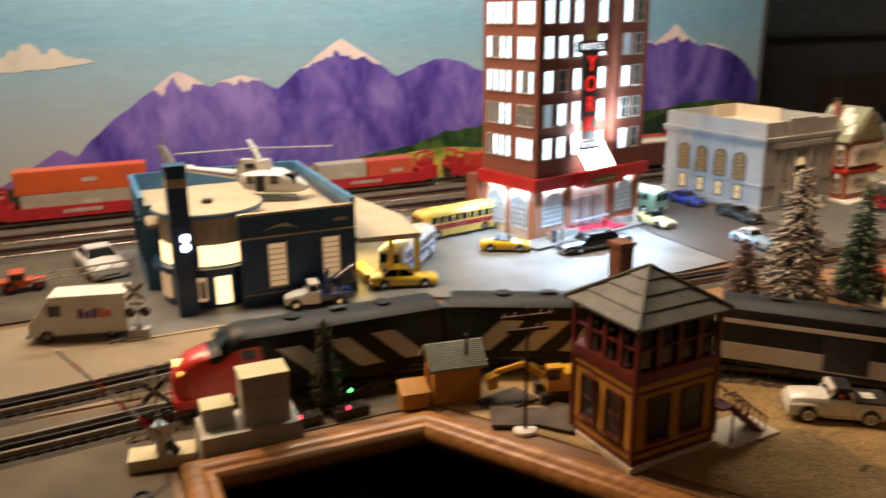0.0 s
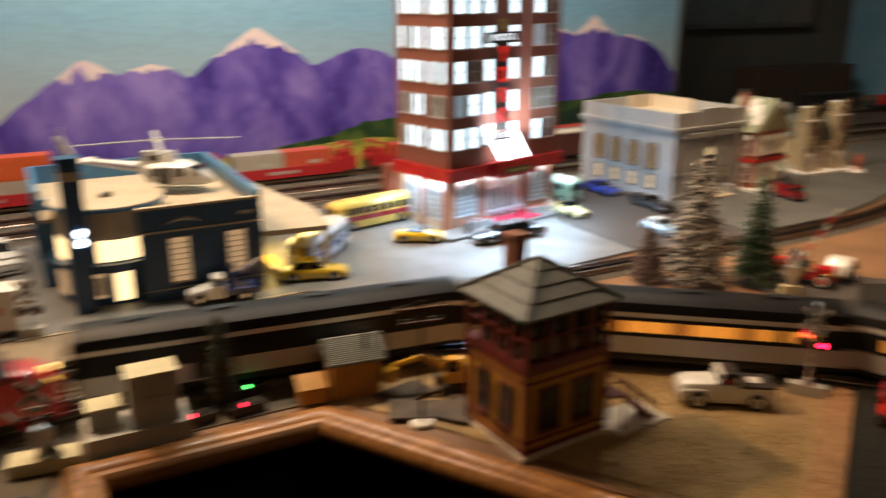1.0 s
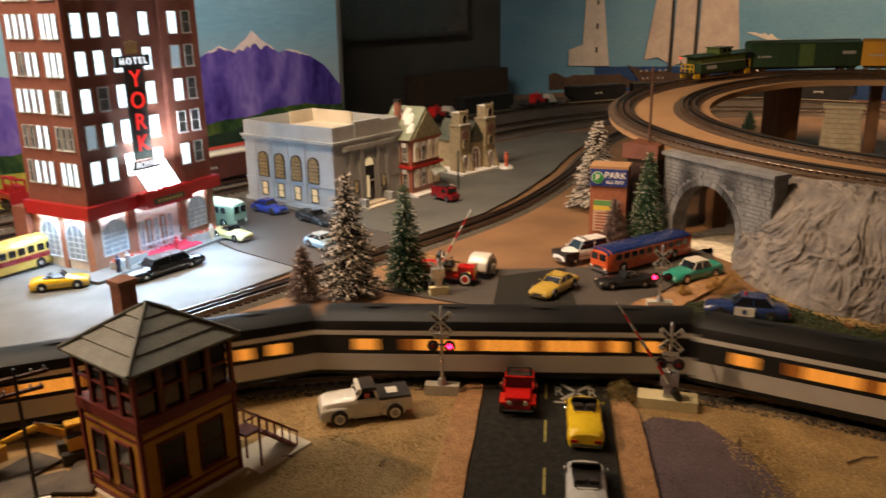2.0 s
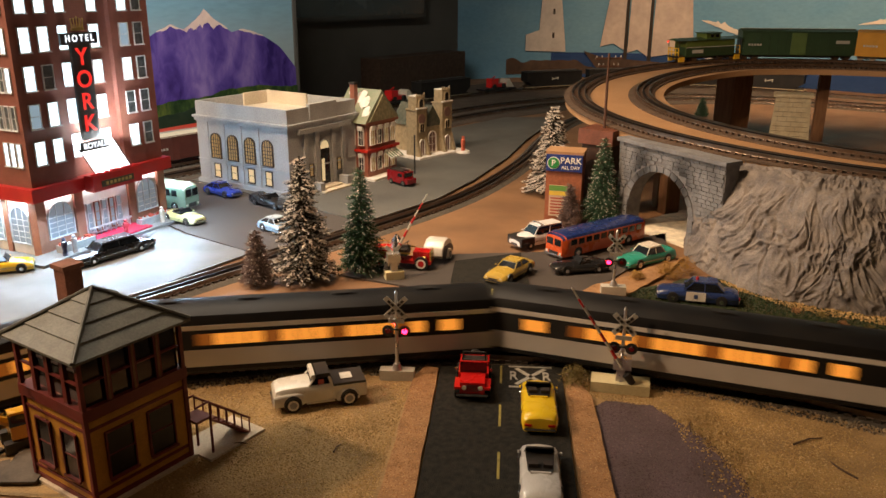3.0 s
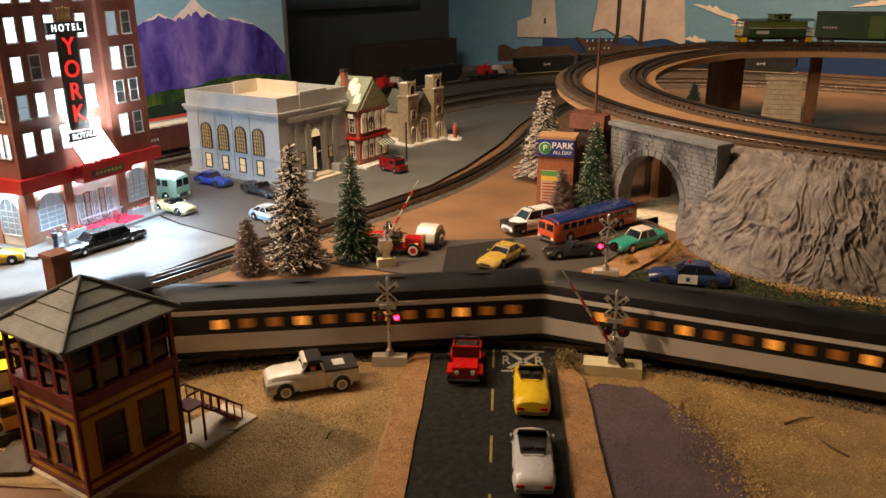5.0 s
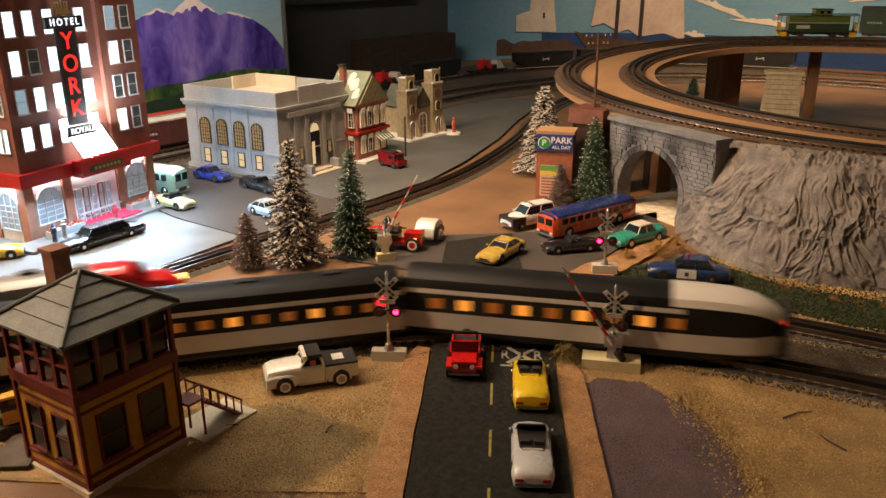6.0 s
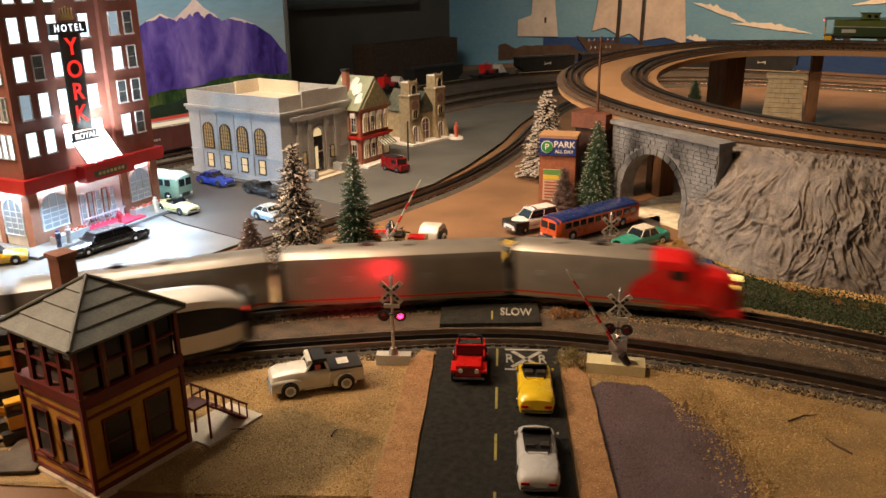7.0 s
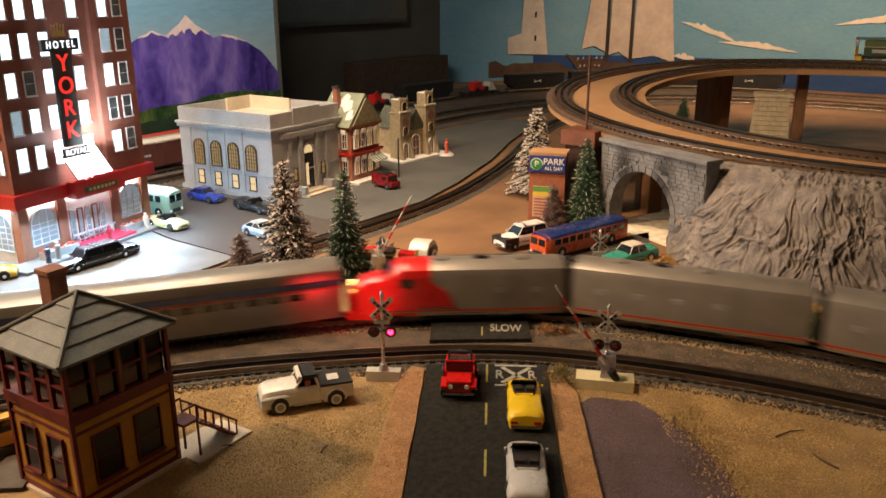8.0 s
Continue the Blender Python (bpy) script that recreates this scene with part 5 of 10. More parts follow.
def hotel():
    h = thing("hotel", "tall brown brick hotel with lit white windows and a red belt", "hotel building", pose(0.822, 1.385, 0.005, 0, 0, 13.0))
    W, D, TOP = 0.322, 0.165, 0.66
    B0, B1 = 0.105, 0.130
    part("wall", block(0, W * 0.31, 0, D, B1, TOP, 0.0008), BRICK, h, "brown brick wall")
    part("wall", block(W * 0.31, W * 0.69, 0.010, D, B1, TOP), BRICK, h, "recessed brown brick bay")
    part("wall", block(W * 0.69, W, 0, D, B1, TOP, 0.0008), BRICK, h, "brown brick wall")
    part("rear_wing", block(-0.014, W * 0.9, D, D + 0.04, 0, 0.115, 0.001), BRICK, h)
    part("parapet", block(-0.004, W + 0.004, -0.004, D + 0.004, TOP, TOP + 0.016, 0.001), RED_BELT, h)
    belt = part("belt", block(-0.012, W + 0.012, -0.012, D + 0.004, B0, B1, 0.0012), RED_BELT, h, "red belt above the ground floor")
    part("awning", block(W * 0.32, W * 0.70, -0.036, -0.0125, B0 - 0.002, B1 + 0.004, 0.001), RED_BELT, h, "red awning over the entrance")
    rr = random.Random(3)
    bm = bmesh.new()
    for i in range(26):
        x = W * (0.335 + 0.36 * i / 25)
        box(bm, x - 0.003, x + 0.003, -0.035, -0.029, B1 + 0.002, B1 + 0.006 + 0.004 * rr.random())
    part("flower_bed", soften(bm, 0.001), paint((0.75, 0.02, 0.02), 0.5), h, "red flowers on the awning")
    part("sign_plate", block(W * 0.38, W * 0.63, -0.0375, -0.0362, 0.110, 0.122), paint((0.05, 0.045, 0.02), 0.4), h, "dark address plate")
    for i in range(7):
        x = W * (0.41 + 0.03 * i)
        part("plate_bar", block(x, x + 0.006, -0.0385, -0.0376, 0.113, 0.119), paint((0.35, 0.28, 0.08), 0.4), h)
    # upper floors
    for f in range(8):
        z = 0.166 + 0.066 * f
        for k, u in enumerate((0.085, 0.205, 0.36, 0.585, 0.785, 0.90)):
            c = W * u
            bay = 0.31 < u < 0.69
            pick = (f * 6 + k * 5 + f * k) % 11
            m = COLD_DIM if pick in (3, 8) else COLD_HALF if pick in (6,) else COLD_WIN
            panel_window(h, c - 0.0102, c + 0.0102, z + 0.002, z + 0.043, m, SILL, "front", 0.010 if bay else 0.0)
        for k, u in enumerate((0.10, 0.20, 0.30, 0.50, 0.62, 0.74, 0.86)):
            c = D * u
            m = COLD_DIM if (f == 1 and k not in (3, 4)) or (f + k * 3) % 13 == 5 else COLD_WIN
            panel_window(h, c - 0.0048, c + 0.0048, z + 0.002, z + 0.042, m, SILL, "side", 0.0)
    # ground floor
    wall_glow = material("stucco_white", (0.66, 0.62, 0.58), 0.6, second=(0.58, 0.54, 0.50), scale=40)
    part("ground_floor", block(0.004, W - 0.004, 0.006, D, 0.0, B0), wall_glow, h, "pale lit ground floor")
    for x0, x1 in ((0, 0.020), (0.086, 0.106), (W - 0.102, W - 0.084), (W - 0.020, W)):
        part("pier", block(x0, x1, 0.0, 0.012, 0.0, B0, 0.0006), BRICK_PIER, h)
    for y0, y1 in ((0.012, 0.020), (0.078, 0.090), (D - 0.014, D)):
        part("pier", block(0.0, 0.012, y0, y1, 0.0, B0, 0.0006), BRICK_PIER, h)
    for a, b in ((0.020, 0.086), (W - 0.084, W - 0.020)):
        part("plinth", block(a, b, 0.001, 0.010, 0.0, 0.026, 0.0005), BRICK_PIER, h)
    GLAZE = glow("lobby_pane", (0.50, 0.58, 0.64), 0.30)
    arch_window(h, 0.026, 0.080, 0.028, 0.093, GLAZE, SILL, "front", 0.005, 3, 5)
    arch_window(h, W - 0.078, W - 0.026, 0.028, 0.093, GLAZE, SILL, "front", 0.005, 3, 5)
    arch_window(h, 0.024, 0.072, 0.022, 0.090, GLAZE, SILL, "side", 0.003, 3, 5)
    arch_window(h, 0.096, 0.146, 0.022, 0.090, GLAZE, SILL, "side", 0.003, 3, 5)
    for i in range(5):
        x = 0.116 + 0.0185 * i
        panel_window(h, x, x + 0.010, 0.016, 0.072, GLAZE, BRICK_PIER if i % 2 else SILL, "front", 0.006, 2)
    part("rail", block(0.108, 0.215, -0.006, -0.003, 0.024, 0.027, 0.0005), SILL, h)
    for i in range(9):
        x = 0.110 + 0.0125 * i
        part("baluster", bar((x, -0.0045, 0.0), (x, -0.0045, 0.025), 0.0012), SILL, h)
    part("carpet", block(0.105, 0.225, -0.05, 0.004, 0.0062, 0.0095), paint((0.55, 0.01, 0.05), 0.8), h, "red carpet at the entrance")
    part("pavement", block(-0.045, W + 0.03, -0.058, 0.0, 0.0005, 0.006, 0.0006), TOWN_LIGHT, h, "raised pavement")
    for x0, x1 in ((0.018, 0.096), (W - 0.106, W - 0.02)):
        p = part("planter", block(x0, x1, -0.032, -0.016, 0.006, 0.020, 0.001), GREY, h, "grey flower box")
        bm = bmesh.new()
        for i in range(30):
            x, y = rr.uniform(x0 + 0.002, x1 - 0.002), rr.uniform(-0.030, -0.018)
            box(bm, x - 0.0016, x + 0.0016, y - 0.0016, y + 0.0016, 0.020, 0.0215 + 0.003 * rr.random())
        part("flower_bed", bm, paint((0.5, 0.08, 0.04), 0.6), p)
    # lit strip under the belt
    part("lamp_strip", block(0.01, W - 0.01, 0.0005, 0.0035, 0.1025, 0.1045), glow("white_led", (0.90, 0.95, 1.0), 30), h, "white light strip")
    part("lamp_strip", block(0.0002, 0.0032, 0.01, D - 0.01, 0.1025, 0.1045), glow("white_led", (0.90, 0.95, 1.0), 30), h, "white light strip")
    # struts and floodlit canopy, its brightness put in as glow
    part("light_panel", prism([(-0.030, 0.137), (-0.028, 0.136), (0.0085, 0.183), (0.0085, 0.186)], W * 0.37, W * 0.63, "x"), glow("canopy_glow", (0.92, 0.96, 1.0), 7), h, "blazing white sloping light panel")
    for x in (W * 0.36, W * 0.64):
        part("strut", bar((x, -0.032, 0.135), (x, 0.008, 0.185), 0.0012), BLACK, h)
    # hanging sign
    s = thing("sign", "tall black vertical sign with red letters and a gold crown", "hotel sign", h.matrix_basis @ pose(0, -0.018, 0.009))
    S0, S1 = W * 0.322, W * 0.452
    part("board", block(S0, S1, -0.006, -0.001, 0.192, 0.385, 0.0006), BLACK, s)
    part("head_board", block(S0 - 0.020, S1 + 0.020, -0.0062, -0.001, 0.366, 0.387, 0.0006), BLACK, s)
    part("foot_board", block(S0 - 0.006, S1 + 0.016, -0.0075, -0.002, 0.172, 0.190, 0.0006), BLACK, s)
    RL = glow("red_letter", (1.0, 0.03, 0.02), 0.9)
    WL = glow("white_letter", (0.9, 0.95, 1.0), 1.6)
    for i, ch in enumerate("YORK"):
        lettering("letter", ch, 0.043, pose((S0 + S1) / 2, -0.0066, 0.343 - 0.0405 * i, 90), RL, s, 0.0008, "red letter")
    lettering("word", "H O T E L", 0.0150, pose((S0 + S1) / 2, -0.0068, 0.3765, 90) @ Matrix.Diagonal((1.0, 1.15, 1, 1)), WL, s, 0.0006, "white word")
    lettering("word", "ROYALE", 0.0155, pose((S0 + S1) / 2 + 0.005, -0.0082, 0.181, 90), WL, s, 0.0006, "white word")
    GOLD = material("gold", (0.55, 0.40, 0.10), 0.35, 0.8)
    bm = bmesh.new()
    c = (S0 + S1) / 2
    box(bm, c - 0.014, c + 0.014, -0.006, -0.003, 0.3905, 0.3955)
    for i in range(5):
        x = c - 0.013 + 0.0065 * i
        rod(bm, (x * 0.85 + c * 0.15, -0.0045, 0.395), (x, -0.0045, 0.408 + (0.003 if i == 2 else 0)), 0.0022, 0.0008, 6)
        bmesh.ops.create_icosphere(bm, subdivisions=1, radius=0.0020, matrix=pose(x, -0.0045, 0.410 + (0.003 if i == 2 else 0)))
    part("crown", bm, GOLD, s, "gold crown")


hotel()

STONE_BLUE = material("pale_blue_grey_stone", (0.385, 0.39, 0.39), 0.65, second=(0.31, 0.315, 0.315), scale=18, mix=0.7, bump=0.1, fine=300)
STONE_WARM = material("pale_roof", (0.60, 0.52, 0.40), 0.7, second=(0.52, 0.45, 0.34), scale=18, bump=0.1)
AMBER = glow("amber_window", (1.0, 0.62, 0.24), 0.20)
AMBER_BRIGHT = glow("bright_amber_window", (1.0, 0.72, 0.36), 0.6)


def bank():
    b = thing("bank", "pale blue-grey stone bank with arched amber windows", "bank building", pose(1.405, 1.362, 0.005, 0, 0, 5.0))
    W, D, H = 0.248, 0.308, 0.158
    part("wall", block(0, W, 0, D, 0, H, 0.001), STONE_BLUE, b, "pale stone wall")
    part("base_course", block(-0.005, W + 0.005, -0.005, D + 0.005, 0, 0.012, 0.001), STONE_BLUE, b)
    part("string_course", block(-0.0022, W + 0.0022, -0.0022, D + 0.0022, 0.060, 0.063, 0.0006), STONE_BLUE, b)
    part("cornice", block(-0.004, W + 0.004, -0.004, D + 0.004, H, H + 0.008, 0.001), STONE_BLUE, b)
    part("cornice", block(-0.007, W + 0.007, -0.007, D + 0.007, H + 0.008, H + 0.014, 0.0012), STONE_BLUE, b)
    z = H + 0.014
    for x0, x1, y0, y1 in ((0, W, 0, 0.006), (0, 0.006, 0.006, D), (W - 0.006, W, 0.006, D), (0.006, W - 0.006, D - 0.006, D)):
        part("parapet", block(x0, x1, y0, y1, z, z + 0.034, 0.0008), STONE_BLUE, b)
    part("parapet_block", block(0.075, W - 0.075, -0.003, 0.008, z, z + 0.040, 0.0008), STONE_BLUE, b)
    part("back_wall", block(W * 0.62, W, D - 0.012, D - 0.0065, z, z + 0.037, 0.0008), STONE_WARM, b)
    part("back_wall", block(W - 0.013, W - 0.0065, D * 0.5, D - 0.0125, z, z + 0.037, 0.0008), STONE_WARM, b)
    part("roof", block(0.006, W - 0.006, 0.006, D - 0.006, z - 0.001, z + 0.004), STONE_WARM, b, "pale flat roof")
    DARKFRAME = material("bronze_frame", (0.05, 0.028, 0.015), 0.4)
    for i in range(4):
        y = 0.066 + 0.0585 * (3 - i)
        arch_window(b, y - 0.0155, y + 0.0155, 0.070, 0.130, AMBER, DARKFRAME, "side", 0.0, 4, 6)
        panel_window(b, y - 0.0095, y + 0.0095, 0.022, 0.054, AMBER_BRIGHT, DARKFRAME, "side", 0.0)
        part("pilaster", block(-0.003, 0.001, y + 0.0255, y + 0.0335, 0.0125, H, 0.0006), STONE_BLUE, b)
    # entrance front
    for x in (0.050, 0.088, W - 0.098, W - 0.060):
        part("pilaster", block(x, x + 0.012, -0.006, 0.001, 0.012, H - 0.012, 0.0008), STONE_BLUE, b)
    part("lintel", block(0.030, W - 0.030, -0.009, 0.001, H - 0.012, H - 0.0005, 0.0008), STONE_BLUE, b)
    bars_mat = GREY
    for i in range(13):
        part("letter_bar", block(0.080 + 0.008 * i, 0.085 + 0.008 * i, -0.0012, -0.0001, H - 0.030, H - 0.024), bars_mat, b)
    arch_window(b, 0.106, 0.142, 0.004, 0.122, NIGHT, STONE_BLUE, "front", 0.0, 1, 1, 0.004)
    part("fanlight", prism(arch_outline(0.109, 0.139, 0.100, 0.120), -0.0022, -0.0015, "y"), AMBER_BRIGHT, b, "lit fanlight")
    part("door_light", block(0.112, 0.122, -0.0023, -0.0015, 0.02, 0.075), AMBER_BRIGHT, b, "lit gap of the open door")
    for x in (0.052 + 0.016, W - 0.085 + 0.008):
        panel_window(b, x, x + 0.012, 0.040, 0.068, AMBER, DARKFRAME, "front", 0.0)
    part("step", block(0.07, W - 0.07, -0.045, -0.006, 0, 0.006, 0.0006), STONE_WARM, b)
    part("step", block(0.09, W - 0.09, -0.028, -0.006, 0.006, 0.011, 0.0006), STONE_WARM, b)
    for x in (0.068, W - 0.080):
        part("pedestal", block(x, x + 0.014, -0.035, -0.008, 0.0062, 0.026, 0.001), STONE_BLUE, b)
    part("pavement", block(-0.035, W + 0.01, -0.075, D, -0.0035, -0.0005), STONE_WARM, b, "pale pavement slab")


bank()

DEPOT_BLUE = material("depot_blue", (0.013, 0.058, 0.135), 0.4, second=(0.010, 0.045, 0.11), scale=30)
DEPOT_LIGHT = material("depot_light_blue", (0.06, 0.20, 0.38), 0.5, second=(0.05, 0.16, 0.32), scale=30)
ROOF_TAN = material("roof_tan", (0.42, 0.36, 0.26), 0.75, second=(0.36, 0.30, 0.21), scale=22, mix=1.0, bump=0.1)
DEPOT_GLOW = glow("depot_window", (1.0, 0.70, 0.34), 2.2)
DEPOT_DIM = glow("depot_dim_window", (1.0, 0.62, 0.32), 0.45)


def depot():
    d = thing("bus_depot", "dark blue streamlined bus depot with lit corner windows", "bus depot", pose(0.012, -0.010, 0.005))
    X0, X1, Y0, Y1, H = 0.062, 0.388, 1.268, 1.645, 0.150
    CX, CY, R = 0.166, 1.372, 0.098
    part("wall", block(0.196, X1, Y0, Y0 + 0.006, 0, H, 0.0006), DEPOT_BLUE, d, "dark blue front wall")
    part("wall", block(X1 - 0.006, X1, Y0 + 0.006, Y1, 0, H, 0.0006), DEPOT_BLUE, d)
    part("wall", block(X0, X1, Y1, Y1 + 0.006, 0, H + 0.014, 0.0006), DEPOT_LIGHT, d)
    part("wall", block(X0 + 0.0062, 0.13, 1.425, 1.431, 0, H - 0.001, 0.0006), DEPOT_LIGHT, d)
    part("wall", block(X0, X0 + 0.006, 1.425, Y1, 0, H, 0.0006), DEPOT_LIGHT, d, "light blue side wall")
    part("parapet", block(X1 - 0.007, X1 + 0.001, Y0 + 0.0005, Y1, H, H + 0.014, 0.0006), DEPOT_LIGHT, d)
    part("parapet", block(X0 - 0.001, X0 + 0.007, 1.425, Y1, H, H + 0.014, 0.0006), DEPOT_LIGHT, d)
    part("coping", block(0.196, X1 + 0.002, Y0 - 0.002, Y0 + 0.008, H, H + 0.004, 0.0005), ROOF_TAN, d)
    part("roof", block(X0 + 0.006, X1 - 0.006, Y0 + 0.09, Y1 - 0.001, H - 0.024, H - 0.018), ROOF_TAN, d, "tan flat roof")
    part("roof", block(0.21, X1 - 0.0065, Y0 + 0.0065, Y0 + 0.0895, H - 0.024, H - 0.018), ROOF_TAN, d)
    # rounded corner
    part("drum", bar((CX, CY, 0.0), (CX, CY, 0.060), R * 0.86, R * 0.86, 40), DEPOT_BLUE, d, "dark blue rounded corner", True)
    part("drum_hood", bar((CX, CY, 0.060), (CX, CY, 0.068), R * 0.97, R * 0.97, 40), DEPOT_BLUE, d, "dark blue curved hood", True)
    part("drum_window", bar((CX, CY, 0.068), (CX, CY, 0.106), R * 0.82, R * 0.82, 40), DEPOT_BLUE, d, "curved upper window", True)
    part("drum_wall", bar((CX, CY, 0.106), (CX, CY, 0.150), R * 0.82, R * 0.82, 40), material("ribbed_cream", (0.50, 0.43, 0.33), 0.6, stretch=(1, 1, 0.1), scale=200, bump=0.3), d, "ribbed cream wall", True)
    part("drum_roof", bar((CX, CY, 0.150), (CX, CY, 0.156), R * 0.90, R * 0.90, 48), ROOF_TAN, d, "round tan roof with a blue edge", True)
    part("roof_edge", bar((CX, CY, 0.1495), (CX, CY, 0.1535), R * 0.915, R * 0.915, 48), DEPOT_LIGHT, d, "", True)
    part("roof_vent", bar((CX, CY, 0.156), (CX, CY, 0.162), 0.009, 0.009, 12), BLACK, d)

    def curved(a0, a1, r, z0, z1, mat, label):
        rings = []
        for i in range(9):
            a = radians(a0 + (a1 - a0) * i / 8)
            c, s = math.cos(a), math.sin(a)
            rings.append([(CX + (r + e) * c, CY + (r + e) * s, z) for e, z in ((0, z0), (0.0015, z0), (0.0015, z1), (0, z1))])
        part("curved_window", loft(bmesh.new(), rings), mat, d, label)

    curved(-112, -64, R * 0.82, 0.070, 0.104, DEPOT_GLOW, "brightly lit curved window")
    curved(-176, -140, R * 0.82, 0.070, 0.104, DEPOT_GLOW, "brightly lit curved window")
    curved(-97, -80, R * 0.86, 0.006, 0.052, DEPOT_GLOW, "lit entrance door")
    curved(-140, -106, R * 0.86, 0.012, 0.052, DEPOT_DIM, "lit poster window")
    curved(-176, -150, R * 0.86, 0.012, 0.052, DEPOT_DIM, "lit poster window")
    for i in range(5):
        a = radians(-138 + 7 * i)
        part("poster", block(-0.004, 0.004, -0.0006, 0.0006, 0.018, 0.046), paint((0.25 + 0.1 * (i % 2), 0.2, 0.16), 0.6), d).matrix_basis = pose(CX + R * 0.885 * math.cos(a), CY + R * 0.885 * math.sin(a), 0, 0, 0, math.degrees(a) + 90)
    # pylon
    part("pylon", block(0.095, 0.125, 1.268, 1.298, 0.0, 0.232, 0.003), DEPOT_BLUE, d, "dark blue pylon")
    part("pylon_band", block(0.0945, 0.1255, 1.2675, 1.2985, 0.206, 0.220, 0.003), ROOF_TAN, d)
    part("pylon_cap", block(0.093, 0.127, 1.266, 1.300, 0.232, 0.240, 0.002), DEPOT_BLUE, d)
    W9 = glow("white_emblem", (0.9, 0.95, 1.0), 6)
    for zz in (0.112, 0.127):
        part("emblem", bar((0.114, 1.2655, zz), (0.114, 1.2672, zz), 0.0068, 0.0068, 14), W9, d, "lit white emblem")
    # front windows with bars
    for x in (0.254, 0.344):
        arch = panel_window(d, x - 0.014, x + 0.014, 0.030, 0.102, DEPOT_DIM, ROOF_TAN, "front", Y0, 7)
    part("band", block(0.197, X1 + 0.001, Y0 - 0.0015, Y0 + 0.001, 0.112, 0.115), ROOF_TAN, d)
    part("band", block(0.197, X1 + 0.001, Y0 - 0.0015, Y0 + 0.001, 0.018, 0.020), ROOF_TAN, d)
    # running animal emblem and letter bars
    bm = bmesh.new()
    rod(bm, (0.250, Y0 - 0.0006, 0.130), (0.272, Y0 - 0.0006, 0.132), 0.0022, 0.0030, 8)
    rod(bm, (0.272, Y0 - 0.0006, 0.132), (0.284, Y0 - 0.0006, 0.127), 0.0018, 0.0008, 8)
    rod(bm, (0.252, Y0 - 0.0006, 0.130), (0.236, Y0 - 0.0006, 0.125), 0.0016, 0.0006, 8)
    rod(bm, (0.270, Y0 - 0.0006, 0.130), (0.290, Y0 - 0.0006, 0.124), 0.0014, 0.0006, 8)
    part("emblem", bm, PALE, d, "pale running animal emblem")
    for i in range(4):
        part("letter_bar", block(0.352 + 0.006 * i, 0.356 + 0.006 * i, Y0 - 0.0008, Y0 - 0.0001, 0.127, 0.133), PALE, d)
    for i in range(5):
        y = 1.45 + 0.042 * i
        panel_window(d, y - 0.012, y + 0.012, 0.05, 0.12, DEPOT_LIGHT, DEPOT_BLUE, "side", X0, 2)
    # canopy over the bus bays
    rings = [[(X1 + 0.001, 1.255, 0.096), (0.505, 1.262, 0.090), (0.520, 1.40, 0.090), (0.470, 1.64, 0.096), (X1 + 0.001, 1.64, 0.100)]]
    rings.append([(x, y, z - 0.009) for x, y, z in rings[0]])
    part("canopy", loft(bmesh.new(), rings), ROOF_TAN, d, "tan canopy over the bus bays")
    for x, y in ((0.447, 1.262), (0.497, 1.266), (0.50, 1.42), (0.47, 1.60)):
        part("post", block(x - 0.004, x + 0.004, y - 0.004, y + 0.004, 0, 0.083, 0.0008), paint((0.70, 0.45, 0.03), 0.4), d, "yellow canopy post")
    part("canopy_lamp", block(0.42, 0.44, 1.30, 1.34, 0.083, 0.0865), glow("canopy_bulb", (1.0, 0.72, 0.22), 9), d, "lit canopy lamp")
    part("bench", block(0.41, 0.432, 1.29, 1.37, 0.0, 0.018, 0.002), paint((0.75, 0.45, 0.03), 0.4), d)
    part("pavement", block(0.01, 0.44, 1.205, 1.66, -0.004, -0.0004), material("pale_pavement", (0.52, 0.43, 0.29), 0.7, bump=0.1), d, "pale pavement slab")


depot()


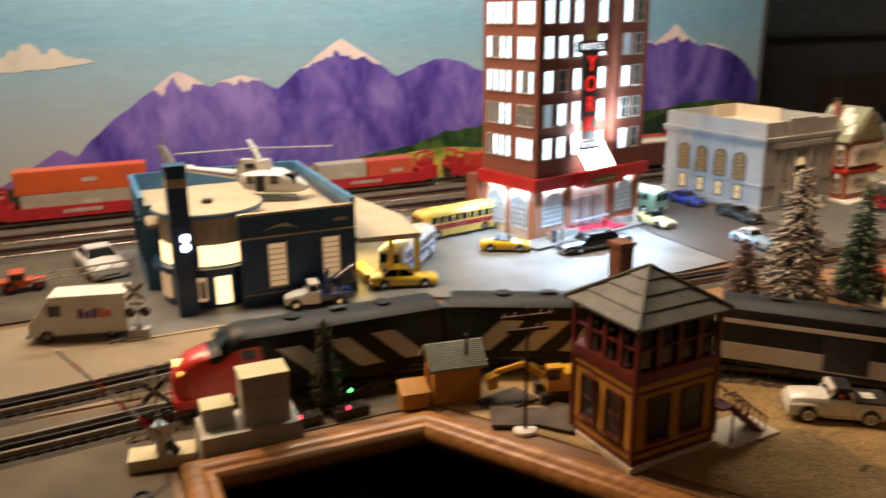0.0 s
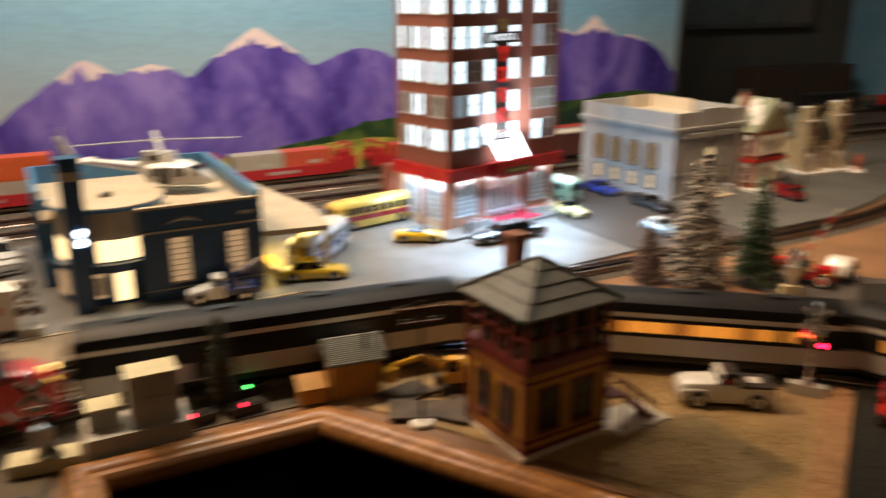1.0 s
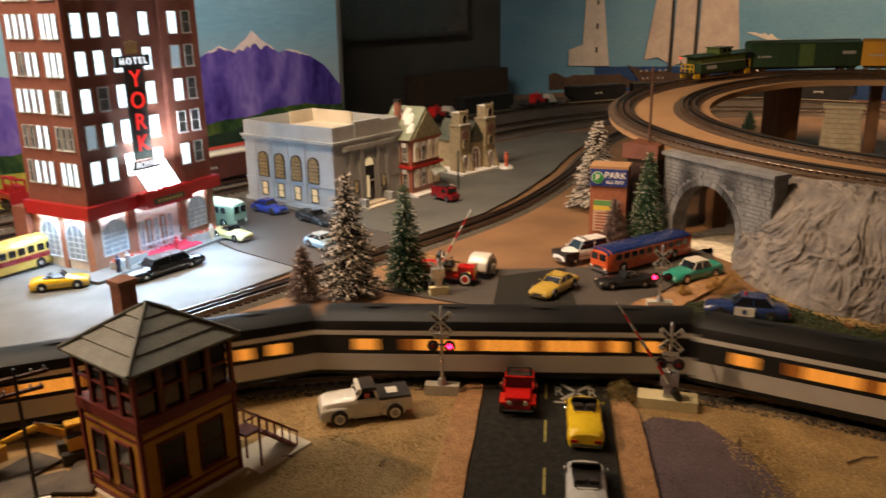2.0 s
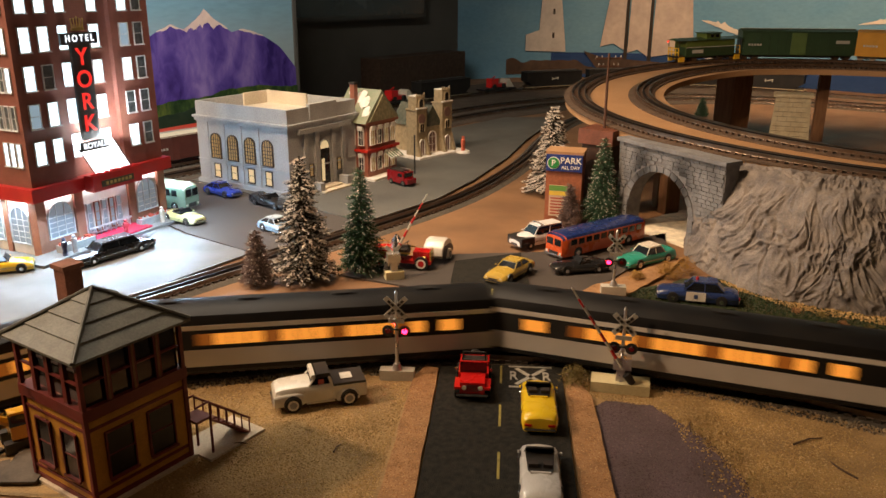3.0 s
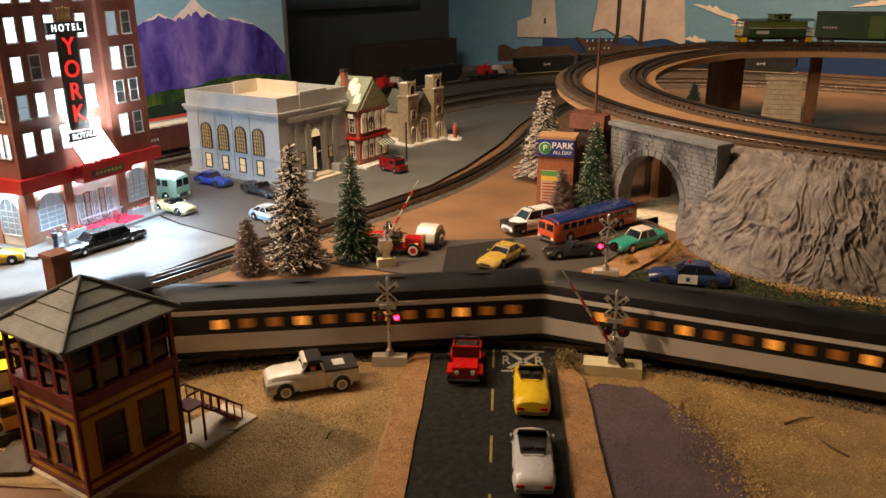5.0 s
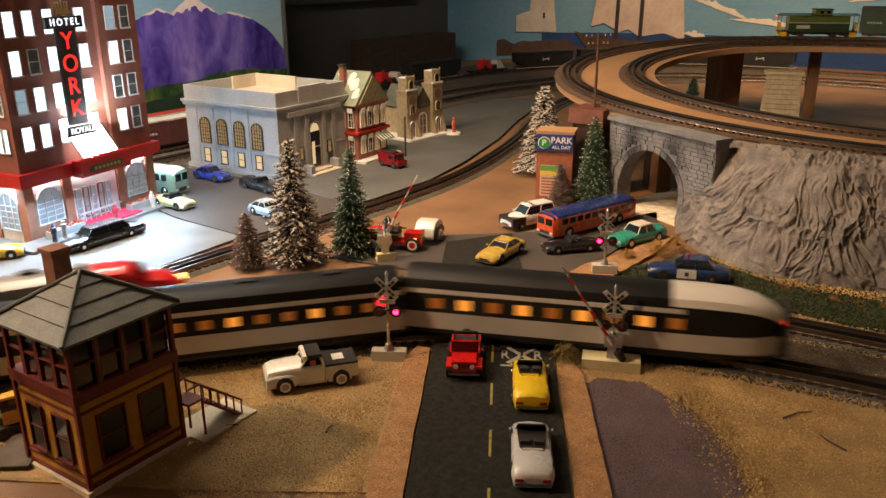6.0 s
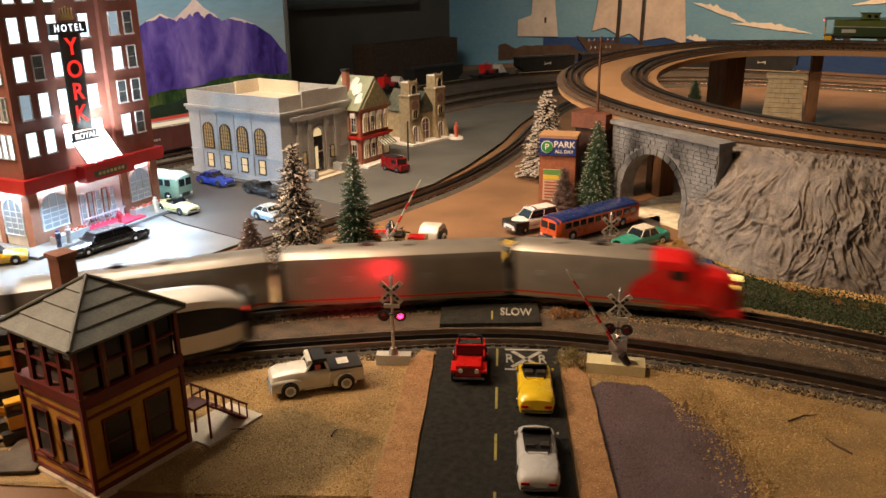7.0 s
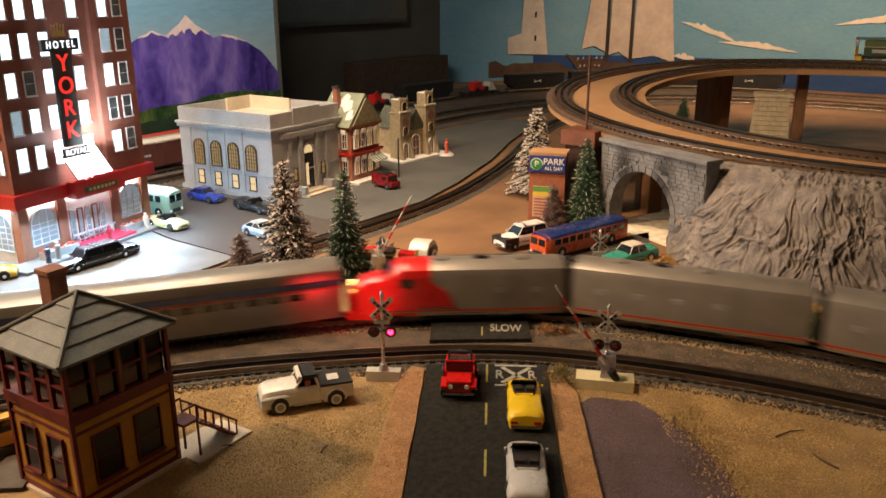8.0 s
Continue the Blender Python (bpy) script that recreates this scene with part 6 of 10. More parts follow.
def signal_tower():
    """The two-storey tower beside the track."""
    t = thing("signal_tower", "yellow and maroon two-storey signal tower with grey hipped roof", "signal tower", pose(0.4800, 0.6030, 0.0, 0, 0, 4.0))
    W, D = 0.112, 0.102
    YEL = material("tower_yellow", (0.46, 0.23, 0.025), 0.55, second=(0.38, 0.185, 0.02), scale=50, bump=0.1)
    MAR = material("tower_maroon", (0.14, 0.018, 0.014), 0.5, second=(0.11, 0.014, 0.012), scale=50)
    SLATE = material("tower_roof", (0.135, 0.135, 0.112), 0.6, second=(0.105, 0.105, 0.09), scale=40, bump=0.15)
    GL = material("smoky_glass", (0.014, 0.009, 0.008), 0.12)
    part("base", block(-0.005, W + 0.005, -0.005, D + 0.005, 0, 0.006, 0.001), STONE_WARM, t, "pale base slab")
    part("lower_wall", block(0, W, 0, D, 0.006, 0.098), YEL, t, "yellow lower storey")
    part("upper_core", block(0.008, W - 0.008, 0.008, D - 0.008, 0.104, 0.16), GL, t, "dim glazed upper room")
    part("sill_band", block(-0.003, W + 0.003, -0.003, D + 0.003, 0.098, 0.110, 0.0008), MAR, t)
    for z0, z1 in ((0.006, 0.011), (0.018, 0.021), (0.086, 0.089)):
        part("band", block(-0.0012, W + 0.0012, -0.0012, D + 0.0012, z0, z1), MAR, t)
    for x, y in ((0, 0), (W, 0), (0, D), (W, D)):
        part("corner_post", block(x - 0.0022, x + 0.0022, y - 0.0022, y + 0.0022, 0.006, 0.160, 0.0005), MAR, t)
    for u in (0.29, 0.71):
        panel_window(t, W * u - 0.014, W * u + 0.014, 0.030, 0.078, GL, MAR, "front", 0.0, 1)
        panel_window(t, D * u - 0.011, D * u + 0.011, 0.030, 0.078, GL, MAR, "side", 0.0, 1)
    for i in range(1, 4):
        x = W * i / 4
        part("mullion", block(x - 0.0034, x + 0.0034, -0.001, 0.003, 0.110, 0.160, 0.0005), MAR, t)
        part("mullion", block(x - 0.0012, x + 0.0012, -0.0016, -0.0008, 0.110, 0.160), POST, t)
        y = D * i / 4
        part("mullion", block(-0.001, 0.003, y - 0.0030, y + 0.0030, 0.110, 0.160, 0.0005), MAR, t)
        part("mullion", block(W - 0.003, W + 0.001, y - 0.0030, y + 0.0030, 0.110, 0.160, 0.0005), MAR, t)
    part("glazing", block(0.0032, W - 0.0032, 0.003, 0.0036, 0.110, 0.160), GL, t)
    part("transom", block(0, W, -0.0008, 0.0028, 0.134, 0.1355), MAR, t)
    part("transom", block(-0.0008, 0.0028, 0, D, 0.134, 0.1355), MAR, t)
    part("head", block(-0.003, W + 0.003, -0.003, D + 0.003, 0.158, 0.163, 0.0006), MAR, t)
    # hipped roof in courses
    e, zt = 0.009, 0.203
    cx, cy = W / 2, D / 2
    base = [(-e, -e), (W + e, -e), (W + e, D + e), (-e, D + e)]
    for k in range(4):
        f0, f1 = k / 4, (k + 1) / 4
        z0 = 0.161 + (zt - 0.161) * f0
        z1 = 0.161 + (zt - 0.161) * f1
        r0 = [(x + (cx - x) * f0, y + (cy - y) * f0, z0 + 0.0016) for x, y in base]
        r1 = [(x + (cx - x) * min(f1, 0.985), y + (cy - y) * min(f1, 0.985), z1) for x, y in base]
        rb = [(x, y, z - 0.0026) for x, y, z in r0]
        part("roof_course", loft(bmesh.new(), [rb, r0, r1]), SLATE, t, "grey roof course")
    for x, y in base:
        part("hip", bar((x, y, 0.1635), (cx, cy, zt + 0.0015), 0.0022, 0.0018, 6), SLATE, t)
    part("chimney", block(0.060, 0.079, D + 0.001, D + 0.020, 0.0, 0.208, 0.0008), material("chimney_brick", (0.20, 0.075, 0.045), 0.8, bump=0.3), t, "brown brick chimney")
    part("chimney_cap", block(0.058, 0.081, D - 0.001, D + 0.022, 0.208, 0.213, 0.0008), material("chimney_brick", (0.24, 0.10, 0.06), 0.8, bump=0.3), t)
    # stairs at the far side
    part("landing_slab", block(W + 0.006, W + 0.084, -0.024, 0.030, 0, 0.005, 0.0008), STONE_WARM, t)
    part("landing", block(W, W + 0.020, -0.014, 0.010, 0.046, 0.049), MAR, t)
    for i in range(9):
        x = W + 0.020 + 0.0055 * i
        part("tread", block(x, x + 0.0065, -0.014, 0.010, 0.0425 - 0.0048 * i, 0.0442 - 0.0048 * i), MAR, t)
    for y in (-0.014, 0.010):
        part("stringer", bar((W + 0.018, y, 0.045), (W + 0.072, y, 0.002), 0.0014), MAR, t)
        part("handrail", bar((W + 0.018, y, 0.064), (W + 0.072, y, 0.021), 0.0012), MAR, t)
        part("handrail", bar((W, y, 0.066), (W + 0.018, y, 0.066), 0.0012), MAR, t)
        for i in range(6):
            x = W + 0.018 + 0.0105 * i
            z = 0.045 - 0.043 * i / 5.1
            part("baluster", bar((x, y, z), (x, y, z + 0.019), 0.0009, None, 6), MAR, t)
        part("leg", bar((W + 0.018, y, 0.0), (W + 0.018, y, 0.047), 0.0014), MAR, t)


signal_tower()


def snowy_house():
    h = thing("village_house", "red brick ceramic house with snow on its green roof", "village house", pose(1.655, 1.346, 0.006, 0, 0, 6.0) @ Matrix.Diagonal((1.10, 1.0, 1.12, 1)))
    RB = material("house_brick", (0.25, 0.075, 0.045), 0.5, second=(0.32, 0.12, 0.07), scale=80, mix=1.0)
    GR = material("house_roof", (0.19, 0.22, 0.14), 0.45, second=(0.24, 0.25, 0.17), scale=60)
    W, D = 0.115, 0.10
    part("base", block(-0.012, W + 0.02, -0.03, D, 0, 0.006, 0.002), SNOW_WHITE, h, "white snowy base")
    part("lower_wall", block(0, W, 0, D, 0.006, 0.068), RB, h)
    part("upper_wall", block(0.002, W - 0.002, 0.002, D, 0.068, 0.130), RB, h)
    part("ledge", block(-0.006, W + 0.006, -0.006, D, 0.064, 0.070, 0.002), paint((0.5, 0.03, 0.02)), h, "red ledge")
    part("ledge", block(-0.004, W + 0.004, -0.004, D, 0.126, 0.132, 0.002), RB, h)
    part("roof", prism([(-0.010, 0.130), (W + 0.010, 0.130), (W * 0.5, 0.200)], -0.002, D + 0.005, "y"), GR, h, "green tiled roof")
    part("gable", prism([(0.004, 0.132), (W - 0.004, 0.132), (W * 0.5, 0.190)], -0.0045, -0.0022, "y"), material("gable_cream", (0.34, 0.31, 0.19), 0.5, second=(0.22, 0.21, 0.12), scale=150), h, "cream patterned gable")
    for x, y, r in ((0.012, 0.012, 0.013), (0.030, 0.030, 0.016), (0.040, 0.050, 0.017), (0.018, 0.075, 0.014), (0.048, 0.085, 0.012), (0.002, 0.048, 0.009)):
        bm = bmesh.new()
        bmesh.ops.create_icosphere(bm, subdivisions=3, radius=r)
        for v in bm.verts:
            k = 1 + 0.45 * noise.noise(v.co * 90 + Vector((x * 90, y * 70, 0)))
            v.co = Vector((v.co.x * k, v.co.y * k * 0.8, v.co.z * 0.16))
        part("snow", bm, SNOW_WHITE, h, "patch of snow", True).matrix_basis = pose(x, y, 0.1315 + 1.037 * (x + 0.010), 0, -46, 0)
    for z, hh in ((0.020, 0.038), (0.080, 0.040)):
        for i in range(4):
            x = 0.0095 + 0.0265 * i
            part("snow_hood", block(x, x + 0.015, -0.007, -0.0042, z + hh - 0.007, z + hh + 0.003, 0.0013), SNOW_WHITE, h, "white snow over a window")
        for i in range(3):
            y = 0.0115 + 0.027 * i
            part("snow_hood", block(-0.007, -0.0042, y, y + 0.015, z + hh - 0.007, z + hh + 0.003, 0.0013), SNOW_WHITE, h, "white snow over a window")
    part("chimney", block(0.020, 0.033, 0.056, 0.070, 0.150, 0.212, 0.001), RB, h)
    part("chimney_cap", block(0.018, 0.035, 0.054, 0.072, 0.212, 0.217, 0.001), BLACK, h)
    for z, hh in ((0.020, 0.038), (0.080, 0.040)):
        for i in range(4):
            x = 0.010 + 0.0265 * i
            arch_window(h, x, x + 0.014, z, z + hh, AMBER if (i + int(z * 100)) % 3 else NIGHT, SNOW_WHITE, "front", 0.0, 2, 3, 0.0014)
        for i in range(3):
            y = 0.012 + 0.027 * i
            arch_window(h, y, y + 0.014, z, z + hh, AMBER if i % 2 else NIGHT, SNOW_WHITE, "side", 0.0, 2, 3, 0.0014)
    part("awning", prism([(0.0, 0.058), (-0.026, 0.044), (-0.026, 0.041), (0.0, 0.054)], W * 0.55, W, "x"), SNOW_WHITE, h, "striped awning")
    for i in range(5):
        x = W * 0.56 + 0.0105 * i
        part("stripe", prism([(0.0005, 0.0590), (-0.0262, 0.0450), (-0.0262, 0.0438), (0.0005, 0.0578)], x, x + 0.004, "x"), paint((0.05, 0.12, 0.06)), h)


SNOW_WHITE = material("model_snow", (0.74, 0.71, 0.66), 0.7, second=(0.62, 0.59, 0.54), scale=60, bump=0.2)
snowy_house()


def church():
    c = thing("village_church", "cream stone ceramic church with two towers", "village church", pose(1.945, 1.425, 0.006, 0, 0, -4.0))
    ST = material("church_stone", (0.36, 0.28, 0.165), 0.6, second=(0.22, 0.17, 0.10), scale=90, mix=1.0, bump=0.2)
    DK = material("church_roof", (0.045, 0.055, 0.035), 0.6, second=(0.10, 0.095, 0.07), scale=80)
    ROSE = material("rose_window", (0.20, 0.11, 0.09), 0.4)
    part("base", block(-0.02, 0.19, -0.03, 0.14, 0, 0.006, 0.002), SNOW_WHITE, c, "white snowy base")
    for x, hgt in ((0.0, 0.140), (0.110, 0.150)):
        part("tower", block(x, x + 0.042, 0, 0.042, 0.006, hgt, 0.0012), ST, c, "cream stone tower")
        part("belfry", block(x + 0.004, x + 0.038, 0.004, 0.038, hgt, hgt + 0.036, 0.001), ST, c)
        part("ledge", block(x - 0.002, x + 0.044, -0.002, 0.044, hgt - 0.004, hgt + 0.001, 0.001), ST, c)
        for i in range(4):
            part("merlon", block(x + 0.004 + 0.0095 * i, x + 0.009 + 0.0095 * i, 0.004, 0.008, hgt + 0.036, hgt + 0.042), ST, c)
        part("cap", block(x + 0.004, x + 0.038, 0.008, 0.038, hgt + 0.036, hgt + 0.038), SNOW_WHITE, c)
        arch_window(c, x + 0.012, x + 0.030, hgt + 0.006, hgt + 0.030, NIGHT, ST, "front", 0.004, 1, 1, 0.0014)
        part("rose_window", bar((x + 0.021, 0.0008, hgt - 0.028), (x + 0.021, -0.0015, hgt - 0.028), 0.014, 0.014, 18), ROSE, c, "round rose window")
        arch_window(c, x + 0.012, x + 0.030, 0.075, 0.100, NIGHT, ST, "front", 0.0, 2, 1, 0.0014)
        part("buttress", prism([(-0.016, 0.006), (0.0, 0.006), (0.0, 0.058)], x - 0.003, x + 0.006, "x"), ST, c)
        part("buttress", prism([(-0.016, 0.006), (0.0, 0.006), (0.0, 0.058)], x + 0.036, x + 0.045, "x"), ST, c)
        arch_window(c, x + 0.012, x + 0.030, 0.008, 0.052, ROSE, SNOW_WHITE, "front", 0.0, 2, 1, 0.0016)
        for k in (0.002, 0.034):
            part("pinnacle", bar((x + 0.004 + k, 0.006, hgt + 0.036), (x + 0.004 + k, 0.006, hgt + 0.048), 0.0022, 0.0006, 6), ST, c)
        part("snow", block(x - 0.001, x + 0.043, -0.003, 0.004, hgt + 0.0012, hgt + 0.005, 0.0015), SNOW_WHITE, c)
    part("nave", block(0.042, 0.110, 0.012, 0.14, 0.006, 0.085), ST, c)
    part("nave_roof", prism([(0.036, 0.085), (0.121, 0.085), (0.0785, 0.145)], 0.010, 0.14, "y"), DK, c, "dark pitched roof")
    arch_window(c, 0.062, 0.091, 0.008, 0.068, ROSE, SNOW_WHITE, "front", 0.012, 2, 3, 0.003)


church()

# ---- road vehicles ----
LAMP_CLEAR = material("lamp_lens", (0.75, 0.72, 0.62), 0.15)
LAMP_RED = material("tail_lens", (0.45, 0.01, 0.01), 0.2)
SEAT = material("seat_vinyl", (0.03, 0.022, 0.018), 0.6)


def wheels(v, xs, half, r=0.0078, rim_mat=None, width=0.0055, white=False):
    for x in xs:
        for s in (-1, 1):
            y = s * half
            bm = bar((x, y - s * width, r), (x, y, r), r, r, 20)
            tyre = part("wheel", soften(bm, 0.0007), RUBBER, v)
            part("rim", bar((x, y - s * 0.001, r), (x, y + s * 0.0006, r), r * 0.52, r * 0.44, 14), rim_mat or CHROME, tyre)
            if white:
                part("white_wall", bar((x, y - s * 0.001, r), (x, y + s * 0.0003, r), r * 0.70, r * 0.70, 18), WHITE, tyre)


def hull(stations, W, zb=0.0045):
    """A car body lofted along its length: stations of (x, width share, height of the deck)."""
    rings = []
    for x, w, top in stations:
        h = W / 2 * w
        zm = zb + (top - zb) * 0.55
        rings.append([(x, -h * 0.94, zb), (x, -h, zm * 0.75 + zb * 0.25), (x, -h, zm), (x, -h * 0.97, top - 0.0048), (x, -h * 0.88, top - 0.0018), (x, -h * 0.66, top), (x, 0, top + 0.0014), (x, h * 0.66, top), (x, h * 0.88, top - 0.0018), (x, h * 0.97, top - 0.0048), (x, h, zm), (x, h, zm * 0.75 + zb * 0.25), (x, h * 0.94, zb)])
    return loft(bmesh.new(), rings)


def car(name, label, m, colour, L=0.104, W=0.042, belt=0.0205, roof=0.032, cabin=(0.16, -0.36, 0.02, -0.24), open_top=False, roof_mat=None, group="", lower=None, white=False, low=0.0045, bonnet=0.0, category="toy car", rim=None, wings=0.0):
    v = thing(name, label, category, m, group)
    p = colour if not isinstance(colour, tuple) else paint(colour)
    h = L / 2
    st = [(-h, 0.74, belt * 0.62), (-h * 0.985, 0.86, belt * 0.80 + wings), (-h * 0.93, 0.94, belt * 0.93 + wings), (-h * 0.78, 0.99, belt + wings), (-h * 0.50, 1.0, belt + 0.0005), (-h * 0.1, 0.965, belt), (cabin[0] * L, 0.965, belt), (h * 0.55, 0.99, belt * 0.94 + bonnet), (h * 0.86, 0.95, belt * 0.86 + bonnet), (h * 0.97, 0.88, belt * 0.74), (h, 0.76, belt * 0.58)]
    part("body", hull(st, W, low), p, v, smooth=True)
    x0, x1, r0, r1 = (c * L for c in cabin)
    w = W / 2
    if open_top:
        part("interior", prism([(x1 + 0.006, -w * 0.60), (x0 - 0.003, -w * 0.70), (x0, 0), (x0 - 0.003, w * 0.70), (x1 + 0.006, w * 0.60), (x1 + 0.001, w * 0.46), (x1 + 0.001, -w * 0.46)], belt - 0.004, belt + 0.0020), BLACK, v, "dark open interior")
        part("cockpit_rim", bar((x1 + 0.001, -w * 0.48, belt + 0.0012), (x1 + 0.001, w * 0.48, belt + 0.0012), 0.0016, None, 8), p, v)
        for s in (-1, 1):
            part("seat", block(x1 + 0.008, x1 + 0.016, s * w * 0.34 - 0.0045, s * w * 0.34 + 0.0045, belt, belt + 0.0060, 0.002), SEAT, v)
        bm = loft(bmesh.new(), [[(x0 - 0.001, -w * 0.78, belt), (x0 + 0.0005, -w * 0.78, belt), (x0 + 0.0005, w * 0.78, belt), (x0 - 0.001, w * 0.78, belt)], [(r0 - 0.001, -w * 0.66, roof), (r0 + 0.0005, -w * 0.66, roof), (r0 + 0.0005, w * 0.66, roof), (r0 - 0.001, w * 0.66, roof)]])
        part("windscreen", bm, DARK_GLASS, v)
        part("screen_frame", bar((r0, -w * 0.67, roof), (r0, w * 0.67, roof), 0.0012), BLACK, v)
    else:
        bm = loft(bmesh.new(), [[(x0, -w * 0.80, belt), (x0, w * 0.80, belt), (x1, w * 0.80, belt), (x1, -w * 0.80, belt)], [(r0, -w * 0.64, roof - 0.0015), (r0, w * 0.64, roof - 0.0015), (r1, w * 0.64, roof - 0.0015), (r1, -w * 0.64, roof - 0.0015)]])
        part("cabin_glass", bm, DARK_GLASS, v, "dark windows")
        rf = block(r1 - 0.001, r0 + 0.001, -w * 0.66, w * 0.66, roof - 0.0020, roof + 0.0004, 0.0009)
        part("roof", rf, roof_mat or p, v)
        for s in (-1, 1):
            for xa, xb in ((x0, r0), (x1, r1), ((x0 + x1) / 2, (r0 + r1) / 2)):
                part("pillar", bar((xa, s * w * 0.80, belt - 0.0005), (xb, s * w * 0.645, roof - 0.001), 0.0009, None, 6), roof_mat or p, v)
    for x in (h * 0.60, -h * 0.58):
        for s in (-1, 1):
            part("wheel_arch", bar((x, s * w * 0.90, 0.0086), (x, s * w * 1.008, 0.0086), 0.0090, None, 18), BLACK, v)
    wheels(v, (h * 0.60, -h * 0.58), w * 1.03, 0.0076, rim, white=white)
    part("front_bumper", block(h - 0.002, h + 0.0012, -w * 0.80, w * 0.80, 0.006, 0.0086, 0.0007), CHROME, v)
    part("rear_bumper", block(-h - 0.0012, -h + 0.002, -w * 0.82, w * 0.82, 0.0065, 0.009, 0.0007), CHROME, v)
    part("grille", block(h - 0.003, h + 0.0006, -w * 0.42, w * 0.42, 0.009, 0.0115), BLACK, v)
    for s in (-1, 1):
        part("headlight", bar((h - 0.006, s * w * 0.62, belt * 0.60), (h - 0.0006, s * w * 0.62, belt * 0.56), 0.0026, 0.0024, 10), LAMP_CLEAR, v)
        part("tail_light", block(-h - 0.0008, -h + 0.003, s * w * 0.62 - 0.004, s * w * 0.62 + 0.004, belt * 0.55, belt * 0.68), LAMP_RED, v)
        part("mirror", block(x0 - 0.004, x0 - 0.001, s * w * 1.0 - 0.001 + s * 0.0008, s * w * 1.0 + 0.001 + s * 0.0008, belt, belt + 0.002), p, v)
        part("side_trim", block(-h * 0.9, h * 0.9, s * w * 0.995 - 0.0004, s * w * 0.995 + 0.0004, belt * 0.52, belt * 0.55), CHROME, v)
    return v


R = math.degrees(RA)
Z1 = 0.0066


def at_road(along, across, turn):
    q = road_at(along, across, Z1)
    return pose(*q, 0, 0, R + turn)


car("car", "yellow convertible sports car on the road", at_road(0.196, 0.045, 0), (0.80, 0.55, 0.02), 0.104, 0.042, 0.0205, 0.030, (0.24, -0.03, 0.17, 0.0), True, category="toy car", wings=0.003)
car("car", "silver open sports car on the road", at_road(0.050, 0.042, 0), (0.52, 0.52, 0.51), 0.102, 0.042, 0.0205, 0.030, (0.27, -0.13, 0.20, -0.1), True)
car("car", "gold sports car with a black bird mark parked behind the tracks", pose(1.275, 0.657, 0.0066, 0, 0, 183), (0.48, 0.33, 0.06), 0.112, 0.043, 0.019, 0.028, (0.12, -0.34, 0.0, -0.22), group="", roof_mat=None)
car("police_car", "dark blue and white police car on the turf", pose(1.375, 0.362, 0.0035, 0, 0, 113), (0.018, 0.035, 0.12), 0.126, 0.044, 0.0215, 0.035, (0.17, -0.33, 0.06, -0.22), category="police car")
car("car", "teal saloon with a white roof below the arch", pose(1.498, 0.507, 0.0032, 0, 0, 160), (0.03, 0.27, 0.20), 0.118, 0.044, 0.021, 0.034, (0.14, -0.26, 0.06, -0.18), roof_mat=paint((0.75, 0.70, 0.60)), white=True, wings=0.003)
car("car", "black and silver roadster parked on the street", pose(1.382, 0.580, 0.0032, 0, 0, 140), (0.012, 0.012, 0.013), 0.100, 0.040, 0.018, 0.027, (0.06, -0.24, 0.0, -0.15), True)
car("police_car", "white police utility car with a black front", pose(1.470, 0.722, 0.0032, 0, 0, 160), (0.72, 0.72, 0.72), 0.112, 0.045, 0.026, 0.041, (0.20, -0.46, 0.08, -0.42), category="police car", low=0.006)
car("limousine", "long black limousine before the hotel", pose(0.905, 1.293, 0.0052, 0, 0, 184), (0.010, 0.010, 0.011), 0.168, 0.044, 0.021, 0.034, (0.22, -0.30, 0.15, -0.24), category="limousine")
car("car", "yellow open car beside the hotel", pose(0.742, 1.362, 0.0052, 0, 0, 330), (0.72, 0.46, 0.02), 0.098, 0.041, 0.021, 0.031, (0.12, -0.28, 0.05, -0.2), True)
car("car", "pale yellow open sports car beside the hotel", pose(1.128, 1.388, 0.0050, 0, 0, 275), (0.66, 0.62, 0.28), 0.100, 0.041, 0.020, 0.029, (0.10, -0.26, 0.04, -0.2), True)
car("car", "blue sports coupe parked beside the bank", pose(1.326, 1.515, 0.0050, 0, 0, 272), (0.02, 0.04, 0.28), 0.104, 0.042, 0.019, 0.030, (0.10, -0.40, 0.0, -0.22))
car("car", "long black open car with gold trim beside the bank", pose(1.332, 1.345, 0.0050, 0, 0, 268), (0.012, 0.010, 0.010), 0.124, 0.042, 0.019, 0.028, (0.06, -0.24, 0.0, -0.15), True, wings=0.005)
car("car", "pale blue sports coupe with white top", pose(1.205, 1.172, 0.0050, 0, 0, 268), (0.20, 0.33, 0.46), 0.104, 0.042, 0.020, 0.030, (0.06, -0.40, -0.02, -0.24), roof_mat=paint((0.45, 0.53, 0.58)))
car("taxi", "yellow taxi beside the bus bays", pose(0.482, 1.252, 0.0052, 0, 0, 342), (0.78, 0.52, 0.02), 0.118, 0.044, 0.0215, 0.034, (0.16, -0.32, 0.06, -0.22), category="taxi")
car("car", "red car with a white roof on the grey street", pose(-0.266, 1.545, 0.004, 0, 0, 262), (0.42, 0.02, 0.02), 0.128, 0.054, 0.026, 0.041, (0.16, -0.32, 0.06, -0.22), roof_mat=paint((0.72, 0.68, 0.62)))
car("car", "white racing coupe with black louvres", pose(0.004, 1.582, 0.004, 0, 0, 282), (0.78, 0.76, 0.72), 0.150, 0.068, 0.030, 0.044, (0.14, -0.40, 0.0, -0.22))
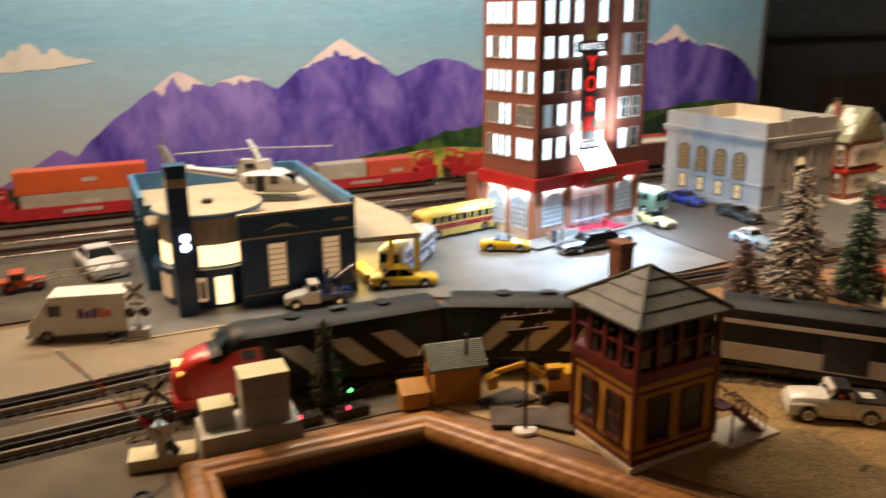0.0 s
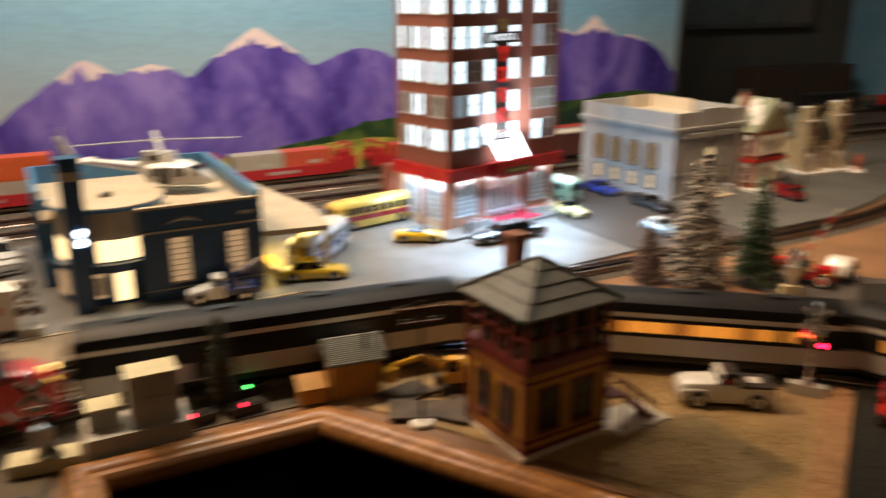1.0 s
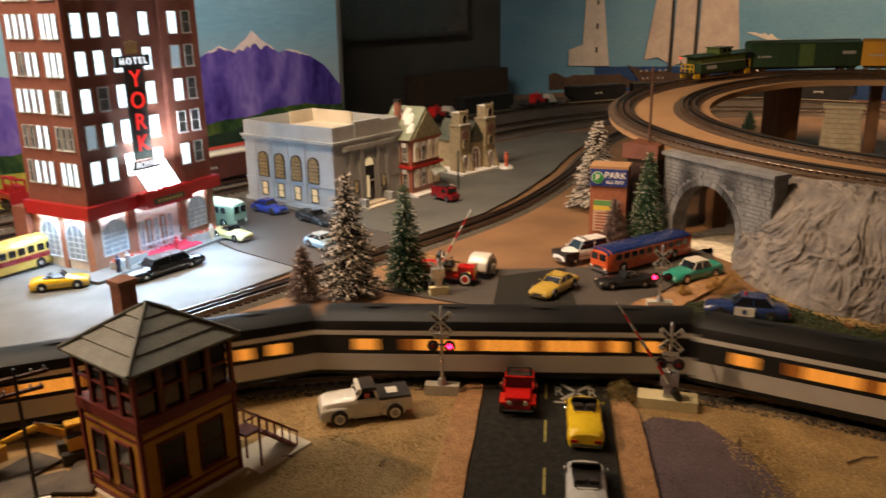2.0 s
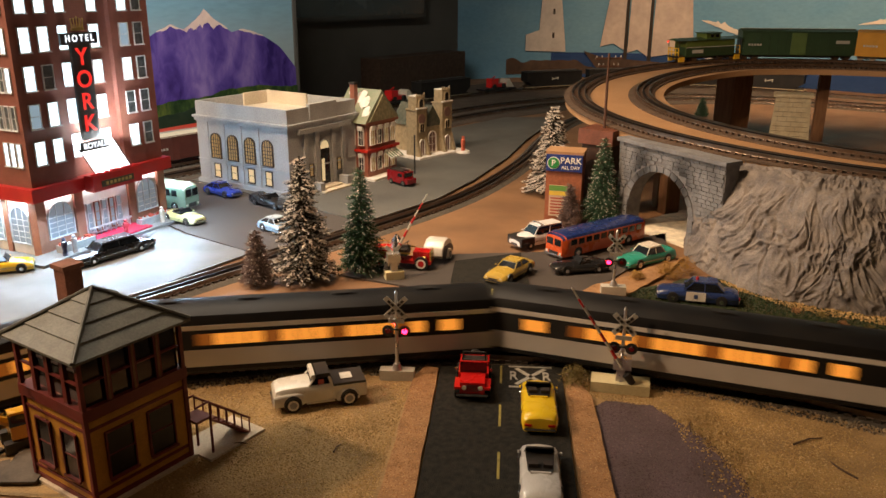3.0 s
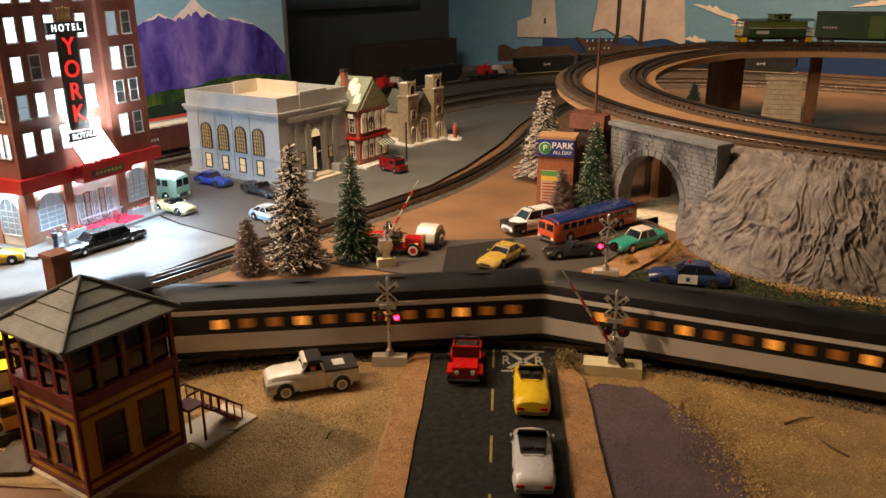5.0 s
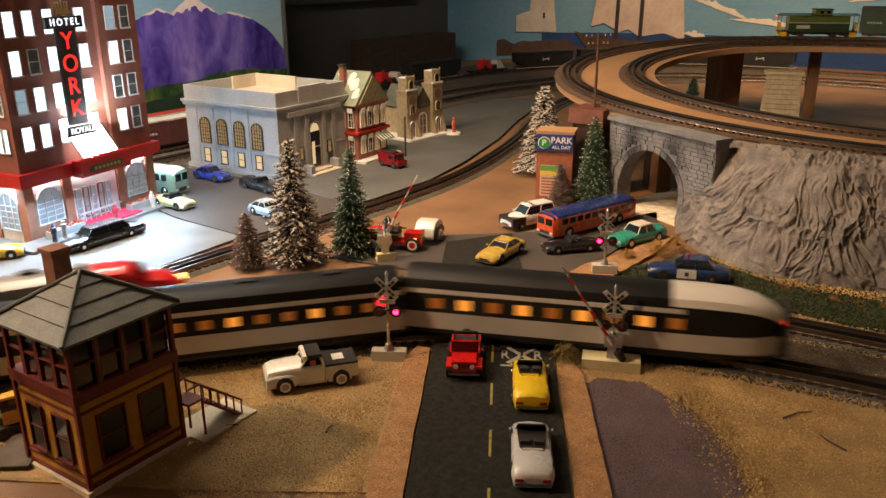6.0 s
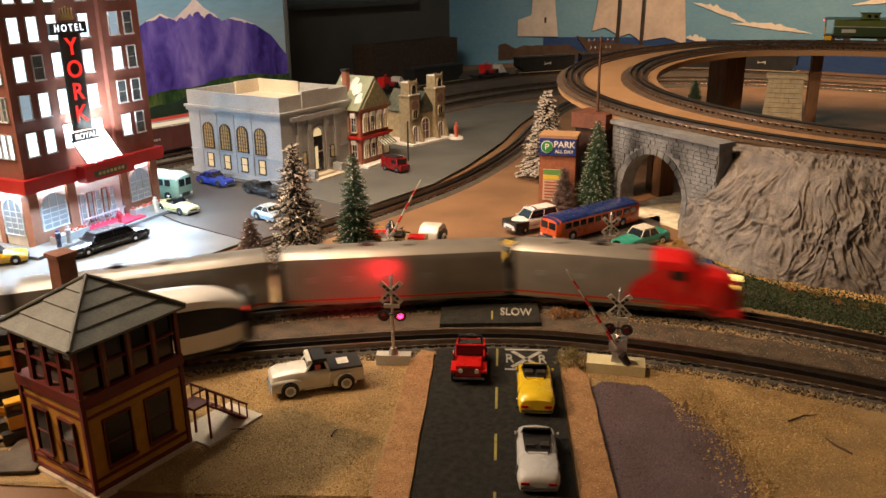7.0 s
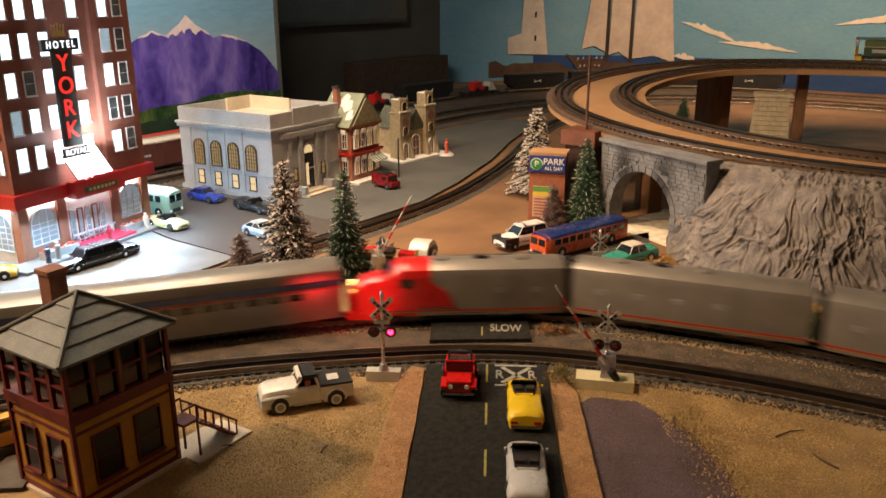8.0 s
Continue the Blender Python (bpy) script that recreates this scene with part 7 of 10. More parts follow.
car("car", "small dark car behind the depot", pose(0.515, 1.66, 0.0052, 0, 0, 10), (0.03, 0.035, 0.05), 0.10, 0.042, 0.021, 0.034, (0.14, -0.32, 0.05, -0.2))


def police_marks():
    for ob in list(scene.objects):
        if ob.name.startswith("police_car") and ob.parent is None:
            white = ob["label"].startswith("white")
            w = 0.0222 if not white else 0.0227
            if white:
                part("black_front", block(0.024, 0.0555, -w, w, 0.007, 0.0235, 0.002), BLACK, ob, "black front end")
                part("light_bar", block(-0.002, 0.004, -0.014, 0.014, 0.0414, 0.0440, 0.0008), SILVER, ob)
            else:
                for s in (-1, 1):
                    part("door", block(-0.012, 0.018, s * w - 0.0006, s * w + 0.0006, 0.006, 0.0205, 0.0004), WHITE, ob, "white door with a crest")
                    part("crest", block(0.000, 0.006, s * (w + 0.0008) - 0.0003, s * (w + 0.0008) + 0.0003, 0.010, 0.0165), paint((0.05, 0.08, 0.2)), ob)
                part("beacon", bar((0.002, 0, 0.0352), (0.002, 0, 0.0395), 0.003, 0.002, 10), paint((0.4, 0.02, 0.02)), ob, "red beacon")


police_marks()


def jeep():
    v = thing("jeep", "red open off-road car with black roll bars", "toy car", at_road(0.256, -0.034, 180))
    p = paint((0.55, 0.012, 0.010))
    part("tub", block(-0.040, 0.012, -0.0185, 0.0185, 0.008, 0.024, 0.001), p, v)
    part("bonnet", block(0.012, 0.040, -0.0150, 0.0150, 0.010, 0.0245, 0.002), p, v, smooth=False)
    for s in (-1, 1):
        part("wing", block(0.016, 0.042, s * 0.0175 - 0.0042, s * 0.0175 + 0.0042, 0.0165, 0.0195, 0.001), p, v)
        part("headlight", bar((0.0395, s * 0.0098, 0.018), (0.0412, s * 0.0098, 0.018), 0.0030, 0.0028, 12), LAMP_CLEAR, v)
        part("mirror", block(0.010, 0.012, s * 0.0215 - 0.0015, s * 0.0215 + 0.0015, 0.0265, 0.030), CHROME, v)
        part("roll_bar", bar((-0.012, s * 0.015, 0.024), (-0.014, s * 0.0135, 0.040), 0.0012), BLACK, v)
        part("roll_bar", bar((-0.014, s * 0.0135, 0.040), (-0.038, s * 0.015, 0.026), 0.0012), BLACK, v)
        part("seat", block(-0.018, -0.006, s * 0.008 - 0.0055, s * 0.008 + 0.0055, 0.022, 0.033, 0.002), SEAT, v)
    part("roll_bar", bar((-0.014, -0.0135, 0.040), (-0.014, 0.0135, 0.040), 0.0012), BLACK, v)
    part("interior", block(-0.037, 0.009, -0.0162, 0.0162, 0.018, 0.0245), SEAT, v)
    part("windscreen", block(0.010, 0.0115, -0.0165, 0.0165, 0.0245, 0.0385, 0.0006), DARK_GLASS, v)
    part("screen_frame", bar((0.0108, -0.0172, 0.0388), (0.0108, 0.0172, 0.0388), 0.0012), p, v)
    part("bumper", block(0.0405, 0.0440, -0.019, 0.019, 0.0085, 0.0115, 0.0008), CHROME, v)
    for i in range(7):
        part("grille_slot", block(0.0395, 0.0404, -0.0075 + 0.0023 * i, -0.0065 + 0.0023 * i, 0.013, 0.022), BLACK, v)
    part("spare_wheel", bar((-0.041, 0, 0.021), (-0.046, 0, 0.021), 0.0085, 0.0085, 18), RUBBER, v)
    wheels(v, (0.028, -0.026), 0.0215, 0.0092, CHROME, 0.006)


jeep()


def pickup():
    v = thing("pickup_truck", "white vintage pickup truck with black roof and bed cover", "pickup truck", pose(0.766, 0.597, 0.0025, 0, 0, 145))
    p = paint((0.74, 0.71, 0.63))
    W = 0.043
    part("bonnet", hull([(0.012, 0.93, 0.0305), (0.030, 0.90, 0.0302), (0.046, 0.87, 0.0292), (0.0530, 0.83, 0.0270), (0.0550, 0.78, 0.0235)], W, 0.008), p, v, smooth=True)
    part("cab", hull([(-0.014, 0.92, 0.0305), (-0.010, 0.95, 0.0305), (0.012, 0.95, 0.0305), (0.016, 0.92, 0.0300)], W, 0.008), p, v, smooth=True)
    bm = loft(bmesh.new(), [[(0.013, -0.0175, 0.0295), (0.013, 0.0175, 0.0295), (-0.013, 0.0175, 0.0295), (-0.013, -0.0175, 0.0295)], [(0.006, -0.0155, 0.0380), (0.006, 0.0155, 0.0380), (-0.010, 0.0155, 0.0380), (-0.010, -0.0155, 0.0380)]])
    part("cab_glass", bm, DARK_GLASS, v)
    part("roof", block(-0.0125, 0.0050, -0.0170, 0.0170, 0.0375, 0.0425, 0.0022, 0.0010, 2), BLACK, v, "black roof")
    part("visor", block(0.0052, 0.0115, -0.0170, 0.0170, 0.0378, 0.0420, 0.0018, 0.0008, 2), p, v, "white sun visor")
    for s in (-1, 1):
        part("pillar", bar((0.014, s * 0.0175, 0.029), (0.0065, s * 0.0158, 0.0385), 0.0013, None, 6), p, v)
        part("pillar", bar((-0.013, s * 0.0175, 0.029), (-0.010, s * 0.0158, 0.0385), 0.0018, None, 6), p, v)
        part("front_wing", hull([(0.020, 0.10, 0.0185), (0.027, 0.14, 0.0215), (0.042, 0.14, 0.0215), (0.0555, 0.11, 0.0195)], W, 0.008), p, v, smooth=True).matrix_basis = pose(0, s * 0.0192, 0)
        part("rear_wing", hull([(-0.046, 0.12, 0.0135), (-0.040, 0.16, 0.0200), (-0.026, 0.16, 0.0205), (-0.018, 0.10, 0.0145)], W, 0.007), p, v, smooth=True).matrix_basis = pose(0, s * 0.0195, 0)
        part("bed_side", block(-0.054, -0.0145, s * 0.0185 - 0.0012, s * 0.0185 + 0.0012, 0.009, 0.0255, 0.0008), p, v)
        part("door_crest", bar((0.002, s * 0.0193, 0.0185), (0.002, s * 0.0199, 0.0185), 0.0042, 0.0042, 14), paint((0.22, 0.17, 0.14)), v, "dark round crest")
        part("door_window", block(-0.004, 0.003, s * 0.0172 - 0.0008, s * 0.0172 + 0.0008, 0.0300, 0.0360), paint((0.35, 0.03, 0.03)), v, "red seat behind the window")
        part("headlight", bar((0.050, s * 0.0165, 0.0165), (0.0555, s * 0.0165, 0.0165), 0.0032, 0.0030, 12), LAMP_CLEAR, v)
    part("bed_cover", block(-0.0545, -0.015, -0.0190, 0.0190, 0.0256, 0.0285, 0.0012), BLACK, v, "black bed cover")
    part("cover_crest", block(-0.040, -0.026, -0.008, 0.008, 0.0286, 0.0290), p, v, "white emblem on the bed cover")
    part("tailgate", block(-0.0555, -0.0545, -0.0185, 0.0185, 0.009, 0.025), p, v)
    part("running_board", block(-0.016, 0.018, -0.0205, 0.0205, 0.0065, 0.0085, 0.0006), p, v)
    part("bumper", block(0.0545, 0.0575, -0.0195, 0.0195, 0.008, 0.0105, 0.0008), CHROME, v)
    part("grille", block(0.0505, 0.0545, -0.0115, 0.0115, 0.011, 0.019, 0.001), CHROME, v)
    for x in (0.034, -0.033):
        for s in (-1, 1):
            part("wheel_arch", bar((x, s * 0.019, 0.0102), (x, s * 0.0230, 0.0102), 0.0106, None, 20), BLACK, v)
    wheels(v, (0.034, -0.033), 0.0242, 0.0094, GREY, 0.0062, white=True)


pickup()


def bus(label, m, L, W, H, lower, upper, roof_mat, band=None, nose=0.006, group="", hood=0.0):
    v = thing("bus", label, "bus", m, group)
    h = L / 2
    sec = arch_section(W / 2, 0.006, H * 0.84, H, 7)
    rings = []
    for x, k, t in ((-h, 0.86, 0.90), (-h + 0.006, 0.97, 0.97), (-h + 0.02, 1, 1), (h - 0.02, 1, 1), (h - 0.008, 0.97, 0.97), (h, 0.82, 0.88)):
        rings.append([(x, y * k, 0.006 + (z - 0.006) * t) for y, z in sec])
    part("body", loft(bmesh.new(), rings), paint(lower), v, smooth=True)
    rings = []
    for x, k, t in ((-h + 0.002, 0.90, 0.93), (-h + 0.008, 0.985, 0.985), (-h + 0.02, 1.01, 1.012), (h - 0.02, 1.01, 1.012), (h - 0.010, 0.985, 0.985), (h - 0.001, 0.86, 0.91)):
        rings.append([(x, y * k, 0.006 + (z - 0.006) * t) for y, z in sec[1:-1]])
    part("roof", loft(bmesh.new(), rings, closed=False), paint(roof_mat), v, "painted roof", True)
    n = int((L - 0.03) / 0.0185)
    for i in range(n):
        x = -h + 0.016 + (L - 0.03) * i / n
        for s in (-1, 1):
            part("window", block(x, x + 0.0145, s * W / 2 - 0.0008, s * W / 2 + 0.0008, H * 0.56, H * 0.78, 0.0004), DARK_GLASS, v)
    if band:
        part("band", block(-h + 0.012, h - 0.012, -W / 2 - 0.0006, W / 2 + 0.0006, H * 0.34, H * 0.50), paint(band), v, "coloured side band")
    for s in (-1, 1):
        part("windscreen", block(h - 0.004, h + 0.0006, s * W * 0.20 - W * 0.16, s * W * 0.20 + W * 0.16, H * 0.54, H * 0.80, 0.0006), DARK_GLASS, v)
        part("rear_window", block(-h - 0.0006, -h + 0.004, s * W * 0.18 - W * 0.13, s * W * 0.18 + W * 0.13, H * 0.56, H * 0.76, 0.0006), DARK_GLASS, v)
        part("headlight", bar((h - 0.004, s * W * 0.34, H * 0.24), (h + 0.001, s * W * 0.34, H * 0.24), 0.0030, 0.0026, 12), LAMP_CLEAR, v)
    part("bumper", block(h - 0.001, h + 0.002, -W * 0.46, W * 0.46, 0.006, 0.0095, 0.0008), CHROME, v)
    part("grille", block(h - 0.002, h + 0.0007, -W * 0.22, W * 0.22, H * 0.16, H * 0.30), BLACK, v)
    wheels(v, (h * 0.66, -h * 0.55), W / 2 + 0.0004, 0.0105, CHROME, 0.006)
    return v


bus("orange bus with a dark blue roof", pose(1.524, 0.622, 0.0031, 0, 0, 164), 0.226, 0.052, 0.048, (0.62, 0.10, 0.025), None, (0.015, 0.03, 0.13))
bus("yellow and dark red coach beside the hotel", pose(0.712, 1.522, 0.0052, 0, 0, 191), 0.205, 0.050, 0.062, (0.68, 0.46, 0.10), None, (0.72, 0.52, 0.12), (0.32, 0.02, 0.03))
bus("white and blue coach under the depot canopy", pose(0.532, 1.355, 0.0052, 0, 0, 228), 0.19, 0.050, 0.060, (0.55, 0.57, 0.60), None, (0.62, 0.62, 0.60), (0.03, 0.07, 0.22))
bus("pale green coach behind the hotel corner", pose(1.178, 1.535, 0.0050, 0, 0, 281), 0.175, 0.050, 0.062, (0.20, 0.29, 0.20), None, (0.50, 0.50, 0.34))


def van():
    v = thing("delivery_van", "white box delivery van with purple and orange marks", "delivery van", pose(-0.030, 1.252, 0.0028, 0, 0, 166) @ Matrix.Scale(0.92, 4))
    p = paint((0.72, 0.70, 0.64), 0.4)
    part("box", block(-0.072, 0.040, -0.026, 0.026, 0.012, 0.074, 0.002), p, v, "white cargo box")
    part("roof", block(-0.073, 0.043, -0.0265, 0.0265, 0.0742, 0.0765, 0.001), WHITE, v)
    part("cab", loft(bmesh.new(), [[(0.0402, -0.025, 0.012), (0.0402, 0.025, 0.012), (0.0402, 0.025, 0.070), (0.0402, -0.025, 0.070)], [(0.058, -0.025, 0.012), (0.058, 0.025, 0.012), (0.058, 0.025, 0.052), (0.058, -0.025, 0.052)], [(0.078, -0.023, 0.012), (0.078, 0.023, 0.012), (0.078, 0.023, 0.032), (0.078, -0.023, 0.032)]]), p, v)
    part("windscreen", block(0.0, 0.020, -0.022, 0.022, -0.0006, 0.0008), DARK_GLASS, v).matrix_basis = pose(0.0425, 0, 0.0685, 0, 45, 0)
    for s in (-1, 1):
        part("cab_window", block(0.026, 0.046, s * 0.0260 - 0.0006, s * 0.0260 + 0.0006, 0.044, 0.062), DARK_GLASS, v)
        for i in range(3):
            part("purple_mark", block(-0.007 - 0.0105 * i, 0.0015 - 0.0105 * i, s * 0.0262 - 0.0004, s * 0.0262 + 0.0004, 0.038, 0.054 if i != 1 else 0.050), paint((0.08, 0.02, 0.20)), v)
        for i in range(2):
            part("orange_mark", block(-0.0385 - 0.0105 * i, -0.030 - 0.0105 * i, s * 0.0262 - 0.0004, s * 0.0262 + 0.0004, 0.038, 0.054 if i == 0 else 0.050), paint((0.65, 0.09, 0.02)), v)
        part("headlight", bar((0.076, s * 0.016, 0.022), (0.079, s * 0.016, 0.022), 0.0032, 0.003, 12), LAMP_CLEAR, v)
    part("bumper", block(0.078, 0.082, -0.024, 0.024, 0.009, 0.014, 0.001), BLACK, v)
    wheels(v, (0.052, -0.046), 0.0255, 0.0105, GREY, 0.007)


van()


def tow_truck():
    v = thing("tow_truck", "white cab tow truck with a dark blue crane bed", "tow truck", pose(0.318, 1.222, 0.0052, 0, 0, 172))
    p, d = paint((0.70, 0.68, 0.62)), paint((0.02, 0.035, 0.12))
    part("bonnet", hull([(0.020, 0.85, 0.026), (0.036, 0.80, 0.025), (0.052, 0.68, 0.020)], 0.042, 0.008), p, v, smooth=True)
    part("cab", block(-0.004, 0.020, -0.019, 0.019, 0.008, 0.028, 0.001), p, v)
    part("cab_glass", block(-0.002, 0.015, -0.0165, 0.0165, 0.028, 0.038, 0.001, 0.002), DARK_GLASS, v)
    part("roof", block(-0.003, 0.014, -0.016, 0.016, 0.0375, 0.041, 0.0015), p, v)
    part("bed", block(-0.056, -0.004, -0.021, 0.021, 0.012, 0.022, 0.001), d, v, "dark blue bed")
    for s in (-1, 1):
        part("mast", bar((-0.012, s * 0.012, 0.022), (-0.020, s * 0.004, 0.058), 0.0022), d, v)
        part("boom", bar((-0.014, s * 0.006, 0.034), (-0.062, s * 0.003, 0.062), 0.0022), d, v)
        part("boom", bar((-0.034, s * 0.006, 0.022), (-0.050, s * 0.004, 0.056), 0.0016), d, v)
    part("hook", bar((-0.062, 0, 0.062), (-0.064, 0, 0.040), 0.0008), CHROME, v)
    part("winch", bar((-0.020, -0.010, 0.030), (-0.020, 0.010, 0.030), 0.006, 0.006, 14), d, v)
    wheels(v, (0.036, -0.034), 0.0215, 0.0092, CHROME, 0.006)


tow_truck()


def fire_engine():
    v = thing("fire_engine", "antique red fire engine with a chrome boiler", "fire engine", pose(1.205, 0.842, 0.0032, 0, 0, 298))
    p = paint((0.50, 0.012, 0.012))
    GOLD = material("brass", (0.60, 0.42, 0.12), 0.3, 0.9)
    part("chassis", block(-0.055, 0.055, -0.014, 0.014, 0.010, 0.016, 0.001), p, v)
    part("bonnet", block(0.022, 0.052, -0.012, 0.012, 0.016, 0.032, 0.003), p, v)
    part("radiator", block(0.052, 0.055, -0.0125, 0.0125, 0.014, 0.033, 0.0012), GOLD, v, "brass radiator")
    part("seat", block(-0.002, 0.012, -0.016, 0.016, 0.024, 0.036, 0.002), SEAT, v)
    part("body", block(-0.055, -0.014, -0.019, 0.019, 0.016, 0.034, 0.0015), p, v)
    part("boiler", bar((-0.010, 0, 0.016), (-0.010, 0, 0.048), 0.011, 0.010, 20), CHROME, v, "chrome boiler")
    part("boiler_dome", bar((-0.010, 0, 0.048), (-0.010, 0, 0.058), 0.009, 0.003, 20), CHROME, v)
    for s in (-1, 1):
        part("rail", bar((-0.054, s * 0.019, 0.040), (-0.016, s * 0.019, 0.040), 0.0009), GOLD, v)
        part("ladder", block(-0.055, 0.020, s * 0.021 - 0.001, s * 0.021 + 0.001, 0.030, 0.0325), GOLD, v)
        for i in range(4):
            part("rail_post", bar((-0.052 + 0.011 * i, s * 0.019, 0.034), (-0.052 + 0.011 * i, s * 0.019, 0.040), 0.0007), GOLD, v)
        part("lantern", bar((0.040, s * 0.015, 0.022), (0.046, s * 0.015, 0.022), 0.0035, 0.0035, 12), GOLD, v)
        for i in range(4):
            part("gold_line", block(-0.052 + 0.009 * i, -0.046 + 0.009 * i, s * 0.0193 - 0.0003, s * 0.0193 + 0.0003, 0.020, 0.030), GOLD, v)
    part("wheel_post", bar((0.016, 0.004, 0.030), (0.008, 0.004, 0.044), 0.0009), GOLD, v)
    part("steering_wheel", bar((0.008, 0.004, 0.044), (0.0075, 0.004, 0.0448), 0.0055, 0.0055, 16), BLACK, v)
    wheels(v, (0.038, -0.036), 0.021, 0.0125, p, 0.005, white=True)


fire_engine()


def teardrop():
    v = thing("camping_trailer", "small teardrop trailer, white above and black below", "camping trailer", pose(1.278, 0.818, 0.0032, 0, 0, 200))
    o = [(-0.032, 0.010), (0.030, 0.010), (0.034, 0.016), (0.030, 0.030), (0.016, 0.040), (-0.004, 0.041), (-0.022, 0.034), (-0.034, 0.020)]
    part("shell", soften(prism(o, -0.019, 0.019, "y"), 0.004, 2), paint((0.74, 0.70, 0.62)), v, "white rounded shell", True)
    o = [(-0.030, 0.0105), (0.029, 0.0105), (0.030, 0.018), (0.020, 0.032), (0.010, 0.030), (-0.010, 0.030), (-0.029, 0.019)]
    for s in (-1, 1):
        part("side", prism(o, s * 0.0192 - 0.0008, s * 0.0192 + 0.0008, "y"), BLACK, v, "black side panel")
        part("mudguard", bar((0.0, s * 0.018, 0.012), (0.0, s * 0.0235, 0.012), 0.0105, 0.0105, 16), paint((0.74, 0.70, 0.62)), v)
    part("drawbar", bar((0.030, 0, 0.009), (0.056, 0, 0.009), 0.0014), CHROME, v)
    part("jockey_wheel", bar((0.054, -0.002, 0.004), (0.054, 0.002, 0.004), 0.004, 0.004, 12), RUBBER, v)
    wheels(v, (0.0,), 0.0240, 0.0085, CHROME, 0.004, white=True)


teardrop()


def wagon():
    """Red toy truck with a long open trailer."""
    v = thing("toy_truck", "small orange-red truck with dark wheels", "toy truck", pose(-0.110, 1.520, 0.004, 0, 0, 185))
    p = paint((0.62, 0.09, 0.02))
    part("cab", block(0.010, 0.034, -0.018, 0.018, 0.010, 0.036, 0.002), p, v)
    part("bonnet", block(0.034, 0.050, -0.015, 0.015, 0.010, 0.022, 0.002), p, v)
    part("cab_glass", block(0.012, 0.035, -0.0186, 0.0186, 0.024, 0.033), DARK_GLASS, v)
    part("bed", block(-0.022, 0.010, -0.015, 0.015, 0.012, 0.020, 0.001), p, v)
    wheels(v, (0.034, -0.010), 0.019, 0.0105, paint((0.4, 0.03, 0.02)), 0.006)


wagon()


def post_van():
    v = thing("toy_van", "small red van beside the village house", "toy van", pose(1.672, 1.248, 0.0072, 0, 0, 262) @ Matrix.Scale(0.88, 4))
    p = paint((0.22, 0.006, 0.010))
    part("body", block(-0.040, 0.030, -0.019, 0.019, 0.008, 0.040, 0.003), p, v)
    part("bonnet", block(0.030, 0.044, -0.017, 0.017, 0.008, 0.022, 0.003), p, v)
    part("windscreen", block(0.0295, 0.0308, -0.015, 0.015, 0.026, 0.037), DARK_GLASS, v)
    for s in (-1, 1):
        part("window", block(0.006, 0.024, s * 0.019 - 0.0005, s * 0.019 + 0.0005, 0.026, 0.036), DARK_GLASS, v)
    part("roof_rack", block(-0.034, 0.018, -0.014, 0.014, 0.0405, 0.043, 0.0008), BLACK, v)
    wheels(v, (0.026, -0.024), 0.0192, 0.0085, CHROME, 0.005)


post_van()

# ---- raised loop, arch and rock ----
loop = thing("raised_loop", "raised curved trestle deck of tan board carrying two tracks", "raised deck", kind="structure")


def ring_deck(r0, r1, lo, hi, a0=220.0, a1=-119.0, n=150):
    rings = []
    for i in range(n + 1):
        a = a0 + (a1 - a0) * i / n
        c, s, z = math.cos(radians(a)), math.sin(radians(a)), climb(a)
        rings.append([(LOOP_C.x + r * c, LOOP_C.y + r * s, z + d) for r, d in ((r0, lo), (r1, lo), (r1, hi), (r0, hi))])
    return loft(bmesh.new(), rings)


CORK = material("dark_cork", (0.10, 0.065, 0.04), 0.85, second=(0.07, 0.045, 0.03), scale=40, bump=0.3)
part("deck", ring_deck(LOOP_R2 - 0.058, LOOP_R1 + 0.030, -0.016, -0.0005), DECK, loop, "tan board deck")
for r in (LOOP_R1, LOOP_R2):
    part("track_bed", ring_deck(r - 0.034, r + 0.034, -0.0005, 0.003), CORK, loop, "dark cork strip under the rails")
for x, y, w, a in ((2.85, 0.834, 0.044, 58), (3.033, 0.606, 0.020, 22), (2.12, 0.86, 0.022, 120), (1.86, 0.62, 0.018, 150), (1.90, 0.66, 0.012, 150), (2.5, -0.32, 0.03, 90), (3.0, -0.1, 0.03, 135)):
    ang = math.degrees(math.atan2(y - LOOP_C.y, x - LOOP_C.x))
    top = climb(ang) - 0.016
    part("post", block(-w, w, -w * 0.8, w * 0.8, 0.0, top, 0.002), POST, loop, "brown square post").matrix_basis = pose(x, y, 0, 0, 0, a)

STONE = material("grey_stone_wall", (0.22, 0.225, 0.235), 0.75, second=(0.10, 0.103, 0.11), scale=22, mix=0.7, bump=0.4, fine=300)
STONE_DARK = material("grey_stone_joint", (0.17, 0.17, 0.175), 0.9, second=(0.12, 0.12, 0.125), scale=60)


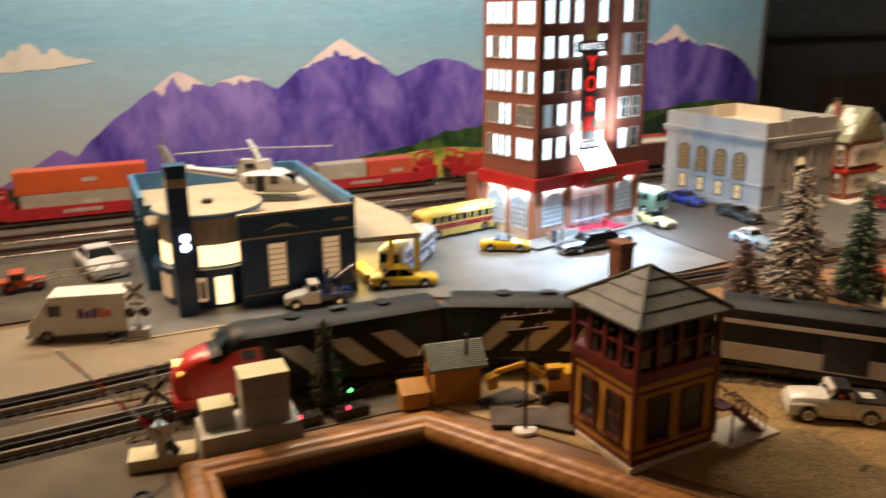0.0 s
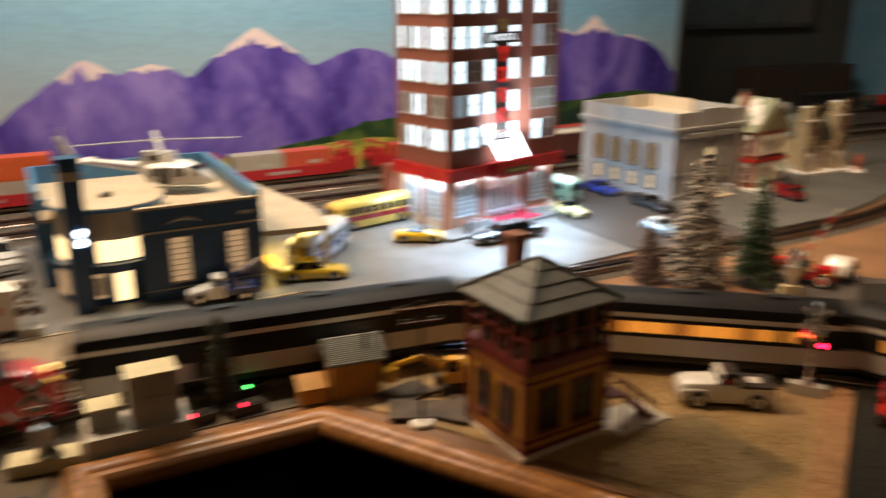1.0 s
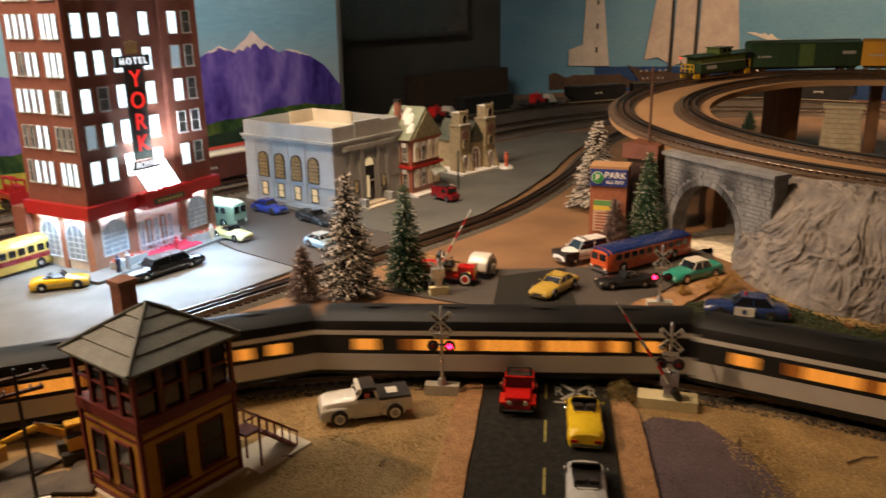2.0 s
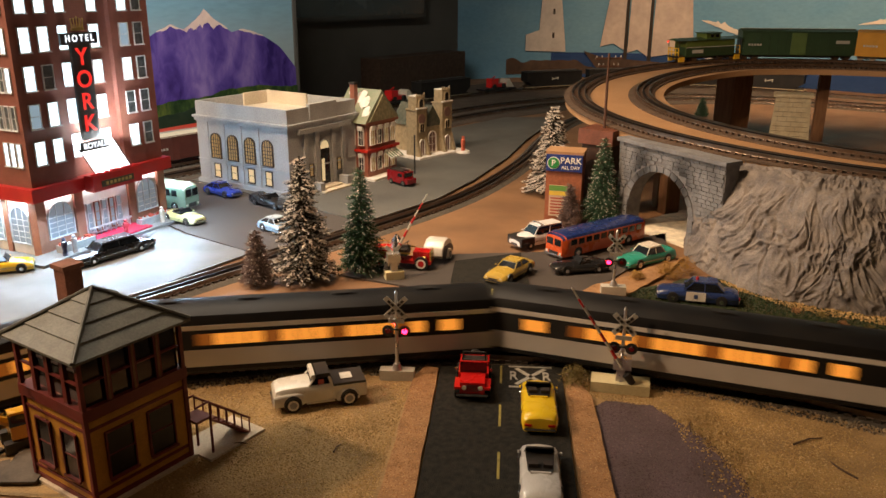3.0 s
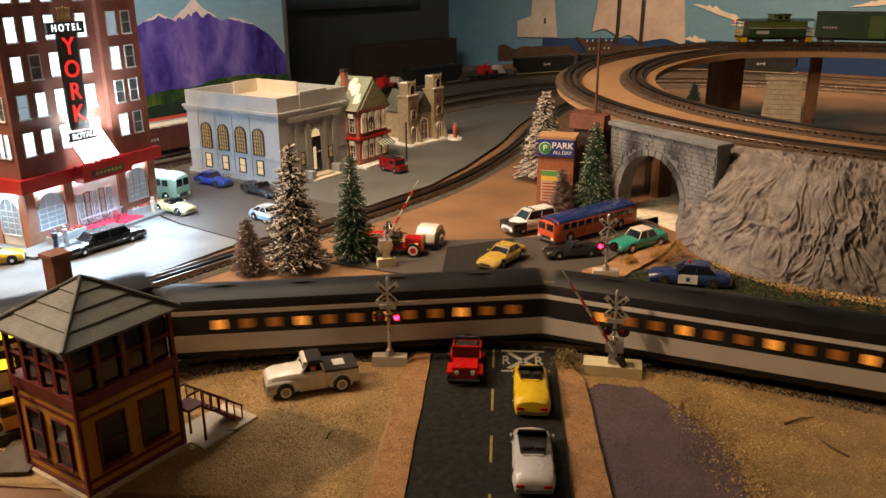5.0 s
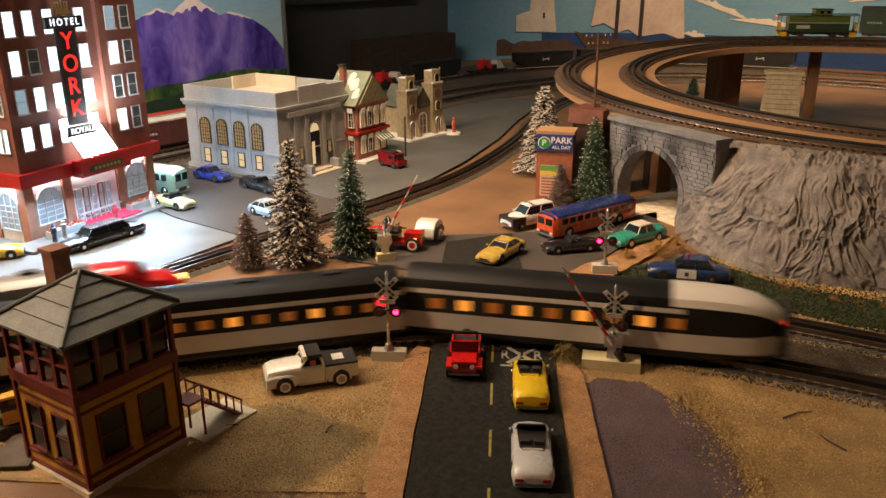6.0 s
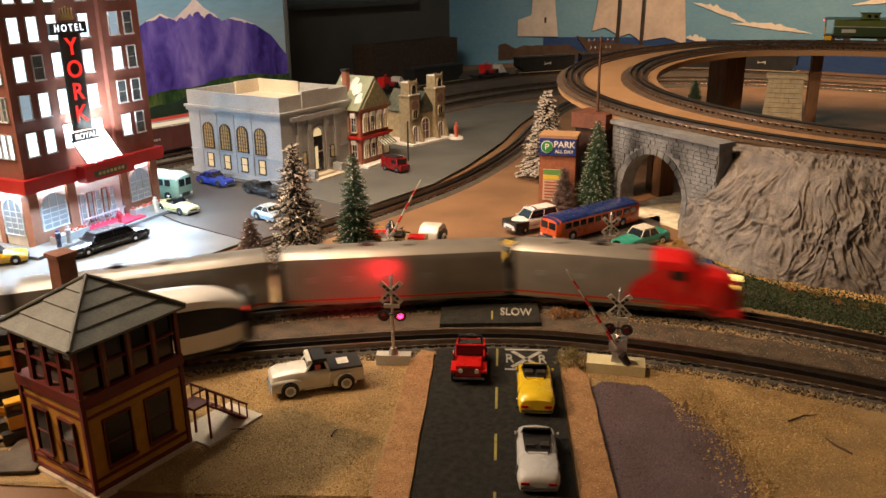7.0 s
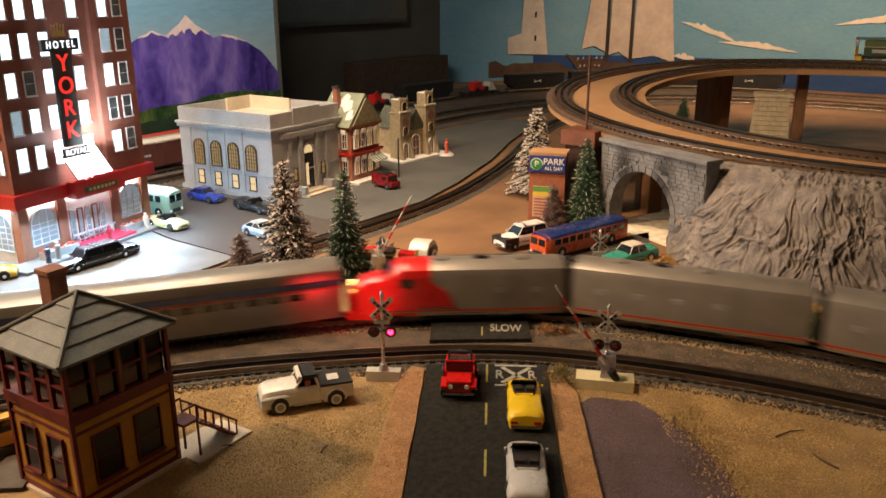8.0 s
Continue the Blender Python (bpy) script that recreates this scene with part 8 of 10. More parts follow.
def sooted(name, spots):
    """The wall's stone with smoke stains left by engines at the given places (along, up)."""
    m = STONE.copy()
    m.name = name
    t, link = m.node_tree, m.node_tree.links.new
    b = t.nodes["Principled BSDF"]
    colour = b.inputs["Base Color"].links[0].from_socket
    where = t.nodes.new("ShaderNodeTexCoord").outputs["Object"]
    blur = t.nodes.new("ShaderNodeTexNoise")
    blur.inputs["Scale"].default_value, blur.inputs["Detail"].default_value = 45.0, 4.0
    link(where, blur.inputs["Vector"])
    for x, z in spots:
        far, less, dark = t.nodes.new("ShaderNodeVectorMath"), t.nodes.new("ShaderNodeMapRange"), t.nodes.new("ShaderNodeMix")
        shift = t.nodes.new("ShaderNodeMapping")
        shift.inputs["Location"].default_value, shift.inputs["Scale"].default_value = (-x * 1.5, 0, -z * 0.8), (1.5, 0, 0.8)
        link(where, shift.inputs[0])
        far.operation = "LENGTH"
        link(shift.outputs[0], far.inputs[0])
        add = t.nodes.new("ShaderNodeMath")
        add.operation = "MULTIPLY_ADD"
        add.inputs[1].default_value = 0.030
        link(blur.outputs[0], add.inputs[0])
        link(far.outputs["Value"], add.inputs[2])
        less.inputs[1].default_value, less.inputs[2].default_value, less.inputs[3].default_value, less.inputs[4].default_value = 0.034, 0.070, 0.90, 0.0
        link(add.outputs[0], less.inputs[0])
        dark.data_type = "RGBA"
        link(less.outputs[0], dark.inputs[0])
        link(colour, dark.inputs[6])
        dark.inputs[7].default_value = (0.012, 0.012, 0.013, 1)
        colour = dark.outputs[2]
    link(colour, b.inputs["Base Color"])
    return m


SOOTED = sooted("sooted_stone_wall", ((0.072, 0.135), (0.182, 0.128)))


def arch_wall():
    """A straight stone portal between the timber post and the rock, with each stone laid proud of the joints."""
    a, b = Vector((1.708, 0.672)), Vector((1.592, 0.408))
    d = (b - a)
    L = d.length
    w = thing("stone_arch", "grey stone retaining wall with a round arch", "stone arch", pose(a.x, a.y, 0, 0, 0, math.degrees(math.atan2(d.y, d.x))))
    H, c, r, spring = 0.180, 0.124, 0.087, 0.050
    outline = [(0, 0), (c - r, 0), (c - r, spring)] + [(c - r * math.cos(math.pi * i / 16), spring + r * math.sin(math.pi * i / 16)) for i in range(1, 16)] + [(c + r, spring), (c + r, 0), (L, 0), (L, H), (0, H)]
    part("backing", prism(outline, -0.002, 0.030, "y"), STONE_DARK, w, "dark joints")
    part("soffit_side", block(c - r - 0.004, c - r - 0.0005, 0.001, 0.029, 0, spring), STONE, w)
    z, row = 0.0, 0
    rr = random.Random(11)
    while z < H - 0.004:
        hh = 0.0078
        x = -0.012 * (row % 2)
        while x < L:
            l = rr.uniform(0.012, 0.022)
            x0, x1 = max(x, 0), min(x + l, L)
            inside = False
            for xx in (x0, (x0 + x1) / 2, x1):
                for zz in (z, z + hh):
                    rad = math.hypot(xx - c, max(0, zz - spring))
                    if (zz < spring and abs(xx - c) < r + 0.010) or (zz >= spring and rad < r + 0.012):
                        inside = True
            if not inside and x1 - x0 > 0.006:
                ob = part("stone", block(x0 + 0.0006, x1 - 0.0006, -0.0034 - rr.uniform(0, 0.0012), -0.0018, z + 0.0004, min(z + hh, H) - 0.0004, 0.0008), SOOTED, w)
            x += l
        z += hh
        row += 1
    for i in range(15):
        t0, t1 = math.pi * i / 15 + 0.012, math.pi * (i + 1) / 15 - 0.012
        o = [(c - rr2 * math.cos(t), spring + rr2 * math.sin(t)) for rr2, t in ((r, t0), (r + 0.0125, t0), (r + 0.0125, t1), (r, t1))]
        part("voussoir", prism(o, -0.0040, -0.0018, "y"), SOOTED, w, "wedge stone of the arch")
    for k in range(5):
        for s in (-1, 1):
            x = c + s * (r + 0.006)
            part("quoin", block(x - 0.006, x + 0.006, -0.0062, -0.0018, 0.0125 * k + 0.0006, 0.0125 * (k + 1) - 0.0006, 0.0008), STONE, w)
    part("coping", block(-0.004, L + 0.004, -0.009, 0.032, H, H + 0.008, 0.0012), STONE, w, "stone coping")


arch_wall()
# pale floor card; extra paleness in its colour stands for lamplight through the arch
solid("pale_floor", prism([(1.70, 0.645), (1.90, 0.60), (1.90, 0.36), (1.605, 0.425)], 0.0005, 0.003), material("pale_lamplit_card", (0.80, 0.72, 0.55), 0.8), "pale card under the arch, lightened as if lamplit", "floor card", kind="structure")
solid("wall_inner", block(1.90, 1.92, 0.1, 0.56, 0.0, 0.160), DECK, "tan board wall behind the arch", "board wall", kind="structure")

# dark wooden block with the telegraph pole
pb = thing("timber_pedestal", "dark red-brown timber pedestal beside the arch", "pedestal", pose(1.765, 0.742, 0))
part("block", block(-0.036, 0.036, -0.032, 0.032, 0.0, 0.160, 0.003), material("dark_timber", (0.05, 0.025, 0.018), 0.6, bump=0.2), pb)
part("cap", block(-0.042, 0.046, -0.042, 0.040, 0.160, 0.192, 0.006), material("red_timber", (0.16, 0.055, 0.03), 0.55, bump=0.2), pb, "red-brown cap")


def telegraph_pole(x, y, z, h, label, lean=0.0):
    p = thing("telegraph_pole", label, "telegraph pole", pose(x, y, z, 0, 0, -40 + lean))
    thin = 0.65 if lean else 1.0
    WOOD = material("pole_wood", (0.09, 0.04, 0.022), 0.7, second=(0.065, 0.03, 0.018), scale=60)
    part("pole", bar((0, 0, 0), (0, 0, h), 0.0034 * thin, 0.0026 * thin), WOOD if not lean else BLACK, p)
    for zz, w in ((h - 0.010, 0.030), (h - 0.026, 0.024)):
        part("crossarm", block(-w, w, -0.0015, 0.0015, zz - 0.0018, zz + 0.0018, 0.0004), WOOD, p)
        for k in (-0.9, -0.5, 0.5, 0.9):
            part("insulator", bar((w * k, 0, zz + 0.0018), (w * k, 0, zz + 0.006), 0.0013, 0.0009, 8), GREY, p)
    return p


telegraph_pole(1.757, 0.738, 0.192, 0.158, "brown telegraph pole on the timber pedestal")
lp = telegraph_pole(0.422, 0.722, 0.002, 0.150, "dark telegraph pole with two crossarms on a white disc base", 30)
part("base_disc", bar((0, 0, 0), (0, 0, 0.003), 0.014, 0.0125, 24), WHITE, lp, "white disc base")


def rock():
    """A cliff of crumpled plaster cloth: broad faces, slanting creases and a rough shelf under the rails."""
    n, mrows = 420, 120
    foot = [(1.640, 0.490), (1.585, 0.460), (1.520, 0.395), (1.470, 0.315), (1.456, 0.245), (1.466, 0.185), (1.478, 0.130), (1.490, 0.065), (1.520, -0.05), (1.60, -0.20)]
    brow = [(1.668, 0.455), (1.655, 0.420), (1.625, 0.362), (1.588, 0.302), (1.552, 0.248), (1.536, 0.205), (1.556, 0.165), (1.588, 0.115), (1.655, 0.02), (1.75, -0.18)]

    def between(points, u):
        k = min(u * (len(points) - 1), len(points) - 1.0001)
        i, f = int(k), k - int(k)
        q = [Vector(points[min(max(i + j, 0), len(points) - 1)]) for j in (-1, 0, 1, 2)]
        return 0.5 * (2 * q[1] + (q[2] - q[0]) * f + (2 * q[0] - 5 * q[1] + 4 * q[2] - q[3]) * f * f + (3 * q[1] - q[0] - 3 * q[2] + q[3]) * f**3)

    def relief(u, v):
        wx, wy = noise.noise((u * 7, v * 2.6, 3)), noise.noise((u * 7, v * 2.6, 13))
        lean = v * (-0.8 + 1.9 * u) + 0.35 * noise.noise((u * 3.5, v * 1.4, 51))
        a, b = u * 7.0 + lean + 0.45 * wx, v * 1.9 + 0.45 * wy
        broad = noise.noise((a * 0.75, b * 0.8, 1))
        facet = 1 - 2 * abs(noise.noise((a * 1.3, b * 1.1, 5)))
        crease = 1 - min(1, abs(noise.noise((a * 2.0, b * 1.3, 9))) * 9.0)
        ridge_line = 1 - min(1, abs(noise.noise((a * 3.1 + 0.6 * wy, b * 2.6, 41))) * 8.0)
        crinkle = 1 - 2 * abs(noise.noise((a * 6.5 + 2 * wy, b * 6.0, 17)))
        grit = noise.noise((a * 24, b * 24, 27))
        return 0.013 * broad + 0.007 * facet - 0.0042 * crease + 0.0036 * ridge_line + 0.0026 * crinkle + 0.0012 * grit

    verts = []
    for j in range(mrows + 1):
        v = j / mrows
        for i in range(n + 1):
            u = i / n
            p, q = between(foot, u), between(brow, u)
            f = v ** 1.2
            x, y = p.x + (q.x - p.x) * f, p.y + (q.y - p.y) * f
            top = 0.168 + 0.012 * noise.noise((u * 9, 4, 4)) + 0.006 * noise.noise((u * 31, 4, 8))
            amt = relief(u, v) * (0.45 + 0.75 * math.sin(min(1, v * 0.95 + 0.05) * math.pi))
            nx, ny = p.x - q.x, p.y - q.y
            l = math.hypot(nx, ny) + 1e-6
            verts.append((x + nx / l * amt, y + ny / l * amt, top * v + 0.5 * amt * math.sin(v * math.pi)))
    # rough shelf from the brow to the edge of the deck
    shelf = 22
    for j in range(1, shelf + 1):
        f = j / shelf
        for i in range(n + 1):
            u = i / n
            q = between(brow, u)
            d = Vector((LOOP_C.x, LOOP_C.y)) - q
            reach = max(0.012, d.length - 0.792) * f
            d.normalize()
            lump = 0.010 * abs(noise.noise((u * 26, f * 5, 9))) + 0.004 * noise.noise((u * 80, f * 12, 2))
            edge = 0.168 + 0.012 * noise.noise((u * 9, 4, 4)) + 0.006 * noise.noise((u * 31, 4, 8))
            verts.append((q.x + d.x * reach, q.y + d.y * reach, edge + (0.1775 - edge) * f + lump * math.sin(min(1, f * 1.15) * math.pi * 0.8)))
    w = n + 1
    faces = [(j * w + i, j * w + i + 1, (j + 1) * w + i + 1, (j + 1) * w + i) for j in range(mrows + shelf) for i in range(n)]
    ROCK = material("crumpled_rock", (0.225, 0.20, 0.178), 0.85, second=(0.115, 0.105, 0.105), scale=40, mix=0.7, bump=0.7, fine=340)
    me = bpy.data.meshes.new("rock_cliff")
    me.from_pydata(verts, [], faces)
    me.materials.append(ROCK)
    for p in me.polygons:
        p.use_smooth = True
    tagged(new("rock_cliff", me), "crumpled grey rock cliff below the raised track", "rock cliff")


rock()

# parking kiosk
pk = thing("parking_sign", "brick parking kiosk with a blue sign and price boards", "parking kiosk", pose(1.632, 0.802, 0, 0, 0, -68) @ Matrix.Scale(1.12, 4))
part("kiosk", block(-0.002, 0.066, 0.0, 0.05, 0.0, 0.132, 0.001), material("kiosk_brick", (0.30, 0.10, 0.045), 0.7, second=(0.24, 0.08, 0.036), scale=90, bump=0.3), pk)
part("top", block(-0.004, 0.068, -0.002, 0.052, 0.132, 0.137, 0.001), DECK, pk)
part("blue_board", block(-0.002, 0.066, -0.004, -0.0002, 0.100, 0.132, 0.0006), paint((0.02, 0.045, 0.22), 0.4), pk, "dark blue sign board")
part("badge", bar((0.012, -0.0042, 0.1155), (0.012, -0.0055, 0.1155), 0.0105, 0.0105, 24), paint((0.03, 0.25, 0.06), 0.4), pk, "green round badge")
part("badge_ring", bar((0.012, -0.0041, 0.1155), (0.012, -0.0046, 0.1155), 0.0118, 0.0118, 24), WHITE, pk)
lettering("letter", "P", 0.016, pose(0.012, -0.0057, 0.1155, 90), WHITE, pk)
lettering("word", "PARK", 0.0165, pose(0.0445, -0.0044, 0.1205, 90), WHITE, pk)
lettering("word", "ALL DAY", 0.0088, pose(0.0445, -0.0044, 0.1075, 90), WHITE, pk)
part("price_board", block(0.006, 0.050, -0.003, -0.0002, 0.012, 0.072, 0.0005), paint((0.55, 0.42, 0.30), 0.5), pk, "pale price board")
part("price_head", block(0.006, 0.050, -0.0036, -0.0031, 0.062, 0.072), paint((0.12, 0.30, 0.06), 0.5), pk)
part("price_head", block(0.006, 0.050, -0.0036, -0.0031, 0.053, 0.061), paint((0.70, 0.50, 0.05), 0.5), pk)
for i in range(6):
    part("text_bar", block(0.009, 0.046, -0.0036, -0.0031, 0.016 + 0.006 * i, 0.0185 + 0.006 * i), paint((0.35, 0.06, 0.03), 0.5), pk)


# ---- trees ----
BARK = material("bark", (0.05, 0.032, 0.02), 0.9)
NEEDLE = material("fir_needles", (0.018, 0.075, 0.034), 0.6, second=(0.035, 0.105, 0.045), scale=120, mix=1.3)
NEEDLE_GREY = material("dark_fir_needles", (0.022, 0.021, 0.015), 0.8, second=(0.05, 0.042, 0.03), scale=120, mix=1.3)
FLOCK = material("snow_flock", (0.70, 0.65, 0.58), 0.85, second=(0.48, 0.43, 0.37), scale=200, mix=1.3)
PINKISH = material("bare_twigs", (0.13, 0.085, 0.075), 0.9, second=(0.20, 0.14, 0.12), scale=150, mix=1.3)


def fir(label, x, y, h, r, needle, snow, seed, density=1.0, droop=0.25, z=0.002, flocked=False):
    """A bottle-brush fir: trunk, limbs in tiers and thousands of needle clumps, with snow lying on them."""
    t = thing("fir_tree", label, "fir tree", pose(x, y, z))
    rr = random.Random(seed)
    part("trunk", bar((0, 0, 0), (0, 0, h * 0.97), 0.006 * h / 0.2, 0.0012), BARK, t)
    part("foot", bar((0, 0, 0), (0, 0, 0.008), 0.016 * h / 0.2, 0.013 * h / 0.2, 14), BARK, t, "round wooden foot")
    limbs, green, white = bmesh.new(), [], []
    tiers = int(26 * density)
    for k in range(tiers):
        f = k / tiers
        zz = h * (0.10 + 0.87 * f)
        rad = r * (1 - f) ** 0.85 * (0.90 + 0.18 * rr.random()) + 0.004
        if flocked:
            rad *= 1.0 - 0.30 * (f * 3.0 % 1.0) + 0.12 * f
        m = max(5, int(15 * (1 - f) + 5))
        for i in range(m):
            a = 6.283 * (i + rr.random() * 0.8) / m + k
            l = rad * rr.uniform(0.72, 1.12)
            tip = Vector((math.cos(a) * l, math.sin(a) * l, zz - l * droop + rr.uniform(-0.004, 0.004)))
            rod(limbs, (0, 0, zz), tip, 0.0009, 0.0003, 4)
            out = Vector((math.cos(a), math.sin(a), 0.25))
            steps = max(3, int(l / 0.0036))
            for j in range(1, steps + 1):
                q = Vector((0, 0, zz)).lerp(tip, j / steps)
                for _ in range(5):
                    green.append((q + Vector((rr.gauss(0, 0.0022), rr.gauss(0, 0.0022), rr.gauss(0, 0.0016))), 0.0046, out))
                if flocked:
                    for _ in range(int(snow + rr.random()) if j > steps * 0.3 else 0):
                        white.append((q + out * 0.002 + Vector((rr.gauss(0, 0.0022), rr.gauss(0, 0.0022), 0.0022)), 0.0030 + 0.0020 * rr.random(), out))
                elif j > steps * 0.6 and rr.random() < snow:
                    white.append((q + out * 0.0032 + Vector((0, 0, 0.001)), 0.0017 + 0.0012 * rr.random(), out))
    part("branch_frame", limbs, BARK, t)

    def clumps(name, items, mat, lab, flat):
        verts, faces = [], []
        for c, s, out in items:
            a = (Vector((rr.uniform(-1, 1), rr.uniform(-1, 1), rr.uniform(-0.7, 0.6))).normalized() * 0.8 + out * 0.7) * s
            b = Vector((rr.uniform(-1, 1), rr.uniform(-1, 1), rr.uniform(-0.5, 0.7))).normalized() * s * flat
            d = a.cross(b).normalized() * s * flat * 0.8
            i = len(verts)
            verts += [tuple(c + a), tuple(c + b), tuple(c - a * 0.6), tuple(c + d)]
            faces += [(i, i + 1, i + 3), (i + 1, i + 2, i + 3), (i + 2, i, i + 3), (i, i + 2, i + 1)]
        me = bpy.data.meshes.new(name)
        me.from_pydata(verts, [], faces)
        me.materials.append(mat)
        ob = new(name, me)
        ob.parent, ob["label"], ob["kind"] = t, lab, "stuff"

    clumps("crown", green, needle, "needle crown", 0.22)
    if white:
        clumps("snow", white, FLOCK, "snow lying on the branches", 0.75)
    return t


fir("tall fir heavily covered in snow beside the siding", 1.050, 0.930, 0.222, 0.056, NEEDLE_GREY, 1.25, 1, flocked=True)
fir("green fir lightly dusted with snow beside the siding", 1.140, 0.880, 0.194, 0.037, NEEDLE, 0.65, 2)
fir("small frosted brown fir beside the siding", 0.985, 0.975, 0.098, 0.024, PINKISH, 0.30, 3, 0.9)
fir("snow-covered fir behind the parking kiosk", 1.850, 0.918, 0.220, 0.066, NEEDLE_GREY, 2.2, 4, flocked=True)
fir("dark green fir with snow tips before the arch", 1.680, 0.694, 0.192, 0.040, NEEDLE, 0.70, 5)
fir("thin bare frosted shrub beside the kiosk", 1.630, 0.742, 0.092, 0.024, PINKISH, 0.08, 6, 0.8)
fir("thin dark little fir beside the control box", 0.232, 0.868, 0.122, 0.012, material("olive_needles", (0.035, 0.04, 0.018), 0.8, second=(0.06, 0.06, 0.03), scale=90), 0.02, 7, 0.55)
fir("tiny snowy fir under the raised loop", 3.30, 1.10, 0.075, 0.022, NEEDLE, 0.4, 8, 0.6)


# ---- crossing signals ----
def crossbuck(p, z, s=0.0185):
    for a in (-1, 1):
        bm = block(-s, s, -0.0012, 0.0, -0.0032, 0.0032, 0.0004)
        part("crossbuck", bm, PALE, p, "white crossed board").matrix_basis = pose(0, -0.0045 - 0.0014 * (a > 0), z, 0, a * 45, 0)
        for k in (-0.6, -0.3, 0.3, 0.6):
            part("text_bar", block(-0.0022, 0.0022, -0.0004, 0.0, -0.0016, 0.0016), BLACK, p).matrix_basis = pose(s * k * 0.7071, -0.0059 - 0.0014 * (a > 0), z - a * s * k * 0.7071, 0, a * 45, 0)


LENS_ON = glow("red_lens_lit", (1.0, 0.005, 0.022), 32)
LENS_DIM = material("red_lens_dark", (0.16, 0.008, 0.010), 0.2)


def signal(label, m, h, lit=(1, 0), gate=0.0, base=True, arm_len=0.10, base_size=(0.030, 0.012)):
    p = thing("crossing_signal", label, "crossing signal", m, "crossing signals")
    z0 = 0.0
    if base:
        bx, by = base_size
        part("base", block(-bx, bx, -by, by, 0, 0.014, 0.0012), CREAM if gate else PALE, p, "cream block base" if gate else "pale base")
        z0 = 0.014
    part("foot", bar((0, 0, z0), (0, 0, z0 + 0.008), 0.0068, 0.0042, 14), SILVER, p)
    part("mast", bar((0, 0, z0), (0, 0, h), 0.0022, 0.0020, 10), SILVER, p)
    part("finial", bar((0, 0, h), (0, 0, h + 0.004), 0.0026, 0.0008, 10), SILVER, p)
    crossbuck(p, h - 0.017)
    zl = h - 0.050
    part("lamp_bar", bar((-0.013, -0.003, zl + 0.002), (0.013, -0.003, zl + 0.002), 0.0014), BLACK, p)
    part("sign", block(-0.010, 0.010, -0.0040, -0.0026, zl + 0.011, zl + 0.0165), PALE, p)
    for s, on in ((-1, lit[0]), (1, lit[1])):
        lm = part("lamp_disc", bar((s * 0.0105, -0.002, zl), (s * 0.0105, -0.0036, zl), 0.0075, 0.0075, 18), BLACK, p, "black lamp disc")
        part("lens", bar((s * 0.0105, -0.0036, zl), (s * 0.0105, -0.0052, zl), 0.0038, 0.0030, 14), LENS_ON if on else LENS_DIM, lm, "lit red lens" if on else "dark red lens")
        part("hood", bar((s * 0.0105, -0.0036, zl + 0.0040), (s * 0.0105, -0.0085, zl + 0.0040), 0.0010), BLACK, lm)
    if gate:
        part("mechanism", block(-0.010, 0.012, -0.007, 0.008, z0 + 0.016, z0 + 0.032, 0.002), SILVER, p, "silver gate mechanism")
        part("mechanism_foot", block(-0.006, 0.006, -0.006, 0.006, z0, z0 + 0.018, 0.001, 0.001), SILVER, p)
        a = radians(gate)
        c, s = math.cos(a), math.sin(a)
        pv = Vector((0, -0.009, z0 + 0.022))
        part("counterweight", bar(pv + Vector((c, 0, -s)) * 0.012, pv + Vector((c, 0, -s)) * 0.026, 0.0055, 0.0045, 10), BLACK, p, "black counterweight")
        n = 9
        for i in range(n):
            q0, q1 = pv + Vector((-c, 0, s)) * (arm_len * i / n), pv + Vector((-c, 0, s)) * (arm_len * (i + 1) / n)
            part("gate_arm", bar(q0, q1, 0.0024 * (1 - 0.5 * i / n), 0.0024 * (1 - 0.5 * (i + 1) / n), 6), paint((0.50, 0.02, 0.02)) if i % 2 else PALE, p)
        part("arm_tip", bar(pv + Vector((-c, 0, s)) * arm_len, pv + Vector((-c, 0, s)) * (arm_len + 0.004), 0.0016, 0.0008, 6), PALE, p)
    return p


FACE = R - 90
signal("silver crossing signal with red lamps beside the road", pose(0.868, 0.560, 0.002, 0, 0, FACE), 0.118, (0, 1), 0.0, True, 0.1, (0.022, 0.007))
signal("silver crossing signal with a lowered striped gate beside the road", pose(1.020, 0.322, 0.002, 0, 0, FACE - 8), 0.108, (0, 0), 56, True, 0.115, (0.036, 0.014))
signal("crossing signal with a lit red lamp behind the tracks", pose(1.310, 0.478, 0.006, 0, 0, FACE), 0.105, (1, 0), 0.0, True, 0.1, (0.020, 0.008))
g = signal("crossing signal with a raised striped gate behind the tracks", pose(1.148, 0.812, 0.003, 0, 0, FACE + 200), 0.060, (0, 0), 60, True, 0.12, (0.016, 0.010))
signal("crossing signal with a striped gate on a cream block", pose(0.037, 0.829, 0.002, 0, 0, -8), 0.104, (0, 0), 52, True, 0.135, (0.034, 0.015))
cs = signal("crossing signal with long pale gantry arms beside the depot", pose(0.044, 1.208, 0.003, 0, 0, -14), 0.090, (0, 0), 0.0, True, 0.1, (0.014, 0.008))
part("mast_top", bar((0, 0.003, 0.088), (0, 0.003, 0.124), 0.0018, None, 8), SILVER, cs)
for y, z in ((0.004, 0.119), (0.010, 0.108)):
    part("gantry_arm", bar((0.0, y, z), (-0.130, y - 0.030, z - 0.006), 0.0016, 0.0012, 6), SILVER, cs, "long silver gantry arm")
